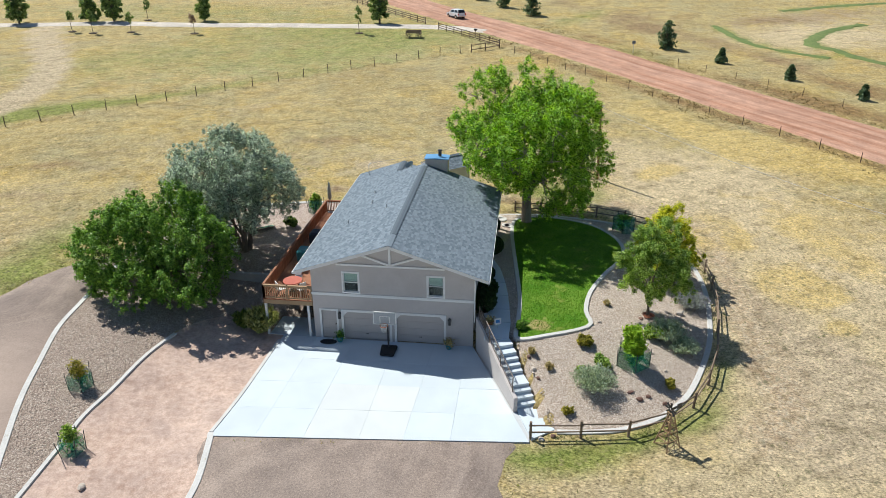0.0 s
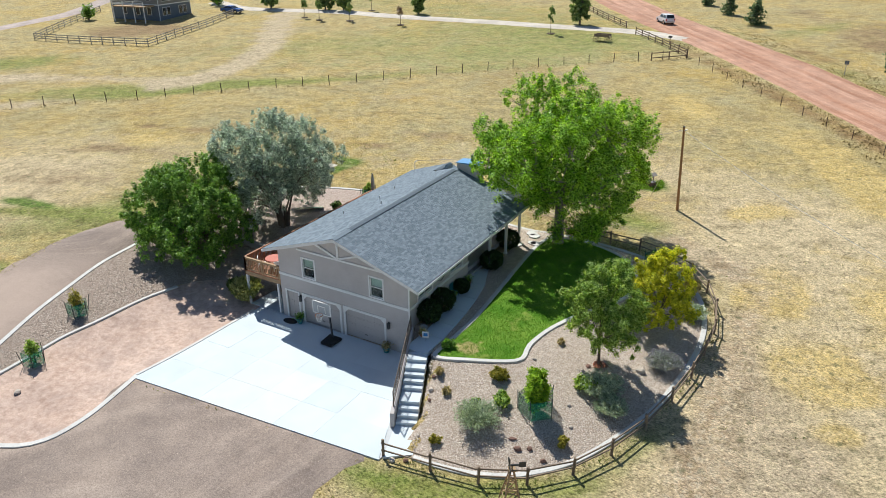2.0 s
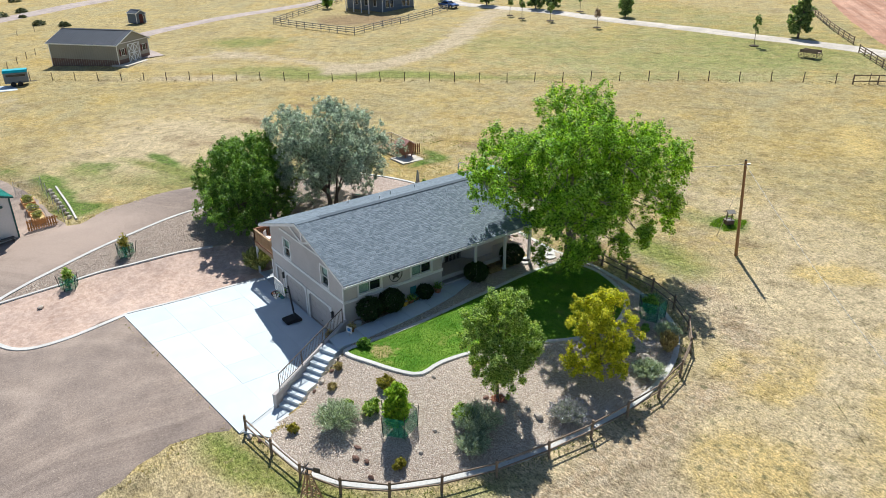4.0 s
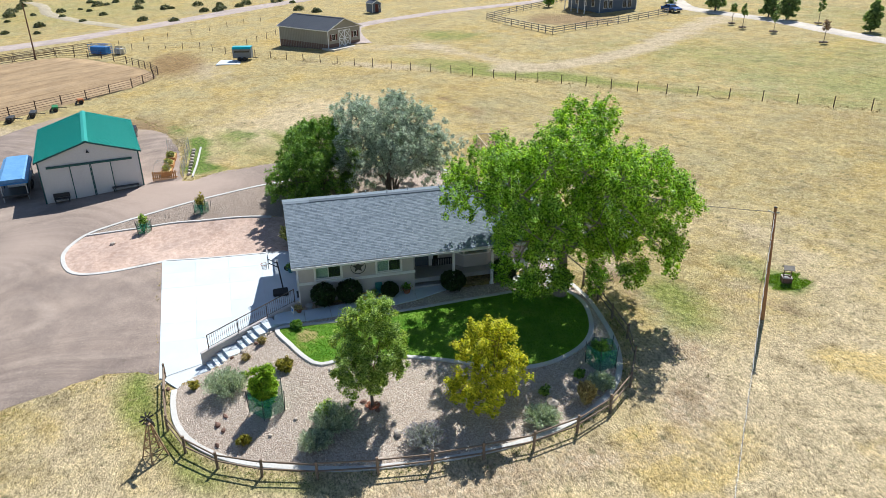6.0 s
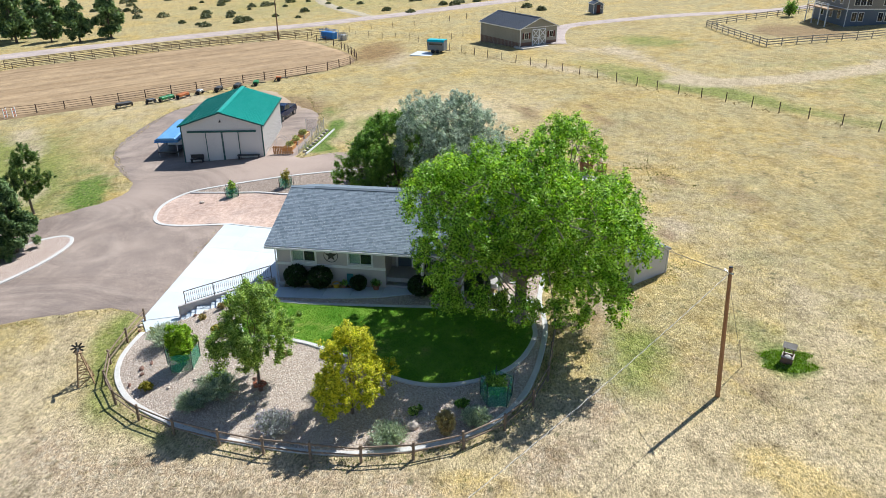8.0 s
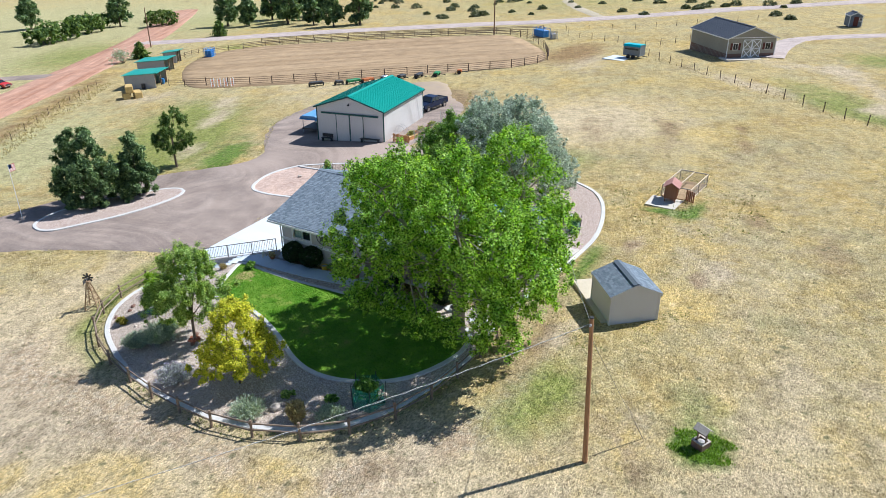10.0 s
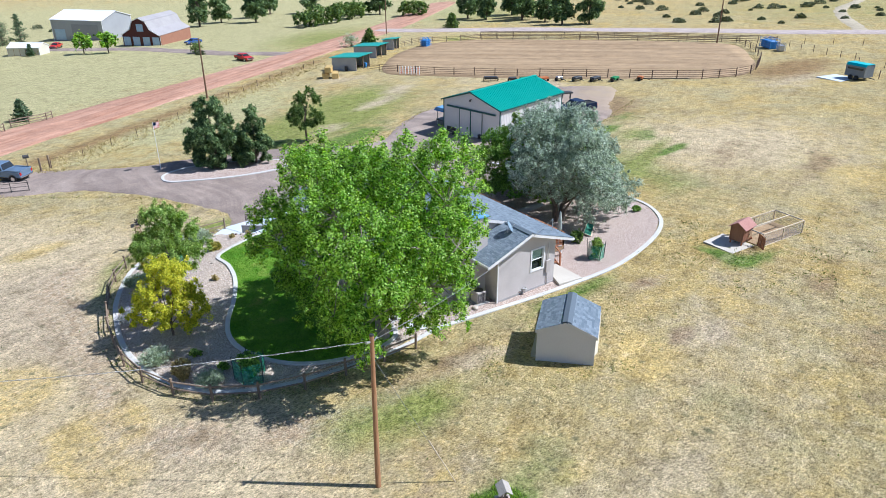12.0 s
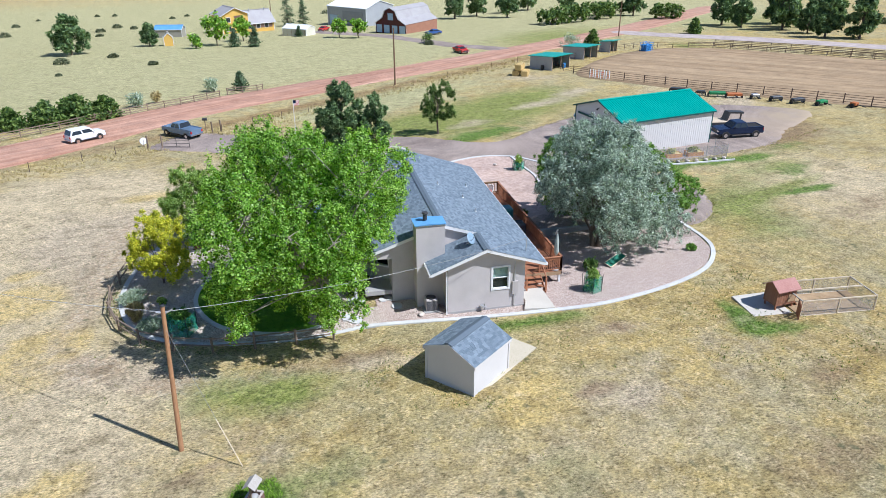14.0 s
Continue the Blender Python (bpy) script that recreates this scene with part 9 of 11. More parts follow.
# ---- vehicles ----
def car(kind, name, x, y, turn, paint, label, category):
    """A road vehicle with its nose towards +x."""
    t = thing(name, (0, 0, 0), label, category)
    if kind == "pickup":
        L, W, H = 5.6, 1.95, 1.85
        side = [(-2.8, 0.5), (2.7, 0.5), (2.8, 0.75), (2.72, 1.08), (1.45, 1.18), (0.0, 1.18), (-0.55, 1.18), (-2.75, 1.18), (-2.8, 0.7)]
        roofline = [(1.3, 1.16), (0.65, 1.8), (-0.55, 1.85), (-0.85, 1.16)]
    elif kind == "sedan":
        L, W, H = 4.7, 1.86, 1.7
        side = [(-2.3, 0.42), (2.25, 0.42), (2.33, 0.7), (2.24, 0.98), (1.2, 1.12), (-1.7, 1.14), (-2.28, 1.1), (-2.34, 0.8)]
        roofline = [(1.05, 1.1), (0.25, 1.72), (-0.95, 1.74), (-1.75, 1.12)]
    else:
        L, W, H = 4.9, 1.92, 1.78
        side = [(-2.4, 0.42), (2.35, 0.42), (2.42, 0.7), (2.34, 1.02), (1.3, 1.15), (-2.36, 1.15), (-2.42, 0.8)]
        roofline = [(1.15, 1.12), (0.5, 1.8), (-2.0, 1.86), (-2.36, 1.13)]
    bm = prism(bmesh.new(), side, "y", -W / 2, W / 2)
    bmesh.ops.bevel(bm, geom=[e for e in bm.edges if abs(e.verts[0].co.y - e.verts[1].co.y) < 1e-4], offset=0.09, segments=2, affect="EDGES")
    body = part("body", bm, paint, t, placed=False)
    bm = bmesh.new()
    lo = [bm.verts.new((p[0], s * (W / 2 - (0.06 if p[1] < 1.3 else 0.22)), p[1])) for s in (-1, 1) for p in roofline]
    n = len(roofline)
    bm.faces.new(lo[:n])
    bm.faces.new(list(reversed(lo[n:])))
    for i in range(n):
        j = (i + 1) % n
        bm.faces.new((lo[i], lo[n + i], lo[n + j], lo[j]))
    bmesh.ops.bevel(bm, geom=list(bm.edges), offset=0.05, segments=1, affect="EDGES")
    cab = part("cab", bm, paint, t, placed=False)
    (x1, z1), (x2, z2), (x3, z3), (x4, z4) = roofline
    for s in (-1, 1):
        def sp(px, pz):
            k = (pz - 1.16) / 0.68
            return (px, s * (W / 2 - 0.06 - 0.16 * min(max(k, 0), 1) + 0.012), pz)
        for a, b in ((0.06, 0.48), (0.54, 0.94)):
            bm = bmesh.new()
            lo_z, hi_z = 1.24, z2 - 0.1
            xb0, xb1 = x1 + (x4 - x1) * a - 0.12 * (a < 0.1), x1 + (x4 - x1) * b
            xt0, xt1 = x2 + (x3 - x2) * a, x2 + (x3 - x2) * b
            q = [bm.verts.new(sp(*p)) for p in ((xb0, lo_z), (xb1, lo_z), (xt1, hi_z), (xt0, hi_z))]
            bm.faces.new(q)
            r = bmesh.ops.extrude_face_region(bm, geom=list(bm.faces))
            bmesh.ops.translate(bm, vec=(0, -s * 0.03, 0), verts=[v for v in r["geom"] if isinstance(v, bmesh.types.BMVert)])
            part("side_window", bm, DARKGLASS, cab, placed=False)
    for (a, b), (c, d), k in (((x1, z1), (x2, z2), 1), ((x4, z4), (x3, z3), -1)):
        bm = bmesh.new()
        p, q = Vector((a + (c - a) * 0.12, 0, b + (d - b) * 0.12)), Vector((a + (c - a) * 0.9, 0, b + (d - b) * 0.9))
        o = Vector((k * 0.02, 0, 0.02))
        vs = [bm.verts.new(v) for v in (p + o + Vector((0, -W / 2 + 0.16, 0)), p + o + Vector((0, W / 2 - 0.16, 0)), q + o + Vector((0, W / 2 - 0.3, 0)), q + o + Vector((0, -W / 2 + 0.3, 0)))]
        bm.faces.new(vs)
        r = bmesh.ops.extrude_face_region(bm, geom=list(bm.faces))
        bmesh.ops.translate(bm, vec=(-k * 0.03, 0, -0.03), verts=[v for v in r["geom"] if isinstance(v, bmesh.types.BMVert)])
        part("windshield" if k > 0 else "rear_window", bm, DARKGLASS, cab, placed=False)
    wx = L / 2 - 0.95
    for sx in (-1, 1):
        for sy in (-1, 1):
            yy = sy * (W / 2 - 0.1)
            w = part("wheel", rod(bmesh.new(), (sx * wx, yy - 0.13, 0.38), (sx * wx, yy + 0.13, 0.38), 0.39, n=18), RUBBER, t, placed=False)
            part("rim", rod(bmesh.new(), (sx * wx, yy - 0.14, 0.38), (sx * wx, yy + 0.14, 0.38), 0.22, n=12), CHROME, w, placed=False)
    for sy in (-1, 1):
        part("headlight", B(L / 2 - 0.08, L / 2 + 0.01, *sorted((sy * 0.6, sy * 0.9)), 0.82, 0.98), CHROME, t, placed=False)
        part("tail_light", B(-L / 2 - 0.01, -L / 2 + 0.06, *sorted((sy * 0.72, sy * 0.92)), 0.8, 1.1), REDLAMP, t, placed=False)
    for sy in (-1, 1):
        part("side_step", B(-1.15, 1.05, *sorted((sy * (W / 2 - 0.12), sy * (W / 2 + 0.03))), 0.36, 0.42), CHROME if paint is NAVY else BLACKMET, t, placed=False)
        part("mirror", B(0.72, 0.86, *sorted((sy * (W / 2 - 0.04), sy * (W / 2 + 0.2))), 1.2, 1.36, bev=0.03), paint, t, placed=False)
        for sx in (-1, 1):
            bm = bmesh.new()
            arc = [(sx * wx + r * math.cos(math.pi * a / 8), 0.38 + r * math.sin(math.pi * a / 8)) for r, way in ((0.49, range(9)), (0.41, range(8, -1, -1))) for a in way]
            prism(bm, arc, "y", *sorted((sy * (W / 2 - 0.01), sy * (W / 2 + 0.02))))
            part("wheel_arch", bm, BLACKMET, t, placed=False)
    part("bumper", B(L / 2 - 0.06, L / 2 + 0.08, -0.9, 0.9, 0.48, 0.64, bev=0.03), CHROME, t, placed=False)
    part("bumper", B(-L / 2 - 0.08, -L / 2 + 0.06, -0.9, 0.9, 0.5, 0.66, bev=0.03), CHROME, t, placed=False)
    part("grille", B(L / 2 - 0.04, L / 2 + 0.03, -0.55, 0.55, 0.68, 0.95), BLACKMET, t, placed=False)
    if kind == "pickup":
        part("bed_cover" if paint is GREYBLUE else "bed_well", B(-2.65, -0.95, -0.8, 0.8, 1.12, 1.2), RUBBER if paint is not GREYBLUE else paint, t, placed=False)
        for s in (-1, 1):
            part("bed_rail", B(-2.72, -0.9, *sorted((s * 0.8, s * 0.93)), 1.15, 1.27), paint, t, placed=False)
        part("tailgate", B(-2.8, -2.7, -0.85, 0.85, 0.75, 1.27), paint, t, placed=False)
    t.scale = (1, 1, 0.84) if kind == "sedan" else (0.92, 0.95, 0.95) if kind == "suv" else (1, 1, 1)
    place_on(t, x, y, turn, 0.06)
    return t


GREYBLUE = surf("metallic_grey_blue_paint", (0.17, 0.25, 0.35), (0.22, 0.31, 0.43), 3, 0.5, 0.25, 0.0, metallic=0.4)
NAVY = surf("metallic_navy_paint", (0.01, 0.02, 0.055), (0.02, 0.035, 0.08), 3, 0.5, 0.2, 0.0, metallic=0.3)
WHITECAR = surf("white_car_paint", (0.74, 0.75, 0.76), (0.82, 0.83, 0.84), 3, 0.5, 0.25, 0.0)
REDCAR = surf("red_car_paint", (0.5, 0.02, 0.02), (0.6, 0.04, 0.03), 3, 0.5, 0.25, 0.0)
BLUECAR = surf("metallic_blue_paint", (0.05, 0.12, 0.36), (0.09, 0.18, 0.46), 3, 0.5, 0.22, 0.0, metallic=0.3)
REDLAMP = surf("red_lamp_glass", (0.4, 0.01, 0.01), (0.5, 0.02, 0.02), 3, 0.5, 0.2, 0.0)
car("pickup", "pickup_truck", 14.2, -1.55, -45, GREYBLUE, "grey-blue pickup truck waiting at the driveway gate", "pickup truck")
car("pickup", "pickup_truck", -50.0, 19.6, -4, NAVY, "dark navy crew-cab pickup parked behind the barn", "pickup truck")
car("suv", "suv", -14.9, 144.7, 127, WHITECAR, "white sport utility vehicle driving on the dirt road", "car")
car("suv", "suv", 26.0, -3.1, 219, WHITECAR, "white sport utility vehicle on the red road", "car")
car("sedan", "sedan", -101.0, 121.2, 10, BLUECAR, "bright blue sedan parked by the blue house", "car")
car("sedan", "sedan", -38.8, -69.6, 105, REDCAR, "red car parked on the road verge", "car")
car("sedan", "sedan", -41.5, -113.5, 20, BLUECAR, "blue car beside the red barn", "car")
car("sedan", "sedan", -12, -140, 60, REDCAR, "dark red car by the workshop", "car")


def gooseneck():
    t = thing("gooseneck_trailer", (0, 0, 0), "black gooseneck flatbed trailer behind the barn", "trailer")
    part("bed", B(-3.5, 2.0, -1.15, 1.15, 0.7, 0.9), BLACKMET, t, placed=False)
    bm = bar(bmesh.new(), (2.0, 0, 0.9), (2.3, 0, 1.9), 1.2, 0.2, (1, 0, 0))
    bar(bm, (2.2, 0, 1.9), (4.2, 0, 1.8), 0.9, 0.2)
    bar(bm, (4.1, 0, 1.8), (4.1, 0, 0.9), 0.15, 0.15, (1, 0, 0))
    part("neck", bm, BLACKMET, t, placed=False)
    part("deck", B(-3.45, 1.95, -1.1, 1.1, 0.9, 0.95), PALEWOOD, t, placed=False)
    for x in (-1.4, -0.5):
        for y in (-1.2, 1.2):
            part("wheel", rod(bmesh.new(), (x, y - 0.1, 0.38), (x, y + 0.1, 0.38), 0.38, n=14), RUBBER, t, placed=False)
    place_on(t, -49.5, 14.5, 175)


gooseneck()


def shade_panel(x0, y0, x1, y1):
    """Dark green cloth stretched on a pale frame, lying tilted on the stones."""
    z = zat(x0, y0) + 0.06
    t = thing("shade_panel", (x0, y0, z), "dark green shade cloth on a pale frame under the olive tree", "shade panel")
    a, b = Vector((0, 0, 0.03)), Vector((x1 - x0, y1 - y0, 0.03))
    back = Vector((0.3, -0.5, 0.14))
    for p, q in ((a, b), (a, a + back), (b, b + back), (a + back, b + back)):
        part("frame_bar", rod(bmesh.new(), p, q, 0.035, n=8), PALEWOOD, t, placed=False)
    n, m = 10, 4
    bm = bmesh.new()
    grid = [[bm.verts.new(a.lerp(b, i / n) + back * (j / m) - Vector((0, 0, 0.09 * math.sin(math.pi * i / n) * math.sin(math.pi * j / m)))) for j in range(m + 1)] for i in range(n + 1)]
    for i in range(n):
        for j in range(m):
            bm.faces.new((grid[i][j], grid[i + 1][j], grid[i + 1][j + 1], grid[i][j + 1]))
    r = bmesh.ops.extrude_face_region(bm, geom=list(bm.faces))
    bmesh.ops.translate(bm, vec=(0, 0, 0.012), verts=[v for v in r["geom"] if isinstance(v, bmesh.types.BMVert)])
    part("cloth", bm, SHADECLOTH, t, "dark green woven cloth", placed=False)
    return t


SHADECLOTH = surf("dark_green_shade_cloth", (0.012, 0.12, 0.075), (0.03, 0.2, 0.125), 30, 1.5, 0.7, 0.2, 0.004)


shade_panel(-20.0, 50.45, -21.8, 49.1)
# ---- garden shed, coop, poles ----
SHEDPAINT = surf("pale_grey_shed_paint", (0.55, 0.53, 0.51), (0.64, 0.62, 0.6), 14, 0.5, 0.8, 0.2, 0.004)
PADTAN = surf("tan_stained_concrete", (0.46, 0.4, 0.29), (0.6, 0.53, 0.4), 12, 0.6, 0.85, 0.1, 0.004)


def garden_shed():
    t = gable_shed("garden_shed", "grey garden shed with blue-grey shingle roof", "shed", 3.0, 3.1, 1.85, 2.5, SHEDPAINT, SHINGD, SHEDPAINT, 0.1, 0.0, -0.3)
    for s in (-1, 1):
        k = (2.5 - 1.85) / 1.5
        shingles("shingles", (0.12, s * 1.62, 1.85 - 0.12 * k + 0.06), (-1, 0, 0), (0, -s, k), 3.34, math.hypot(1.62, 0.65 + 0.12 * k), t, SHING, seed=8 + s)
    part("door", B(-3.16, -3.1, -0.6, 0.6, 0.05, 1.75), TRIM, t, placed=False)
    t.location = (-5.95, 61.75, zat(-6.9, 60.9) + 0.05)
    t.rotation_euler = (0, 0, radians(40))
    bm = prism(bmesh.new(), [(-0.3, -1.85), (-5.7, -1.85), (-5.7, 1.7), (-0.3, 1.7)], "z", -0.5, 0.03)
    ob = solo("shed_pad", bm, PADTAN, "pale concrete pad behind the garden shed", "pad", kind="structure")
    ob.location = t.location
    ob.rotation_euler = t.rotation_euler


garden_shed()


def coop():
    turn = 7
    z = zat(-27.5, 58.6)
    t = thing("chicken_coop", (-27.3, 58.25, z), "reddish wooden chicken coop with a pitched roof", "chicken coop")
    for x in (-0.62, 0.62):
        for y in (-0.42, 0.42):
            part("leg", B(x - 0.04, x + 0.04, y - 0.04, y + 0.04, 0, 0.4), CEDAR, t, placed=False)
    bm = B(-0.7, 0.7, -0.5, 0.5, 0.32, 1.4)
    prism(bm, [(-0.5, 1.4), (0.5, 1.4), (0, 1.72)], "x", -0.7, 0.7)
    part("body", bm, COOPWOOD, t, placed=False)
    for k in range(9):
        for s in (-1, 1):
            part("batten", B(-0.7 + k * 0.175, -0.67 + k * 0.175, *sorted((s * 0.5, s * 0.512)), 0.32, 1.38), CEDAR, t, placed=False)
    for s in (-1, 1):
        part("roof", prism(bmesh.new(), [(0, 1.8), (s * 0.68, 1.34), (s * 0.68, 1.29), (0, 1.74)], "x", -0.84, 0.84), COOPROOF, t, "faded red roof panel", placed=False)
    d = part("door", B(-0.62, -0.12, 0.512, 0.54, 0.5, 0.98), TANWOOD, t, placed=False)
    part("latch", B(-0.2, -0.14, 0.54, 0.56, 0.7, 0.76), BLACKMET, d, placed=False)
    part("ramp", bar(bmesh.new(), (-1.05, 0.3, 0.05), (-0.7, 0.3, 0.45), 0.35, 0.04, (0, 0, 1)), CEDAR, t, placed=False)
    t.rotation_euler = (0, 0, radians(turn))
    p = thing("coop_run", (-30.15, 58.7, zat(-30.15, 58.7)), "pale timber framed wire run beside the coop", "animal run")
    w, d, h = 2.4, 1.22, 1.05
    for y in (-d, d):
        for zz in (0.05, h):
            part("rail", bar(bmesh.new(), (-w, y, zz), (w, y, zz), 0.07, 0.07), PALEWOOD, p, placed=False)
        for x in (-w, 0, w):
            part("post", B(x - 0.035, x + 0.035, y - 0.035, y + 0.035, -0.1, h), PALEWOOD, p, placed=False)
        part("netting", B(-w, w, y - 0.003, y + 0.003, 0.05, h), WIRENET, p, placed=False)
    for x in (-w, w):
        part("rail", bar(bmesh.new(), (x, -d, h), (x, d, h), 0.06, 0.06), GREYWOOD, p, placed=False)
    part("rail", bar(bmesh.new(), (-w, 0, h + 0.02), (w, 0, h + 0.02), 0.08, 0.07), PALEWOOD, p, placed=False)
    part("netting", B(-w - 0.003, -w + 0.003, -d, d, 0.05, h), WIRENET, p, placed=False)
    part("floor", B(-w, w, -d, d, 0.0, 0.07), ARENA, p, placed=False)
    p.rotation_euler = (0, 0, radians(-4))
    bm = prism(bmesh.new(), [(-1.25, -1.6), (1.15, -1.6), (1.3, 1.45), (-1.2, 1.4)], "z", -0.3, 0.05)
    ob = solo("coop_pad", bm, CONCTAN, "pale concrete pad before the coop", "pad", kind="structure")
    place_on(ob, -26.35, 58.25, 0)
    g = thing("coop_gate", (-27.5, 59.75, zat(-27.5, 59.75)), "small brown wooden picket gate by the coop", "gate")
    for k in range(5):
        part("picket", B(-0.4 + k * 0.19, -0.28 + k * 0.19, -0.02, 0.02, 0, 0.95), CEDAR, g, placed=False)
    part("rail", B(-0.42, 0.5, 0.02, 0.05, 0.6, 0.7), CEDAR, g, placed=False)
    g.rotation_euler = (0, 0, radians(60))


COOPWOOD = surf("reddish_board", (0.22, 0.1, 0.055), (0.34, 0.17, 0.1), 10, 1, 0.8, 0.3, stretch=(6, 6, 0.3))
COOPROOF = surf("faded_red_roofing", (0.34, 0.16, 0.13), (0.46, 0.25, 0.21), 10, 1, 0.85, 0.2)
coop()


def utility_pole(name, foot, top, r, label, fittings=True):
    t = thing(name, foot, label, "utility pole", "utility poles")
    d = Vector(top) - Vector(foot)
    part("pole", rod(bmesh.new(), -d * 0.03, d, r, r * 0.72, 12), POLEWOOD if fittings else FARPOLE, t, placed=False)
    if fittings:
        b = rod(bmesh.new(), d * 0.93, d * 0.97, 0.03)
        part("insulator", rod(bmesh.new(), d * 0.965 + Vector((0.1, 0, 0)), d * 0.965 + Vector((0.28, 0.05, 0.05)), 0.05, n=8), STEEL, t, placed=False)
        part("bracket", bar(b, d * 0.95, d * 0.95 + Vector((-0.35, -0.2, 0.1)), 0.04, 0.04), STEEL, t, placed=False)
        part("cap", rod(bmesh.new(), d, d * 1.008, r * 0.8, r * 0.7, 12), BLACKMET, t, placed=False)
    return t


def wire(name, p, q, sag, r, label, parent=None):
    p, q = Vector(p), Vector(q)
    bm = bmesh.new()
    n = 18
    pts = [p.lerp(q, i / n) - Vector((0, 0, sag * 4 * (i / n) * (1 - i / n))) for i in range(n + 1)]
    side = (q - p).cross(Vector((0, 0, 1))).normalized()
    rings = [[bm.verts.new(c + side * r * math.cos(a) + Vector((0, 0, r * math.sin(a)))) for a in (0, 1.257, 2.513, 3.77, 5.027)] for c in pts]
    for a, b in zip(rings, rings[1:]):
        for i in range(5):
            bm.faces.new((a[i], a[(i + 1) % 5], b[(i + 1) % 5], b[i]))
    return solo(name, bm, WIREMAT, label, "cable", "overhead cables")


WIREMAT = surf("grey_aluminium_cable", (0.2, 0.2, 0.2), (0.34, 0.34, 0.33), 8, 1, 0.5, 0.0, metallic=0.3)
utility_pole("utility_pole", (6.82, 63.65, 1.8), (6.5, 63.2, 8.95), 0.12, "leaning brown wooden utility pole in the dry field")
wire("service_cable", (6.52, 63.2, 8.7), (-12.45, 53.75, 5.85), 0.5, 0.013, "overhead service cable from the pole to the house")
def twisted_cable(p, q, sag, turn, label):
    """A bright bare conductor and a dark one wound round each other."""
    p, q = Vector(p), Vector(q)
    t = thing("field_cable", p, label, "cable")
    n = int((q - p).length / 0.12)
    side = (q - p).cross(Vector((0, 0, 1))).normalized()
    for k, m, thick in ((0, WIREPALE, 0.0095), (1, WIREMAT, 0.0085)):
        v, f = [], []
        for i in range(n + 1):
            u = i / n
            a = u * (q - p).length / turn * 2 * math.pi + k * math.pi
            c = p.lerp(q, u) - Vector((0, 0, sag * 4 * u * (1 - u))) + (side * math.cos(a) + Vector((0, 0, math.sin(a)))) * 0.02
            v += [tuple(c + side * thick * math.cos(b) + Vector((0, 0, thick * math.sin(b)))) for b in (0, 1.571, 3.142, 4.712)]
        for i in range(n):
            f += [(4 * i + j, 4 * i + (j + 1) % 4, 4 * i + 4 + (j + 1) % 4, 4 * i + 4 + j) for j in range(4)]
        me = bpy.data.meshes.new("conductor")
        me.from_pydata(v, [], f)
        bm = bmesh.new()
        bm.from_mesh(me)
        bpy.data.meshes.remove(me)
        part("conductor", bm, m, t, "bright bare aluminium strand" if k == 0 else "")


WIREPALE = surf("bright_aluminium_strand", (0.72, 0.7, 0.64), (0.85, 0.83, 0.77), 8, 1, 0.5, 0.0)
twisted_cable((6.52, 63.2, 8.7), (64.5, 15.2, 8.9), 4.0, 1.05, "twisted overhead cable running out over the field")
utility_pole("utility_pole", (64.5, 15.2, zat(64.5, 15.2)), (64.5, 15.2, 9.1), 0.13, "brown utility pole carrying the field cable", False)
t = thing("guy_wire", (4.1, 65.4, zat(4.1, 65.4)), "steel guy wire with a yellow sleeve", "guy wire")
part("cable", rod(bmesh.new(), (6.55, 63.3, 8.0), (4.06, 65.45, 1.85), 0.007, n=5), WIREMAT, t)
part("sleeve", rod(bmesh.new(), (4.95, 64.75, 4.1), (4.06, 65.45, 1.85), 0.022, n=6), PALEWOOD, t, "pale yellow plastic guard")
for x, y, h in ((-17.6, -31.0, 9.5), (-85.5, -86, 9.5), (-118.2, -6.3, 10.5), (4, -178, 10), (58, -14, 9.5)):
    utility_pole("utility_pole", (x, y, zat(x, y)), (x, y, zat(x, y) + h), 0.15, "tall brown utility pole by the road", False)


# ---- small things in the yard ----
def mulch_ring(x, y, r):
    """Loose red chips heaped round a trunk."""
    g = random.Random(5)
    t = thing("mulch_ring", (x, y, zat(x, y)), "ring of red bark chips round the young tree", "mulch")
    first = part("chip", bar(bmesh.new(), (-0.06, 0, 0), (0.06, 0.01, 0.01), 0.05, 0.03), MULCH, t, placed=False)
    for k in range(70):
        a, d = g.uniform(0, 6.283), r * g.uniform(0.15, 1.0) ** 0.6
        c = bpy.data.objects.new("chip", first.data)
        bpy.context.scene.collection.objects.link(c)
        c.parent = t
        c.location = (d * math.cos(a), d * math.sin(a), 0.12 + 0.06 * (1 - d / r) + g.uniform(0, 0.04))
        c.rotation_euler = (g.uniform(-0.4, 0.4), g.uniform(-0.4, 0.4), g.uniform(0, 6.28))


MULCH = surf("red_bark_chips", (0.27, 0.09, 0.05), (0.42, 0.17, 0.1), 12, 1, 0.9, 0.3, 0.01, vary=0.3)
mulch_ring(8.17, 39.7, 0.36)


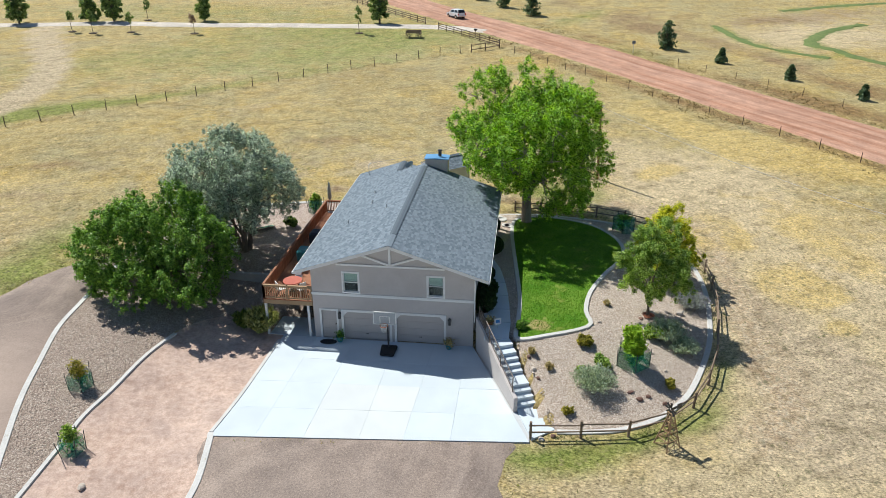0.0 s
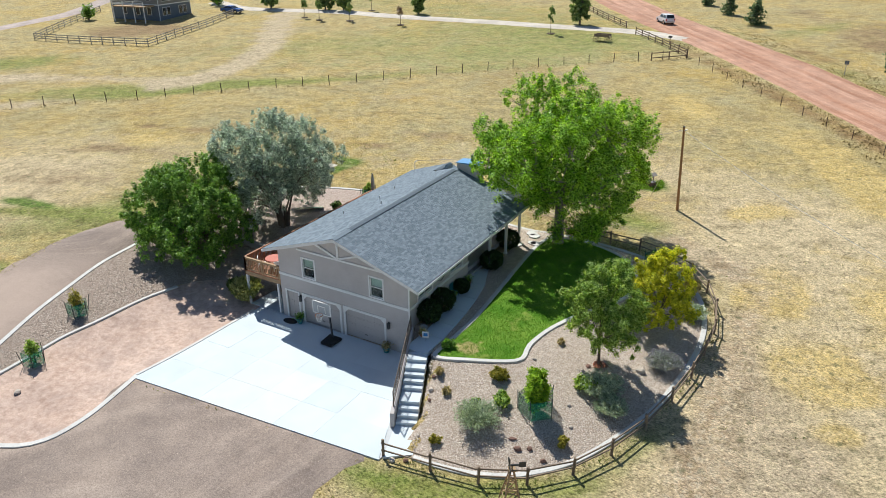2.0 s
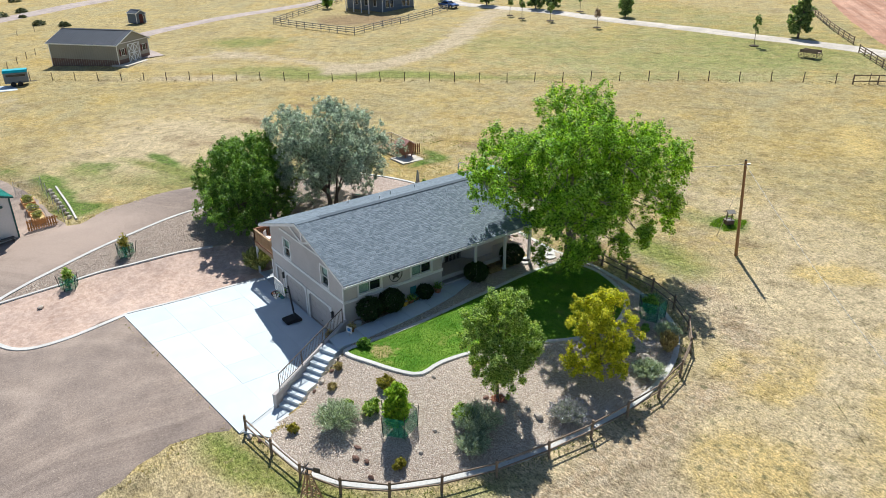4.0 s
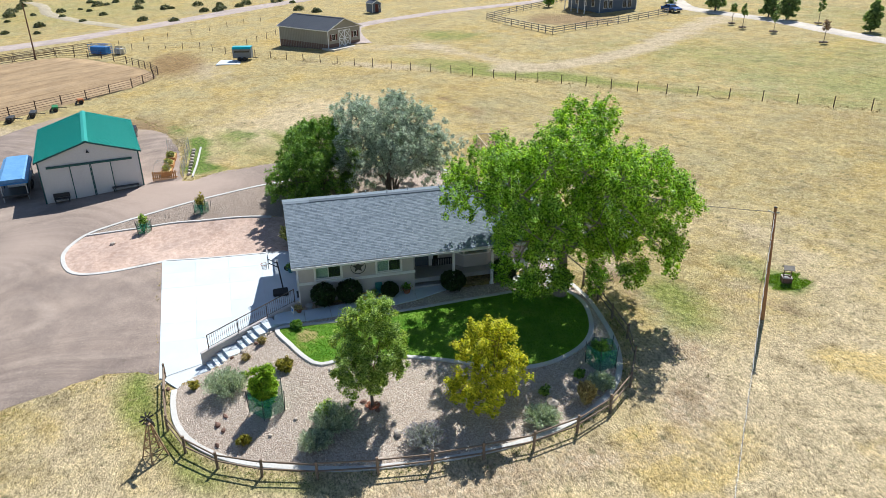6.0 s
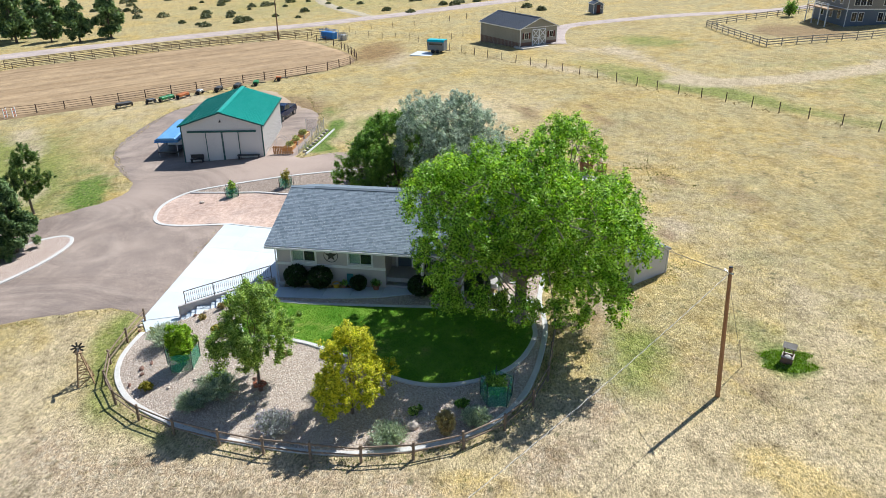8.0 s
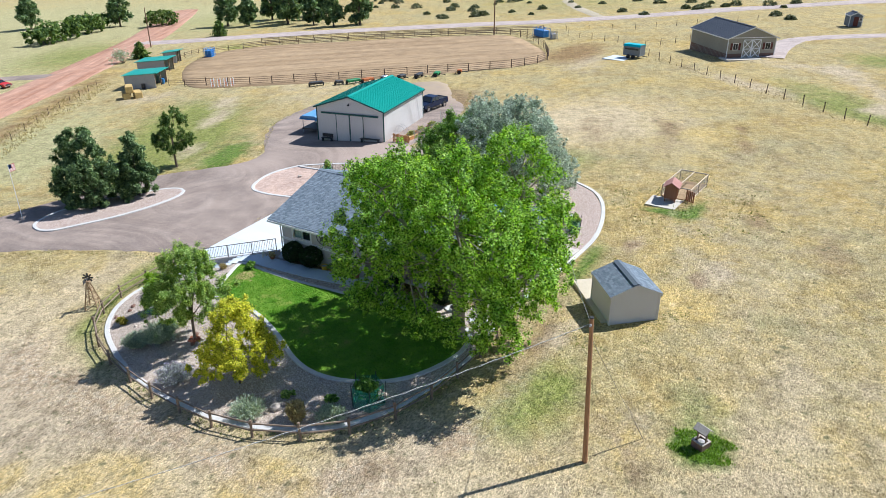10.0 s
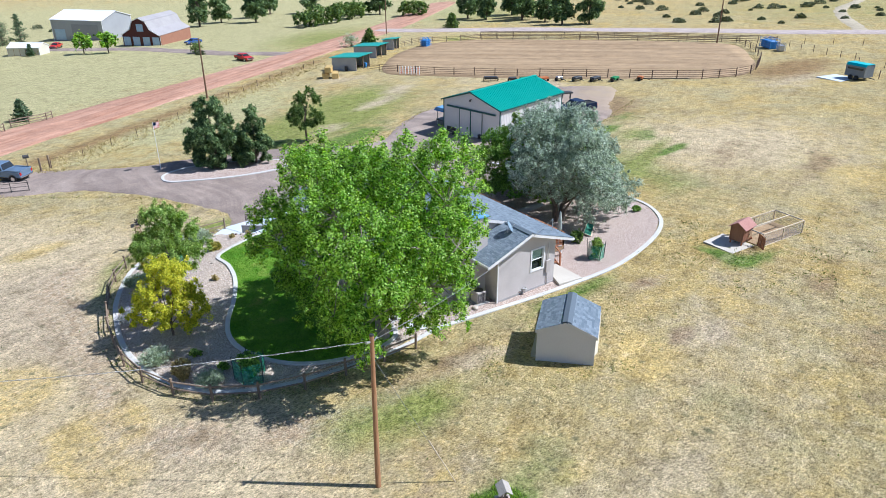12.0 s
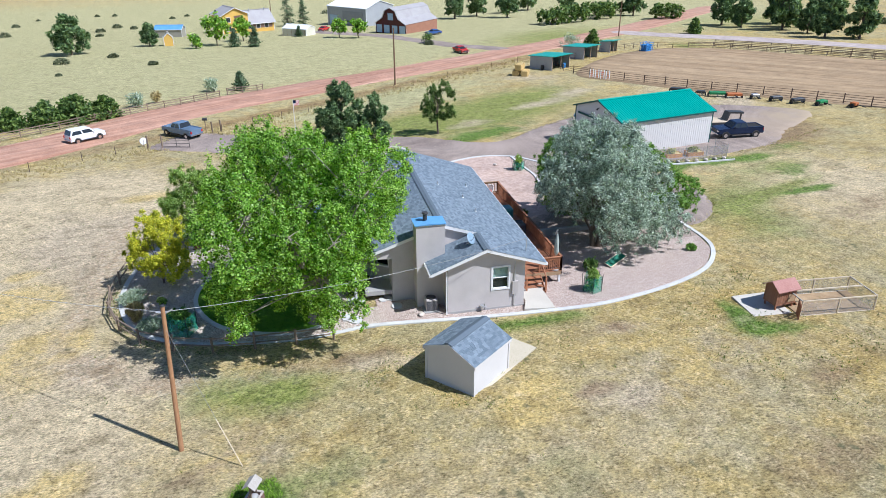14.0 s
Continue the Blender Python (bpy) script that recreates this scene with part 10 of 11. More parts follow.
def windmill():
    x, y = 7.75, 28.95
    t = thing("garden_windmill", (x, y, zat(x, y)), "small wooden lattice garden windmill", "windmill")
    legs = [(-0.45, -0.45), (0.45, -0.45), (0.45, 0.45), (-0.45, 0.45)]
    for a, b in legs:
        part("leg", bar(bmesh.new(), (a, b, -0.05), (a * 0.15, b * 0.15, 2.0), 0.06, 0.06), TANWOOD, t, placed=False)
    for h in (0.5, 1.0, 1.5):
        k = 1 - h / 2.35
        for i in range(4):
            (a, b), (c, d) = legs[i], legs[(i + 1) % 4]
            part("brace", bar(bmesh.new(), (a * k, b * k, h), (c * k, d * k, h), 0.03, 0.05), TANWOOD, t, placed=False)
            k2 = 1 - (h - 0.5) / 2.35
            part("brace", bar(bmesh.new(), (a * k2, b * k2, h - 0.5), (c * k, d * k, h), 0.025, 0.04), TANWOOD, t, placed=False)
    part("platform", B(-0.16, 0.16, -0.16, 0.16, 2.0, 2.05), TANWOOD, t, placed=False)
    part("head", rod(bmesh.new(), (-0.1, 0, 2.25), (0.3, 0, 2.25), 0.05), BLACKMET, t, placed=False)
    for k in range(8):
        a = k * math.pi / 4
        part("blade", bar(bmesh.new(), (-0.12, 0.06 * math.cos(a), 2.25 + 0.06 * math.sin(a)), (-0.12, 0.36 * math.cos(a), 2.25 + 0.36 * math.sin(a)), 0.1, 0.015, (1, 0.5, 0)), BLACKMET, t, placed=False)
    part("vane", B(0.3, 0.62, -0.01, 0.01, 2.12, 2.4), BLACKMET, t, placed=False)
    part("mast", rod(bmesh.new(), (0, 0, 2.03), (0, 0, 2.25), 0.03), BLACKMET, t, placed=False)
    t.rotation_euler = (0, 0, radians(35))


windmill()


def wishing_well():
    x, y = 3.5, 67.85
    t = thing("wishing_well", (x, y, zat(x, y)), "small stone and timber wishing well ornament", "garden ornament")
    for a, b, c, d in ((-0.36, 0.36, -0.36, -0.28), (-0.36, 0.36, 0.28, 0.36), (-0.36, -0.28, -0.28, 0.28), (0.28, 0.36, -0.28, 0.28)):
        part("side", B(a, b, c, d, -0.05, 0.44), REDSTONE, t, "dark stone side", placed=False)
        part("rim", B(a - 0.012, b + 0.012, c - 0.012, d + 0.012, 0.444, 0.49), PLUM, t, "pale stone rim", placed=False)
    part("filling", lathe(bmesh.new(), [(0.27, 0.3), (0.2, 0.44), (0.05, 0.5)], n=9), CONCD, t, "grey stones", placed=False)
    for s in (-1, 1):
        part("post", B(-0.04, 0.04, s * 0.27 - 0.035, s * 0.27 + 0.035, 0.3, 1.28), OLDWOOD, t, placed=False)
        part("roof", prism(bmesh.new(), [(0, 1.46), (s * 0.34, 1.2), (s * 0.34, 1.16), (0, 1.41)], "y", -0.42, 0.42), GREYWOOD, t, "weathered board roof slope", placed=False)
    part("crank", rod(bmesh.new(), (0, -0.35, 0.85), (0, 0.35, 0.85), 0.025), TANWOOD, t, placed=False)
    t.rotation_euler = (0, 0, radians(-25))
    t.scale = (0.82, 0.82, 0.82)


wishing_well()


def hoop():
    t = thing("basketball_hoop", (-7.75, 35.7, -0.25), "portable basketball hoop with a clear backboard", "basketball hoop")
    bm = prism(bmesh.new(), [(-0.42, -0.55), (0.42, -0.55), (0.5, 0.5), (-0.5, 0.5)], "z", 0.0, 0.22)
    bmesh.ops.bevel(bm, geom=list(bm.edges), offset=0.05, segments=2, affect="EDGES")
    part("base", bm, RUBBER, t, "black plastic base", placed=False)
    part("pole", bar(bmesh.new(), (0, 0.2, 0.15), (0, -0.05, 2.6), 0.09, 0.09, (1, 0, 0)), BLACKMET, t, placed=False)
    for z in (2.45, 2.75):
        part("arm", bar(bmesh.new(), (0, -0.05, z - 0.35), (0, -0.6, z), 0.05, 0.05), BLACKMET, t, placed=False)
    b = part("backboard", B(-0.66, 0.66, -0.64, -0.61, 2.35, 3.15), CLEARBOARD, t, "clear backboard with white lines", placed=False)
    for x0, x1, z0, z1 in ((-0.68, 0.68, 3.13, 3.18), (-0.68, 0.68, 2.32, 2.37), (-0.69, -0.64, 2.32, 3.18), (0.64, 0.69, 2.32, 3.18), (-0.3, 0.3, 2.85, 2.89), (-0.3, -0.26, 2.45, 2.89), (0.26, 0.3, 2.45, 2.89)):
        part("line", B(x0, x1, -0.655, -0.605, z0, z1), TRIM, b, placed=False)
    bm = bmesh.new()
    for k in range(18):
        a, c = k * math.pi / 9, (k + 1) * math.pi / 9
        rod(bm, (0.23 * math.cos(a), -0.92 + 0.23 * math.sin(a), 2.42), (0.23 * math.cos(c), -0.92 + 0.23 * math.sin(c), 2.42), 0.016, n=5)
    part("rim", bm, ORANGE, t, placed=False)
    bm = bmesh.new()
    for k in range(12):
        a = k * math.pi / 6
        rod(bm, (0.22 * math.cos(a), -0.92 + 0.22 * math.sin(a), 2.41), (0.12 * math.cos(a + 0.4), -0.92 + 0.12 * math.sin(a + 0.4), 2.02), 0.007, n=4)
        rod(bm, (0.22 * math.cos(a), -0.92 + 0.22 * math.sin(a), 2.41), (0.12 * math.cos(a - 0.4), -0.92 + 0.12 * math.sin(a - 0.4), 2.02), 0.007, n=4)
    part("net", bm, TRIM, t, placed=False)


CLEARBOARD = surf("frosted_backboard", (0.3, 0.32, 0.34), (0.36, 0.38, 0.4), 3, 0.5, 0.15, 0.0)
hoop()


def cage(x, y, r, h, n, mat_leaf, plant_h, label, seed, lean=0.1, net=GREENNET):
    """A young plant inside green netting on stakes."""
    z = zat(x, y) + 0.03
    t = thing("plant_guard", (x, y, z), label, "plant guard", "netted young plants")
    g = random.Random(seed)
    pts = [(r * math.cos(6.283 * k / 5 + seed), r * math.sin(6.283 * k / 5 + seed)) for k in range(5)]
    for a, b in pts:
        part("stake", rod(bmesh.new(), (a, b, -0.1), (a * (1 + g.uniform(0, lean)), b * (1 + g.uniform(0, lean)), h * 1.1), 0.022, n=5), BLACKMET, t, placed=False)
    for (a, b), (c, d) in zip(pts, pts[1:] + pts[:1]):
        part("netting", bar(bmesh.new(), (a, b, h * 0.47), (c, d, h * 0.47), 0.008, h * 0.94), net, t, "green plastic netting", placed=False)
    s = shrub("young_plant", x, y, r * 0.75, plant_h, int(n * 2.2), 0.075, mat_leaf, "young plant inside green netting", seed, "young plant", "netted plants", 2.6)
    return t


cage(6.6, 34.5, 0.95, 1.15, 5200, L_BRIGHT, 2.5, "green netting round a bright young pine", 1)
cage(8.0, 52.5, 0.85, 1.3, 1300, L_DARK, 1.5, "green netting round a dark shrub by the lawn", 2, 0.1, FINENET)
cage(-21.6, 25.0, 0.6, 0.95, 330, L_TREE, 1.75, "leaning green netting round a sapling", 3, 0.5, FINENET)
cage(-23.9, 29.6, 0.65, 0.95, 300, L_SPIREA, 1.8, "leaning green netting round a sapling", 4, 0.5, FINENET)
cage(-17.3, 53.4, 0.6, 1.2, 1500, L_TREE, 1.7, "green netting round a young evergreen", 5, 0.3, FINENET)
SHRUBS = [
        (4.3, 32.3, 1.1, 1.1, 7500, 0.09, L_SAGE, "large grey-green sage bush in the rock bed", "sage bush"),
        (9.0, 37.6, 1.1, 1.1, 7000, 0.09, L_SAGE, "large grey sage bush in the rock bed", "sage bush"),
        (9.9, 36.6, 0.8, 0.85, 4400, 0.09, L_SAGE, "grey sage bush in the rock bed", "sage bush"),
        (8.1, 37.4, 0.65, 0.65, 1400, 0.11, L_TREE, "green perennial clump in the rock bed", "perennial"),
        (11.3, 41.7, 0.9, 0.85, 3000, 0.11, L_LAVENDER, "grey-violet catmint clump in the rock bed", "catmint"),
        (11.6, 47.6, 0.85, 0.8, 5000, 0.09, L_SAGE, "silvery sage bush in the rock bed", "sage bush"),
        (9.9, 51.6, 0.7, 0.7, 3300, 0.09, L_SAGE, "silvery sage bush near the fence", "sage bush"),
        (4.0, 35.5, 0.5, 0.55, 1500, 0.11, L_SPIREA, "golden yellow spirea clump", "spirea"),
        (4.75, 34.0, 0.5, 0.5, 1500, 0.11, L_TREE, "low dark green shrub in the rock bed", "low shrub"),
        (8.6, 33.2, 0.36, 0.5, 800, 0.1, L_SPIREA, "small golden shrub in the rock bed", "spirea")]
CLUMPS = [
        (0.9, 34.3, 0.25, 0.35, 400, 0.09, L_STRAW, "small dry grass clump in the rock bed", "grass clump"),
        (1.9, 33.4, 0.25, 0.3, 400, 0.09, L_STRAW, "small dry grass clump in the rock bed", "grass clump"),
        (2.9, 30.5, 0.35, 0.35, 600, 0.09, L_SPIREA, "yellow-green ground cover clump", "perennial"),
        (3.7, 33.3, 0.3, 0.35, 500, 0.1, L_TREE, "small green clump in the rock bed", "perennial"),
        (5.6, 40.3, 0.25, 0.25, 300, 0.09, L_STRAW, "small dry clump in the rock bed", "grass clump"),
        (10.9, 50.3, 0.4, 1.1, 900, 0.2, L_STRAW, "tall dry ornamental grass clump", "ornamental grass"),
        (9.6, 48.5, 0.35, 0.35, 500, 0.1, L_TREE, "small green clump under the maple", "perennial"),
        (8.9, 50.8, 0.35, 0.4, 500, 0.1, L_DARK, "small dark clump near the lawn curb", "perennial"),
        (-16.3, 37.2, 1.0, 1.5, 1500, 0.28, L_GRASSY, "arching yellow-green ornamental grass by the deck", "ornamental grass"),
        (-17.6, 37.6, 0.6, 1.0, 1200, 0.26, L_WEED, "arching green ornamental grass by the deck", "ornamental grass"),
        (0.3, 36.4, 0.42, 0.5, 1300, 0.09, L_DARK, "low dark evergreen at the stair head", "low shrub"),
        (-26.9, 49.0, 0.4, 0.45, 600, 0.11, L_DARK, "green shrub behind the house", "low shrub"),
        (-18.5, 50.5, 0.5, 0.9, 1000, 0.12, L_THICKET, "dark shrub under the olive tree", "low shrub")]
for i, (x, y, r, h, n, s, m, lab, c) in enumerate(SHRUBS + CLUMPS):
    if c in ("sage bush", "catmint", "ornamental grass"):
        wispy_shrub(c.replace(" ", "_"), x, y, r * 1.05, h * 1.15, int(90 + 150 * r * r), m, lab, 60 + i, c, leaf=0.2 if "grass" in c else 0.075, tips=L_VIOLET if c == "catmint" else None, open_=0.95 if "grass" not in c else 0.7)
    else:
        shrub(c.replace(" ", "_"), x, y, r, h, n, s, m, lab, 60 + i, c, long=2.4 if "grass" in c else 1.6)
for i, (x, y, r, h) in enumerate(((-2.1, 38.3, 0.85, 1.5), (-2.15, 39.95, 0.9, 1.5), (-2.2, 42.55, 0.6, 1.0), (-2.05, 46.75, 0.9, 1.35), (-2.5, 50.4, 0.95, 1.5))):
    shrub("yew_bush", x, y, r, h, 6500, 0.075, L_YEW, "dense clipped dark green bush against the house", 90 + i, "bush", "foundation bushes", clipped=True)


def pot(x, y, z, mat_, r, h, label, plant=None, seed=1):
    t = thing("plant_pot", (x, y, z), label, "plant pot", "plant pots")
    part("pot", lathe(bmesh.new(), [(r * 0.65, 0), (r * 0.95, h * 0.9), (r * 1.08, h * 0.9), (r * 1.08, h), (r * 0.9, h), (r * 0.85, h * 0.8)], n=16), mat_, t, placed=False)
    part("soil", lathe(bmesh.new(), [(r * 0.86, h * 0.78), (r * 0.86, h * 0.86)], n=14), JOINT, t, placed=False)
    if plant:
        g = np.random.RandomState(seed)
        c = g.normal(size=(220, 3)) * np.array([r * 0.6, r * 0.6, h * 0.35]) + np.array([0, 0, h * 1.25])
        v, q = leaf_quads(c, 0.1, g)
        ob = new("plant", fast_mesh("plant", v, q, plant))
        ob.parent = t
    return t


pot(-10.98, 36.55, -0.25, TEALPOT, 0.24, 0.38, "teal glazed pot beside the garage door", L_DARK, 1)
pot(-4.1, 36.5, -0.25, TEALPOT, 0.24, 0.36, "teal glazed pot with a rusty plant by the garage", L_STRAW, 2)
pot(-2.25, 41.0, 1.5, YELLOWPOT, 0.24, 0.36, "yellow glazed pot on the front walk", None, 3)
pot(-2.3, 41.55, 1.5, TERRA, 0.2, 0.3, "terracotta pot with leaves on the front walk", L_TREE, 4)
pot(-2.35, 43.7, 1.5, TERRA, 0.26, 0.4, "terracotta pot with a dark plant", L_DARK, 5)
pot(-1.9, 37.35, 1.5, STEEL, 0.22, 0.3, "grey metal planter at the house corner", None, 6)
pot(-1.6, 36.7, 1.5, TERRA, 0.2, 0.3, "rust-coloured planter at the stair head", L_STRAW, 7)


def porch_furniture():
    t = thing("garden_chair", (-2.35, 41.9, 1.5), "blue-green metal garden chair against the wall", "chair")
    part("seat", B(-0.22, 0.22, -0.22, 0.22, 0.4, 0.44), TEALPOT, t, placed=False)
    part("backrest", B(-0.24, -0.2, -0.22, 0.22, 0.44, 0.95), TEALPOT, t, placed=False)
    for a in (-0.2, 0.2):
        for b in (-0.2, 0.2):
            part("leg", rod(bmesh.new(), (a, b, 0.02), (a, b, 0.4), 0.02), TEALPOT, t, placed=False)
    t = thing("porch_bench", (-4.2, 46.6, 1.7), "black slatted metal bench on the porch", "bench")
    part("seat", B(-0.25, 0.25, -0.7, 0.7, 0.4, 0.45), BLACKMET, t, placed=False)
    for k in range(12):
        part("slat", B(-0.28, -0.25, -0.68 + k * 0.12, -0.62 + k * 0.12, 0.45, 1.0), BLACKMET, t, placed=False)
    part("top_rail", B(-0.29, -0.24, -0.7, 0.7, 0.98, 1.03), BLACKMET, t, placed=False)
    for b in (-0.65, 0.65):
        part("leg", B(-0.25, 0.25, b - 0.03, b + 0.03, 0, 0.4), BLACKMET, t, placed=False)
    t = thing("yard_sign", (-1.15, 36.3, 1.5), "small white and blue yard sign at the stair head", "sign")
    part("board", B(-0.2, 0.2, -0.01, 0.01, 0.3, 0.72), TRIM, t, placed=False)
    part("emblem", B(-0.12, 0.12, -0.02, -0.012, 0.42, 0.62), BLUEPAINT, t, placed=False)
    part("stake", rod(bmesh.new(), (0, 0, -0.1), (0, 0, 0.35), 0.012), STEEL, t, placed=False)
    t.rotation_euler = (0, 0, radians(20))
    t = thing("door_mat", (-11.7, 36.4, -0.25), "dark oval door mat at the garage side door", "mat")
    part("mat", lathe(bmesh.new(), [(0.42, 0.0), (0.45, 0.015), (0.4, 0.03)], n=20), RUBBER, t, placed=False)
    t.scale = (1.2, 0.7, 1)


porch_furniture()


def deck_things():
    z = 2.3
    t = thing("patio_table", (-14.3, 38.2, z), "round red patio table on the deck", "table")
    part("tabletop", lathe(bmesh.new(), [(0.6, 0.68), (0.62, 0.7), (0.6, 0.73)], n=20), REDTABLE, t, placed=False)
    part("pedestal", rod(bmesh.new(), (0, 0, 0.0), (0, 0, 0.68), 0.05), BLACKMET, t, placed=False)
    part("foot", lathe(bmesh.new(), [(0.3, 0.0), (0.28, 0.04), (0.06, 0.08)], n=14), BLACKMET, t, placed=False)
    for k, (x, y, a) in enumerate(((-14.9, 37.6, 40), (-13.6, 37.7, 140), (-14.3, 39.2, -90), (-13.4, 40.4, -60))):
        c = thing("patio_chair", (x, y, z), "white patio chair on the deck", "chair", "deck chairs")
        part("seat", B(-0.24, 0.24, -0.24, 0.24, 0.4, 0.44), TRIM, c, placed=False)
        part("backrest", B(-0.26, -0.22, -0.24, 0.24, 0.44, 0.92), TRIM, c, placed=False)
        for p in (-0.21, 0.21):
            for q in (-0.21, 0.21):
                part("leg", rod(bmesh.new(), (p, q, 0), (p, q, 0.4), 0.018), TRIM, c, placed=False)
        c.rotation_euler = (0, 0, radians(a))
    t = thing("umbrella", (-15.45, 51.5, z), "closed grey-green patio umbrella at the deck corner", "umbrella")
    part("pole", rod(bmesh.new(), (0, 0, 0), (0, 0, 2.6), 0.025), STEEL, t, placed=False)
    part("canopy", lathe(bmesh.new(), [(0.08, 1.1), (0.17, 1.3), (0.14, 2.0), (0.05, 2.55)], n=10), L_SAGECLOTH, t, placed=False)
    part("base", lathe(bmesh.new(), [(0.25, 0), (0.25, 0.06), (0.05, 0.1)], n=14), CONCD, t, placed=False)
    for y, m, lab in ((42.5, TEALPOT, "teal covered grill on the deck"), (45.5, DARKCLOTH, "dark covered chair on the deck")):
        c = thing("covered_furniture", (-14.9, y, z), lab, "deck furniture")
        bm = B(-0.4, 0.4, -0.5, 0.5, 0.0, 0.95, bev=0.12)
        part("cover", bm, m, c, placed=False)


L_SAGECLOTH = surf("grey_green_canvas", (0.3, 0.34, 0.3), (0.42, 0.46, 0.41), 8, 1, 0.9, 0.3, 0.02)
DARKCLOTH = surf("dark_canvas", (0.03, 0.04, 0.05), (0.06, 0.07, 0.08), 8, 1, 0.9, 0.3, 0.02)
deck_things()


def air_conditioner():
    t = thing("air_conditioner", (-6.7, 53.4, 1.52), "grey outdoor air conditioning unit by the end wall", "air conditioner")
    part("pad", B(-0.5, 0.5, -0.5, 0.5, -0.1, 0.05), CONCD, t, placed=False)
    part("body", B(-0.36, 0.36, -0.36, 0.36, 0.05, 0.82, bev=0.05), STUCCOD, t, placed=False)
    for k in range(9):
        for s in (-1, 1):
            part("louvre", B(-0.33, 0.33, *sorted((s * 0.36, s * 0.375)), 0.12 + k * 0.07, 0.15 + k * 0.07), BLACKMET, t, placed=False)
    part("fan_grille", lathe(bmesh.new(), [(0.3, 0.82), (0.3, 0.84), (0.05, 0.85)], n=18), BLACKMET, t, placed=False)


air_conditioner()
for k, (x, y, sx, sy, sz, m) in enumerate(((6.75, 31.9, 0.28, 0.2, 0.14, REDSTONE), (7.25, 32.2, 0.2, 0.16, 0.12, REDSTONE), (6.3, 32.3, 0.3, 0.12, 0.1, REDSTONE), (8.1, 31.9, 0.22, 0.12, 0.14, REDSTONE), (10.3, 40.6, 0.26, 0.2, 0.17, PLUM), (9.6, 39.9, 0.15, 0.12, 0.1, PLUM), (10.6, 48.6, 0.35, 0.28, 0.18, PLUM),
                                          (7.9, 35.8, 0.12, 0.1, 0.09, PLUM), (8.5, 34.5, 0.1, 0.1, 0.08, PLUM), (7.7, 39.3, 0.25, 0.2, 0.1, REDSTONE), (8.5, 39.9, 0.22, 0.2, 0.1, REDSTONE), (-19.8, 22.8, 0.22, 0.18, 0.14, PLUM), (-6.0, 54.0, 0.25, 0.2, 0.15, PLUM), (2.1, 29.0, 0.2, 0.16, 0.12, REDSTONE), (1.5, 28.7, 0.16, 0.14, 0.1, PLUM),
                                          (0.75, 34.0, 0.18, 0.15, 0.12, REDSTONE), (1.05, 33.2, 0.15, 0.14, 0.1, PLUM), (1.3, 32.6, 0.18, 0.13, 0.11, REDSTONE), (5.0, 37.9, 0.14, 0.1, 0.08, PLUM))):
    if m is REDSTONE:
        sx, sy, sz = sx * 0.72, sy * 0.72, sz * 0.8
    ob = solo("boulder", rock(bmesh.new(), (0, 0, 0), sx, sy, sz, 30 + k), m, "reddish sandstone rock lying in the bed" if m is REDSTONE else "pale rounded rock lying in the bed", "rock", "bed rocks")
    ob.location = (x, y, zat(x, y) + sz * 0.55 + 0.02)


def retaining_block_wall():
    t = thing("garden_wall", (-20, 42.6, zat(-20, 42.6)), "low grey block garden wall under the trees", "garden wall")
    z = zat(-18, 42.6)
    for r in range(4):
        for k in range(12):
            x = -22.6 + k * 0.62 + (r % 2) * 0.3
            part("block", B(x, x + 0.6, 42.4, 42.7, z - 0.15 + r * 0.2, z + 0.04 + r * 0.2), CONCD, t)


retaining_block_wall()


def flagpole():
    x, y = 0.2, 7.0
    t = thing("flagpole", (x, y, zat(x, y)), "thin white flagpole with a small striped flag", "flagpole")
    part("pole", rod(bmesh.new(), (0, 0, -0.1), (0, 0, 5.3), 0.035, 0.02), WHITEMET, t, placed=False)
    f = part("flag", B(0.02, 0.75, -0.01, 0.01, 4.55, 5.2), TRIM, t, "red and white striped flag with a blue corner", placed=False)
    for k in range(7):
        part("stripe", B(0.02, 0.75, -0.015, 0.015, 4.55 + k * 0.1, 4.6 + k * 0.1), REDTABLE, f, placed=False)
    part("canton", B(0.02, 0.35, -0.02, 0.02, 4.85, 5.2), NAVY, f, placed=False)
    t.rotation_euler = (0, 0, radians(200))


flagpole()


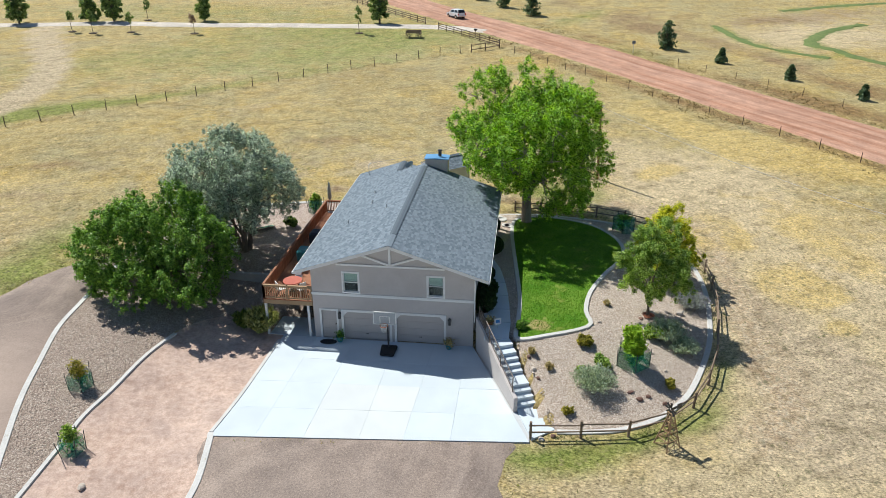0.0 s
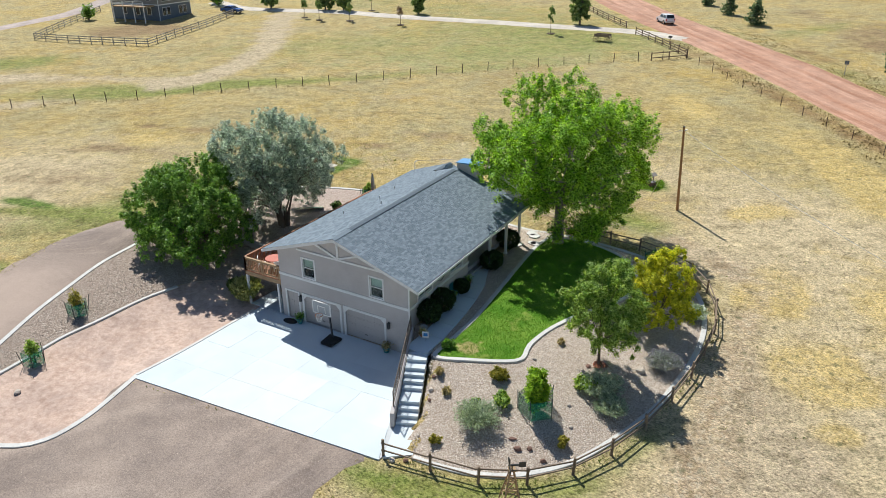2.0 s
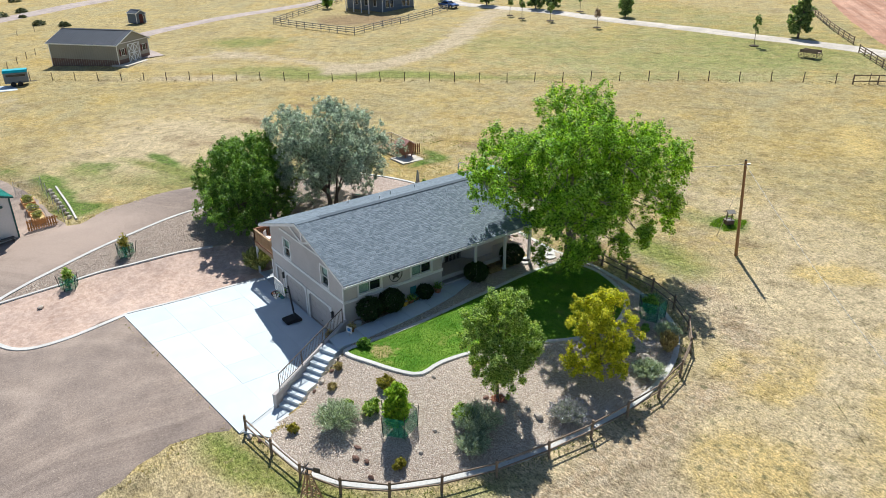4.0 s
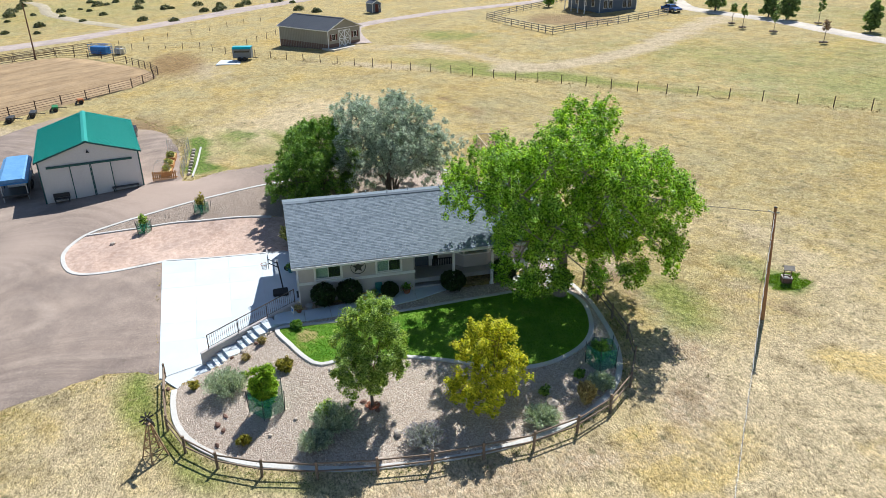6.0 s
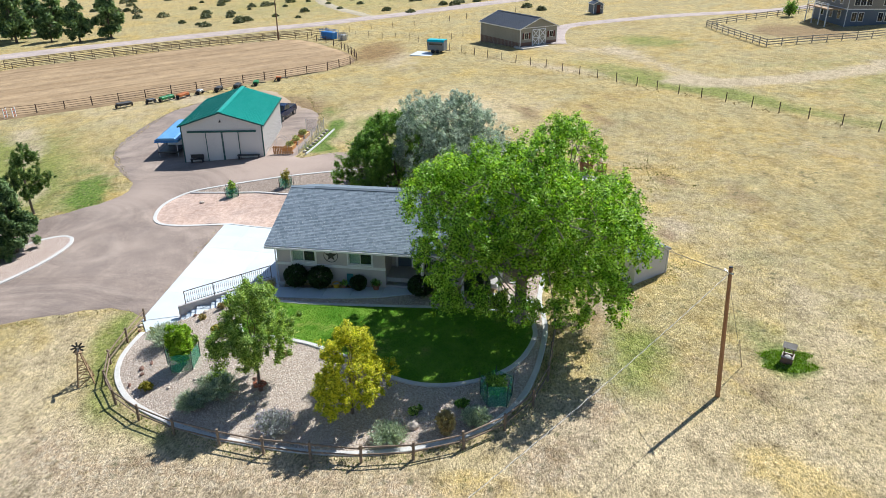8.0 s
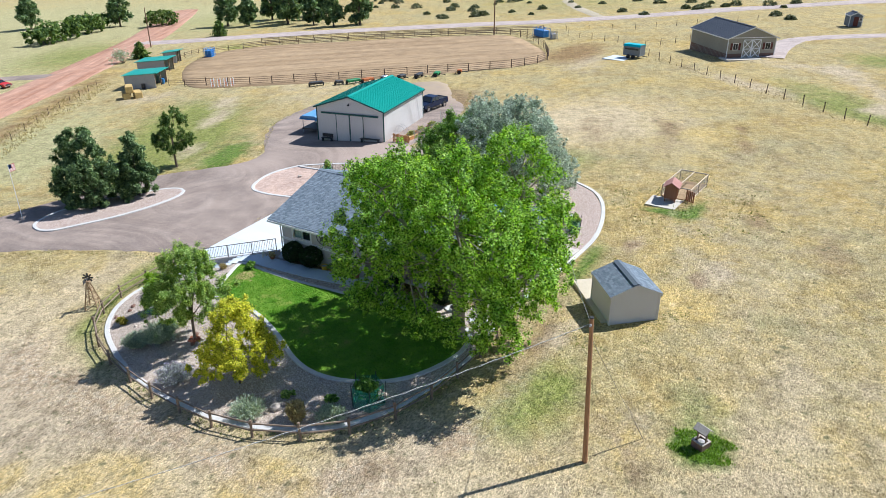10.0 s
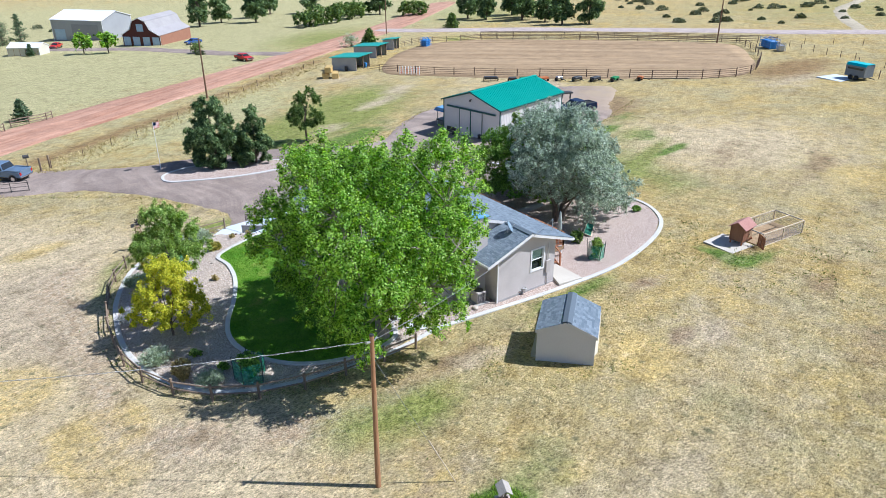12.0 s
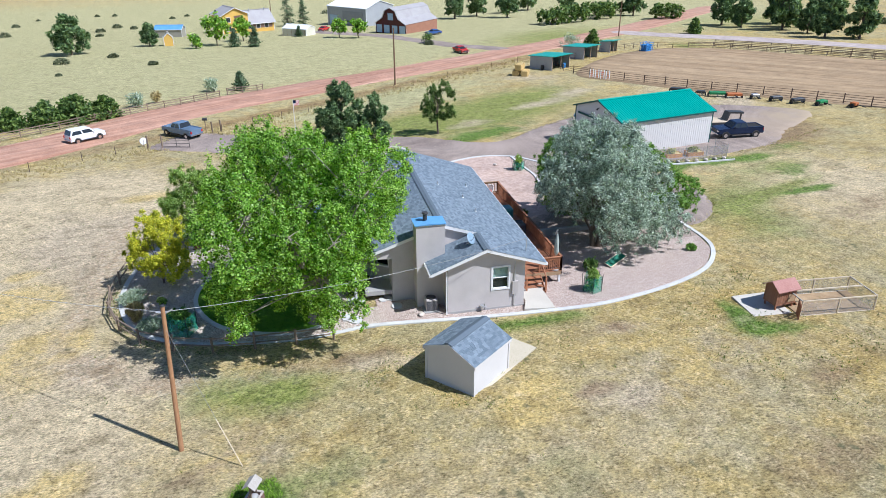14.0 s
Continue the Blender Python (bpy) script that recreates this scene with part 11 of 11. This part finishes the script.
def drive_gate():
    t = thing("drive_gate", (15.9, 3.9, zat(15.9, 3.9)), "open dark pipe gate at the driveway entrance", "gate")
    for u in (0, 1.8, 3.4):
        part("upright", rod(bmesh.new(), (u, 0, 0), (u, 0, 1.2), 0.035), BLACKMET, t, placed=False)
    for h in (0.2, 0.6, 1.0, 1.2):
        part("bar", rod(bmesh.new(), (0, 0, h), (3.4, 0, h), 0.025), BLACKMET, t, placed=False)
    t.rotation_euler = (0, 0, radians(162))
    for x, y in ((15.9, 3.9), (17.6, 3.4), (10.6, -2.0), (9.6, -2.8)):
        ob = solo("gate_post", rod(bmesh.new(), (0, 0, -0.2), (0, 0, 1.5), 0.1, n=10), OLDWOOD, "stout wooden gate post at the driveway entrance", "post", "gate posts")
        ob.location = (x, y, zat(x, y))
    t = thing("gate_sign", (18.2, 2.6, zat(18.2, 2.6)), "round white tank lid sign by the gate", "sign")
    bm = rod(bmesh.new(), (-0.05, 0, 0.7), (0.05, 0, 0.7), 0.42, n=20)
    part("disc", bm, WHITEMET, t, placed=False)
    part("post", rod(bmesh.new(), (0, 0, -0.2), (0, 0, 0.9), 0.06), OLDWOOD, t, placed=False)
    t.rotation_euler = (0, 0, radians(-60))
    t = thing("entrance_ornament", (11.6, -4.2, zat(11.6, -4.2)), "rusty metal mailbox ornament on a post", "mailbox")
    part("post", rod(bmesh.new(), (0, 0, -0.1), (0, 0, 1.3), 0.05), OLDWOOD, t, placed=False)
    bm = B(-0.3, 0.3, -0.13, 0.13, 1.3, 1.5)
    prism(bm, [(-0.13, 1.5), (0.13, 1.5), (0.0, 1.66)], "x", -0.3, 0.3)
    part("box", bm, BLACKMET, t, placed=False)
    t = thing("mailbox", (-9.6, 126.8, zat(-9.6, 126.8)), "dark mailbox on a wooden post by the road", "mailbox")
    part("post", B(-0.05, 0.05, -0.05, 0.05, -0.1, 1.1), OLDWOOD, t, placed=False)
    part("box", B(-0.3, 0.3, -0.15, 0.15, 1.1, 1.4, bev=0.05), BLACKMET, t, placed=False)
    t = thing("hay_wagon", (-20.3, 125.1, zat(-20.3, 125.1)), "old weathered wooden wagon in the field", "wagon")
    part("bed", B(-1.3, 1.3, -0.55, 0.55, 0.75, 0.9), OLDWOOD, t, placed=False)
    for s in (-1, 1):
        part("side_board", B(-1.3, 1.3, *sorted((s * 0.55, s * 0.6)), 0.9, 1.2), OLDWOOD, t, placed=False)
        for x in (-0.95, 0.95):
            bm = bmesh.new()
            for k in range(14):
                a, b = k * math.pi / 7, (k + 1) * math.pi / 7
                rod(bm, (x + 0.45 * math.cos(a), s * 0.75, 0.45 + 0.45 * math.sin(a)), (x + 0.45 * math.cos(b), s * 0.75, 0.45 + 0.45 * math.sin(b)), 0.04, n=5)
                if k % 2:
                    rod(bm, (x, s * 0.75, 0.45), (x + 0.45 * math.cos(a), s * 0.75, 0.45 + 0.45 * math.sin(a)), 0.025, n=4)
            part("wheel", bm, OLDWOOD, t, placed=False)
    t = thing("road_sign", (16.2, 117, zat(16.2, 117)), "small grey road marker sign on a post", "sign")
    part("post", rod(bmesh.new(), (0, 0, -0.1), (0, 0, 1.8), 0.04), STEEL, t, placed=False)
    part("board", B(-0.25, 0.25, -0.02, 0.02, 1.4, 1.9), BLUEWALL, t, placed=False)


drive_gate()


# ---- grass, stones and litter, each as one mass ----
PAVED = [(-15.6, 26.9), (1.2, 28.2), (-2.6, 37.0), (-14.7, 37.0)]


def tufts(name, n, x0, x1, y0, y1, size, mat_, label, seed, keep, blades=3, lift=0.0, clump=0.0, fade=None):
    """Small upright blades over the ground."""
    g = np.random.RandomState(seed)
    x, y = g.uniform(x0, x1, n), g.uniform(y0, y1, n)
    if clump:
        k = (np.sin(x * 1.7 + 2.0 * np.sin(y * 0.9)) + np.sin(y * 1.3 + 1.6 * np.sin(x * 0.8)) + g.normal(size=n) * 0.8) > clump
        x, y = x[k], y[k]
    if fade:
        d = np.hypot((x - fade[0]) / fade[2], (y - fade[1]) / fade[3])
        k = g.rand(len(x)) > np.clip((d - 0.45) / 0.55, 0, 1) ** 0.7
        x, y = x[k], y[k]
    k = keep(x, y)
    x, y = x[k], y[k]
    m = len(x)
    z = land(x, y) + lift
    vs = []
    for b in range(blades):
        a = g.uniform(0, 6.283, m)
        h = size * g.uniform(0.5, 1.4, m)
        w = size * g.uniform(0.12, 0.26, m)
        ox, oy = g.normal(size=m) * size * 0.35, g.normal(size=m) * size * 0.35
        lx, ly = g.normal(size=m) * h * 0.6, g.normal(size=m) * h * 0.6
        c, s = np.cos(a) * w, np.sin(a) * w
        vs.append(np.stack([np.stack([x + ox - c, y + oy - s, z - 0.01], -1), np.stack([x + ox + c, y + oy + s, z - 0.01], -1), np.stack([x + ox + lx + c * 0.3, y + oy + ly + s * 0.3, z + h], -1), np.stack([x + ox + lx - c * 0.3, y + oy + ly - s * 0.3, z + h], -1)], 1))
    v = np.concatenate(vs).reshape(-1, 3)
    me = fast_mesh(name, v, np.arange(len(v)).reshape(-1, 4), mat_)
    if mat_ is GROUND:
        for key, val in tints(v[:, 0], v[:, 1]):
            me.attributes.new(key, "FLOAT_COLOR", "POINT").data.foreach_set("color", val.astype(np.float32).ravel())
    return tagged(new(name, me), label, "grass", kind="stuff")


YARD_OUT = RING + [(0.9, 28.4)]
LOT_EDGE = [(17.5, 3.5), (13.5, -2.5), (2.0, 4.0), (-9.0, 6.5), (-14.5, 8.4), (-20.5, 13.2), (-24.5, 12.9), (-36, 4.0), (-54, 1.5), (-71, 8.5), (-72.5, 12.5), (-59, 20.5), (-46, 26), (-33.0, 27.5), (-35, 37), (-33.0, 42), (-29.5, 44), (-29, 37), (-25.4, 25.2), (-19.4, 19.1), (-14.6, 23.4), (-15.2, 26.6), (-0.4, 28.1), (-0.6, 26.0), (3.2, 16.0), (14.0, 6.0)]


def on_grass(x, y):
    return ~inside(x, y, YARD_OUT) & ~inside(x, y, PAVED) & ~inside(x, y, LOT_EDGE)


NEAR = (-2, 44, 75, 66)
tufts("coop_weeds", 5200, -36, -8, 52, 72, 0.1, L_WEED, "scattered low green weeds behind the house", 21, lambda x, y: on_grass(x, y) & (np.hypot(x + 26, y - 59.5) + 2.0 * np.sin(x * 1.3 + y) < 7.5), 3, clump=0.5)
tufts("shed_weeds", 2600, -16, 0, 55, 66, 0.09, L_WEED, "scattered low green weeds round the garden shed", 22, lambda x, y: on_grass(x, y) & (np.hypot((x + 8) * 0.8, y - 59.5) < 5.0), 3, clump=0.9)
tufts("pasture_weeds", 9000, -48, 30, 20, 90, 0.085, L_WEED, "scattered dark weed clumps in the dry pasture", 23, lambda x, y: on_grass(x, y) & (np.sin(x * 1.7 + 2 * np.sin(y * 0.9)) * np.sin(y * 1.4 + 1.5 * np.sin(x * 0.6)) > 0.55), 3, clump=0.9)
tufts("dry_grass", 9000, -60, 60, -10, 105, 0.09, GROUND, "sparse dry straw-coloured grass tufts", 1, on_grass, 3, fade=NEAR)
tufts("green_weeds", 5000, -60, 60, -10, 105, 0.1, L_WEED, "sparse small green weeds in the dry pasture", 2, on_grass, 3, fade=NEAR, clump=0.6)
tufts("verge_grass", 26000, -50, 50, -60, 25, 0.22, L_STRAW, "taller dry verge grass", 3, lambda x, y: on_grass(x, y) & (np.abs(away(x, y, [(46, 22), (33, 14), (17.5, 4.3), (9.5, -2.6), (-16.5, -25), (-46, -50)])) < 2.6), 3)
ROAD_LINE = [(62, 41), (37.2, 76.2), (26, 92.1), (5.7, 121), (-12, 143)]
tufts("road_verge_grass", 60000, -14, 64, 40, 145, 0.15, L_BROWN, "tall brown verge grass along the dirt road", 10, lambda x, y: (away(x, y, ROAD_LINE) > 5.3) & (away(x, y, ROAD_LINE) < 8.2 + 1.5 * np.sin(x * 0.4)) & (away(x, y, [(-8, 132.5), (-38, 134)]) > 2.5), 3, clump=-0.2)
tufts("fence_grass", 26000, -104, 14, 28, 122, 0.14, L_BROWN, "tall dry grass along the field fence", 4, lambda x, y: away(x, y, [(-5.1, 118.9), (-25.8, 101.6), (-45.2, 83.4), (-63.8, 66.5), (-86.2, 46.1), (-104, 30)]) < 0.8, 3)
tufts("ring_grass", 16000, -1, 16, 26, 58, 0.09, L_WEED, "greener grass along the bed curb", 5, lambda x, y: on_grass(x, y) & (away(x, y, RING_S) < 1.1), 3, clump=-0.3)
tufts("yard_edge_grass", 42000, -62, 20, -4, 46, 0.12, L_STRAW, "ragged dry grass along the gravel yard", 8, lambda x, y: on_grass(x, y) & (away(x, y, LOT_EDGE, True) < 0.55), 3)
tufts("yard_edge_weeds", 26000, -62, 20, -4, 46, 0.1, L_WEED, "green weeds along the gravel yard", 9, lambda x, y: on_grass(x, y) & (away(x, y, LOT_EDGE, True) < 0.9), 3, clump=0.2)
tufts("well_grass", 4000, 1.5, 5.6, 66, 69.8, 0.09, L_LUSH, "bright green grass round the wishing well", 6, lambda x, y: np.hypot(x - 3.5, y - 67.9) < 1.25 + 0.3 * np.sin(x * 5), 3)
tufts("lawn_grass", 60000, -1, 8, 35, 55, 0.06, L_LAWN, "short green lawn blades", 7, lambda x, y: inside(x, y, LAWN_S) & (away(x, y, LAWN_S, True) > 0.15), 2, lift=0.05)


def stones(name, n, x0, x1, y0, y1, size, mat_, label, seed, keep):
    """Loose stones strewn over a bed."""
    g = np.random.RandomState(seed)
    x, y = g.uniform(x0, x1, n), g.uniform(y0, y1, n)
    k = keep(x, y)
    x, y = x[k], y[k]
    m = len(x)
    z = land(x, y) + 0.035
    base = np.array([(-1, -1, -0.5), (1, -1, -0.5), (1, 1, -0.5), (-1, 1, -0.5), (-0.7, -0.7, 0.6), (0.7, -0.7, 0.6), (0.7, 0.7, 0.6), (-0.7, 0.7, 0.6)])
    r = size * g.uniform(0.45, 1.25, (m, 1, 1)) * np.stack([g.uniform(0.7, 1.3, m), g.uniform(0.6, 1.0, m), g.uniform(0.4, 0.8, m)], -1)[:, None, :]
    v = base[None] * r * g.uniform(0.75, 1.2, (m, 8, 1))
    a = g.uniform(0, 6.283, m)[:, None]
    vx, vy = v[..., 0] * np.cos(a) - v[..., 1] * np.sin(a), v[..., 0] * np.sin(a) + v[..., 1] * np.cos(a)
    v = np.stack([vx + x[:, None], vy + y[:, None], v[..., 2] + z[:, None]], -1).reshape(-1, 3)
    f = np.array([(4, 5, 6, 7), (0, 1, 5, 4), (1, 2, 6, 5), (2, 3, 7, 6), (3, 0, 4, 7)])
    q = (f[None] + (np.arange(m) * 8)[:, None, None]).reshape(-1, 4)
    return tagged(new(name, fast_mesh(name, v, q, mat_)), label, "stones", kind="stuff")


STONE = surf("tan_loose_stone", (0.41, 0.325, 0.265), (0.72, 0.635, 0.55), 30, 3, 0.9, 0.2, 0.004, island=0.7)
STONER = surf("reddish_loose_stone", (0.36, 0.275, 0.23), (0.62, 0.52, 0.455), 30, 3, 0.9, 0.2, 0.004, island=0.7)
stones("river_stones", 34000, -4, 13, 29, 55, 0.037, STONE, "loose tan river stones in the bed", 1, lambda x, y: inside(x, y, RIVERBED) & ~inside(x, y, LAWN_S) & ~inside(x, y, [(-2.0, 35), (-0.3, 35), (-0.5, 40), (-1.1, 44.2), (-2.2, 46.6), (-4.4, 46)]))
STONEN = surf("brown_loose_stone", (0.24, 0.18, 0.145), (0.5, 0.42, 0.35), 30, 3, 0.9, 0.2, 0.004, island=0.7)
stones("north_stones", 26000, -29, -13, 20, 47, 0.045, STONEN, "loose brown stones under the trees", 2, lambda x, y: inside(x, y, [(-22.4, 20.5), (-25.2, 25.2), (-28.5, 34.7), (-29.1, 42), (-29.0, 46.6), (-14, 45), (-13.0, 38), (-17, 38.2), (-21.2, 36.4), (-22.3, 29.6), (-22.6, 25.0)]))
stones("back_stones", 16000, -29, -3, 46, 55.5, 0.036, STONER, "loose reddish stones behind the house", 3, lambda x, y: inside(x, y, [(-28.8, 46.7), (-26.7, 51.3), (-20.6, 54.3), (-13.0, 55.0), (-3.7, 54.2), (-4, 52.2), (-12.7, 51), (-18, 47)]) & ~((x > -14.2) & (x < -12.1) & (y > 51)))
stones("yard_pebbles", 4000, -14, 3, 14, 28, 0.022, STONEN, "small loose pebbles on the gravel yard", 4, lambda x, y: inside(x, y, LOT_EDGE))
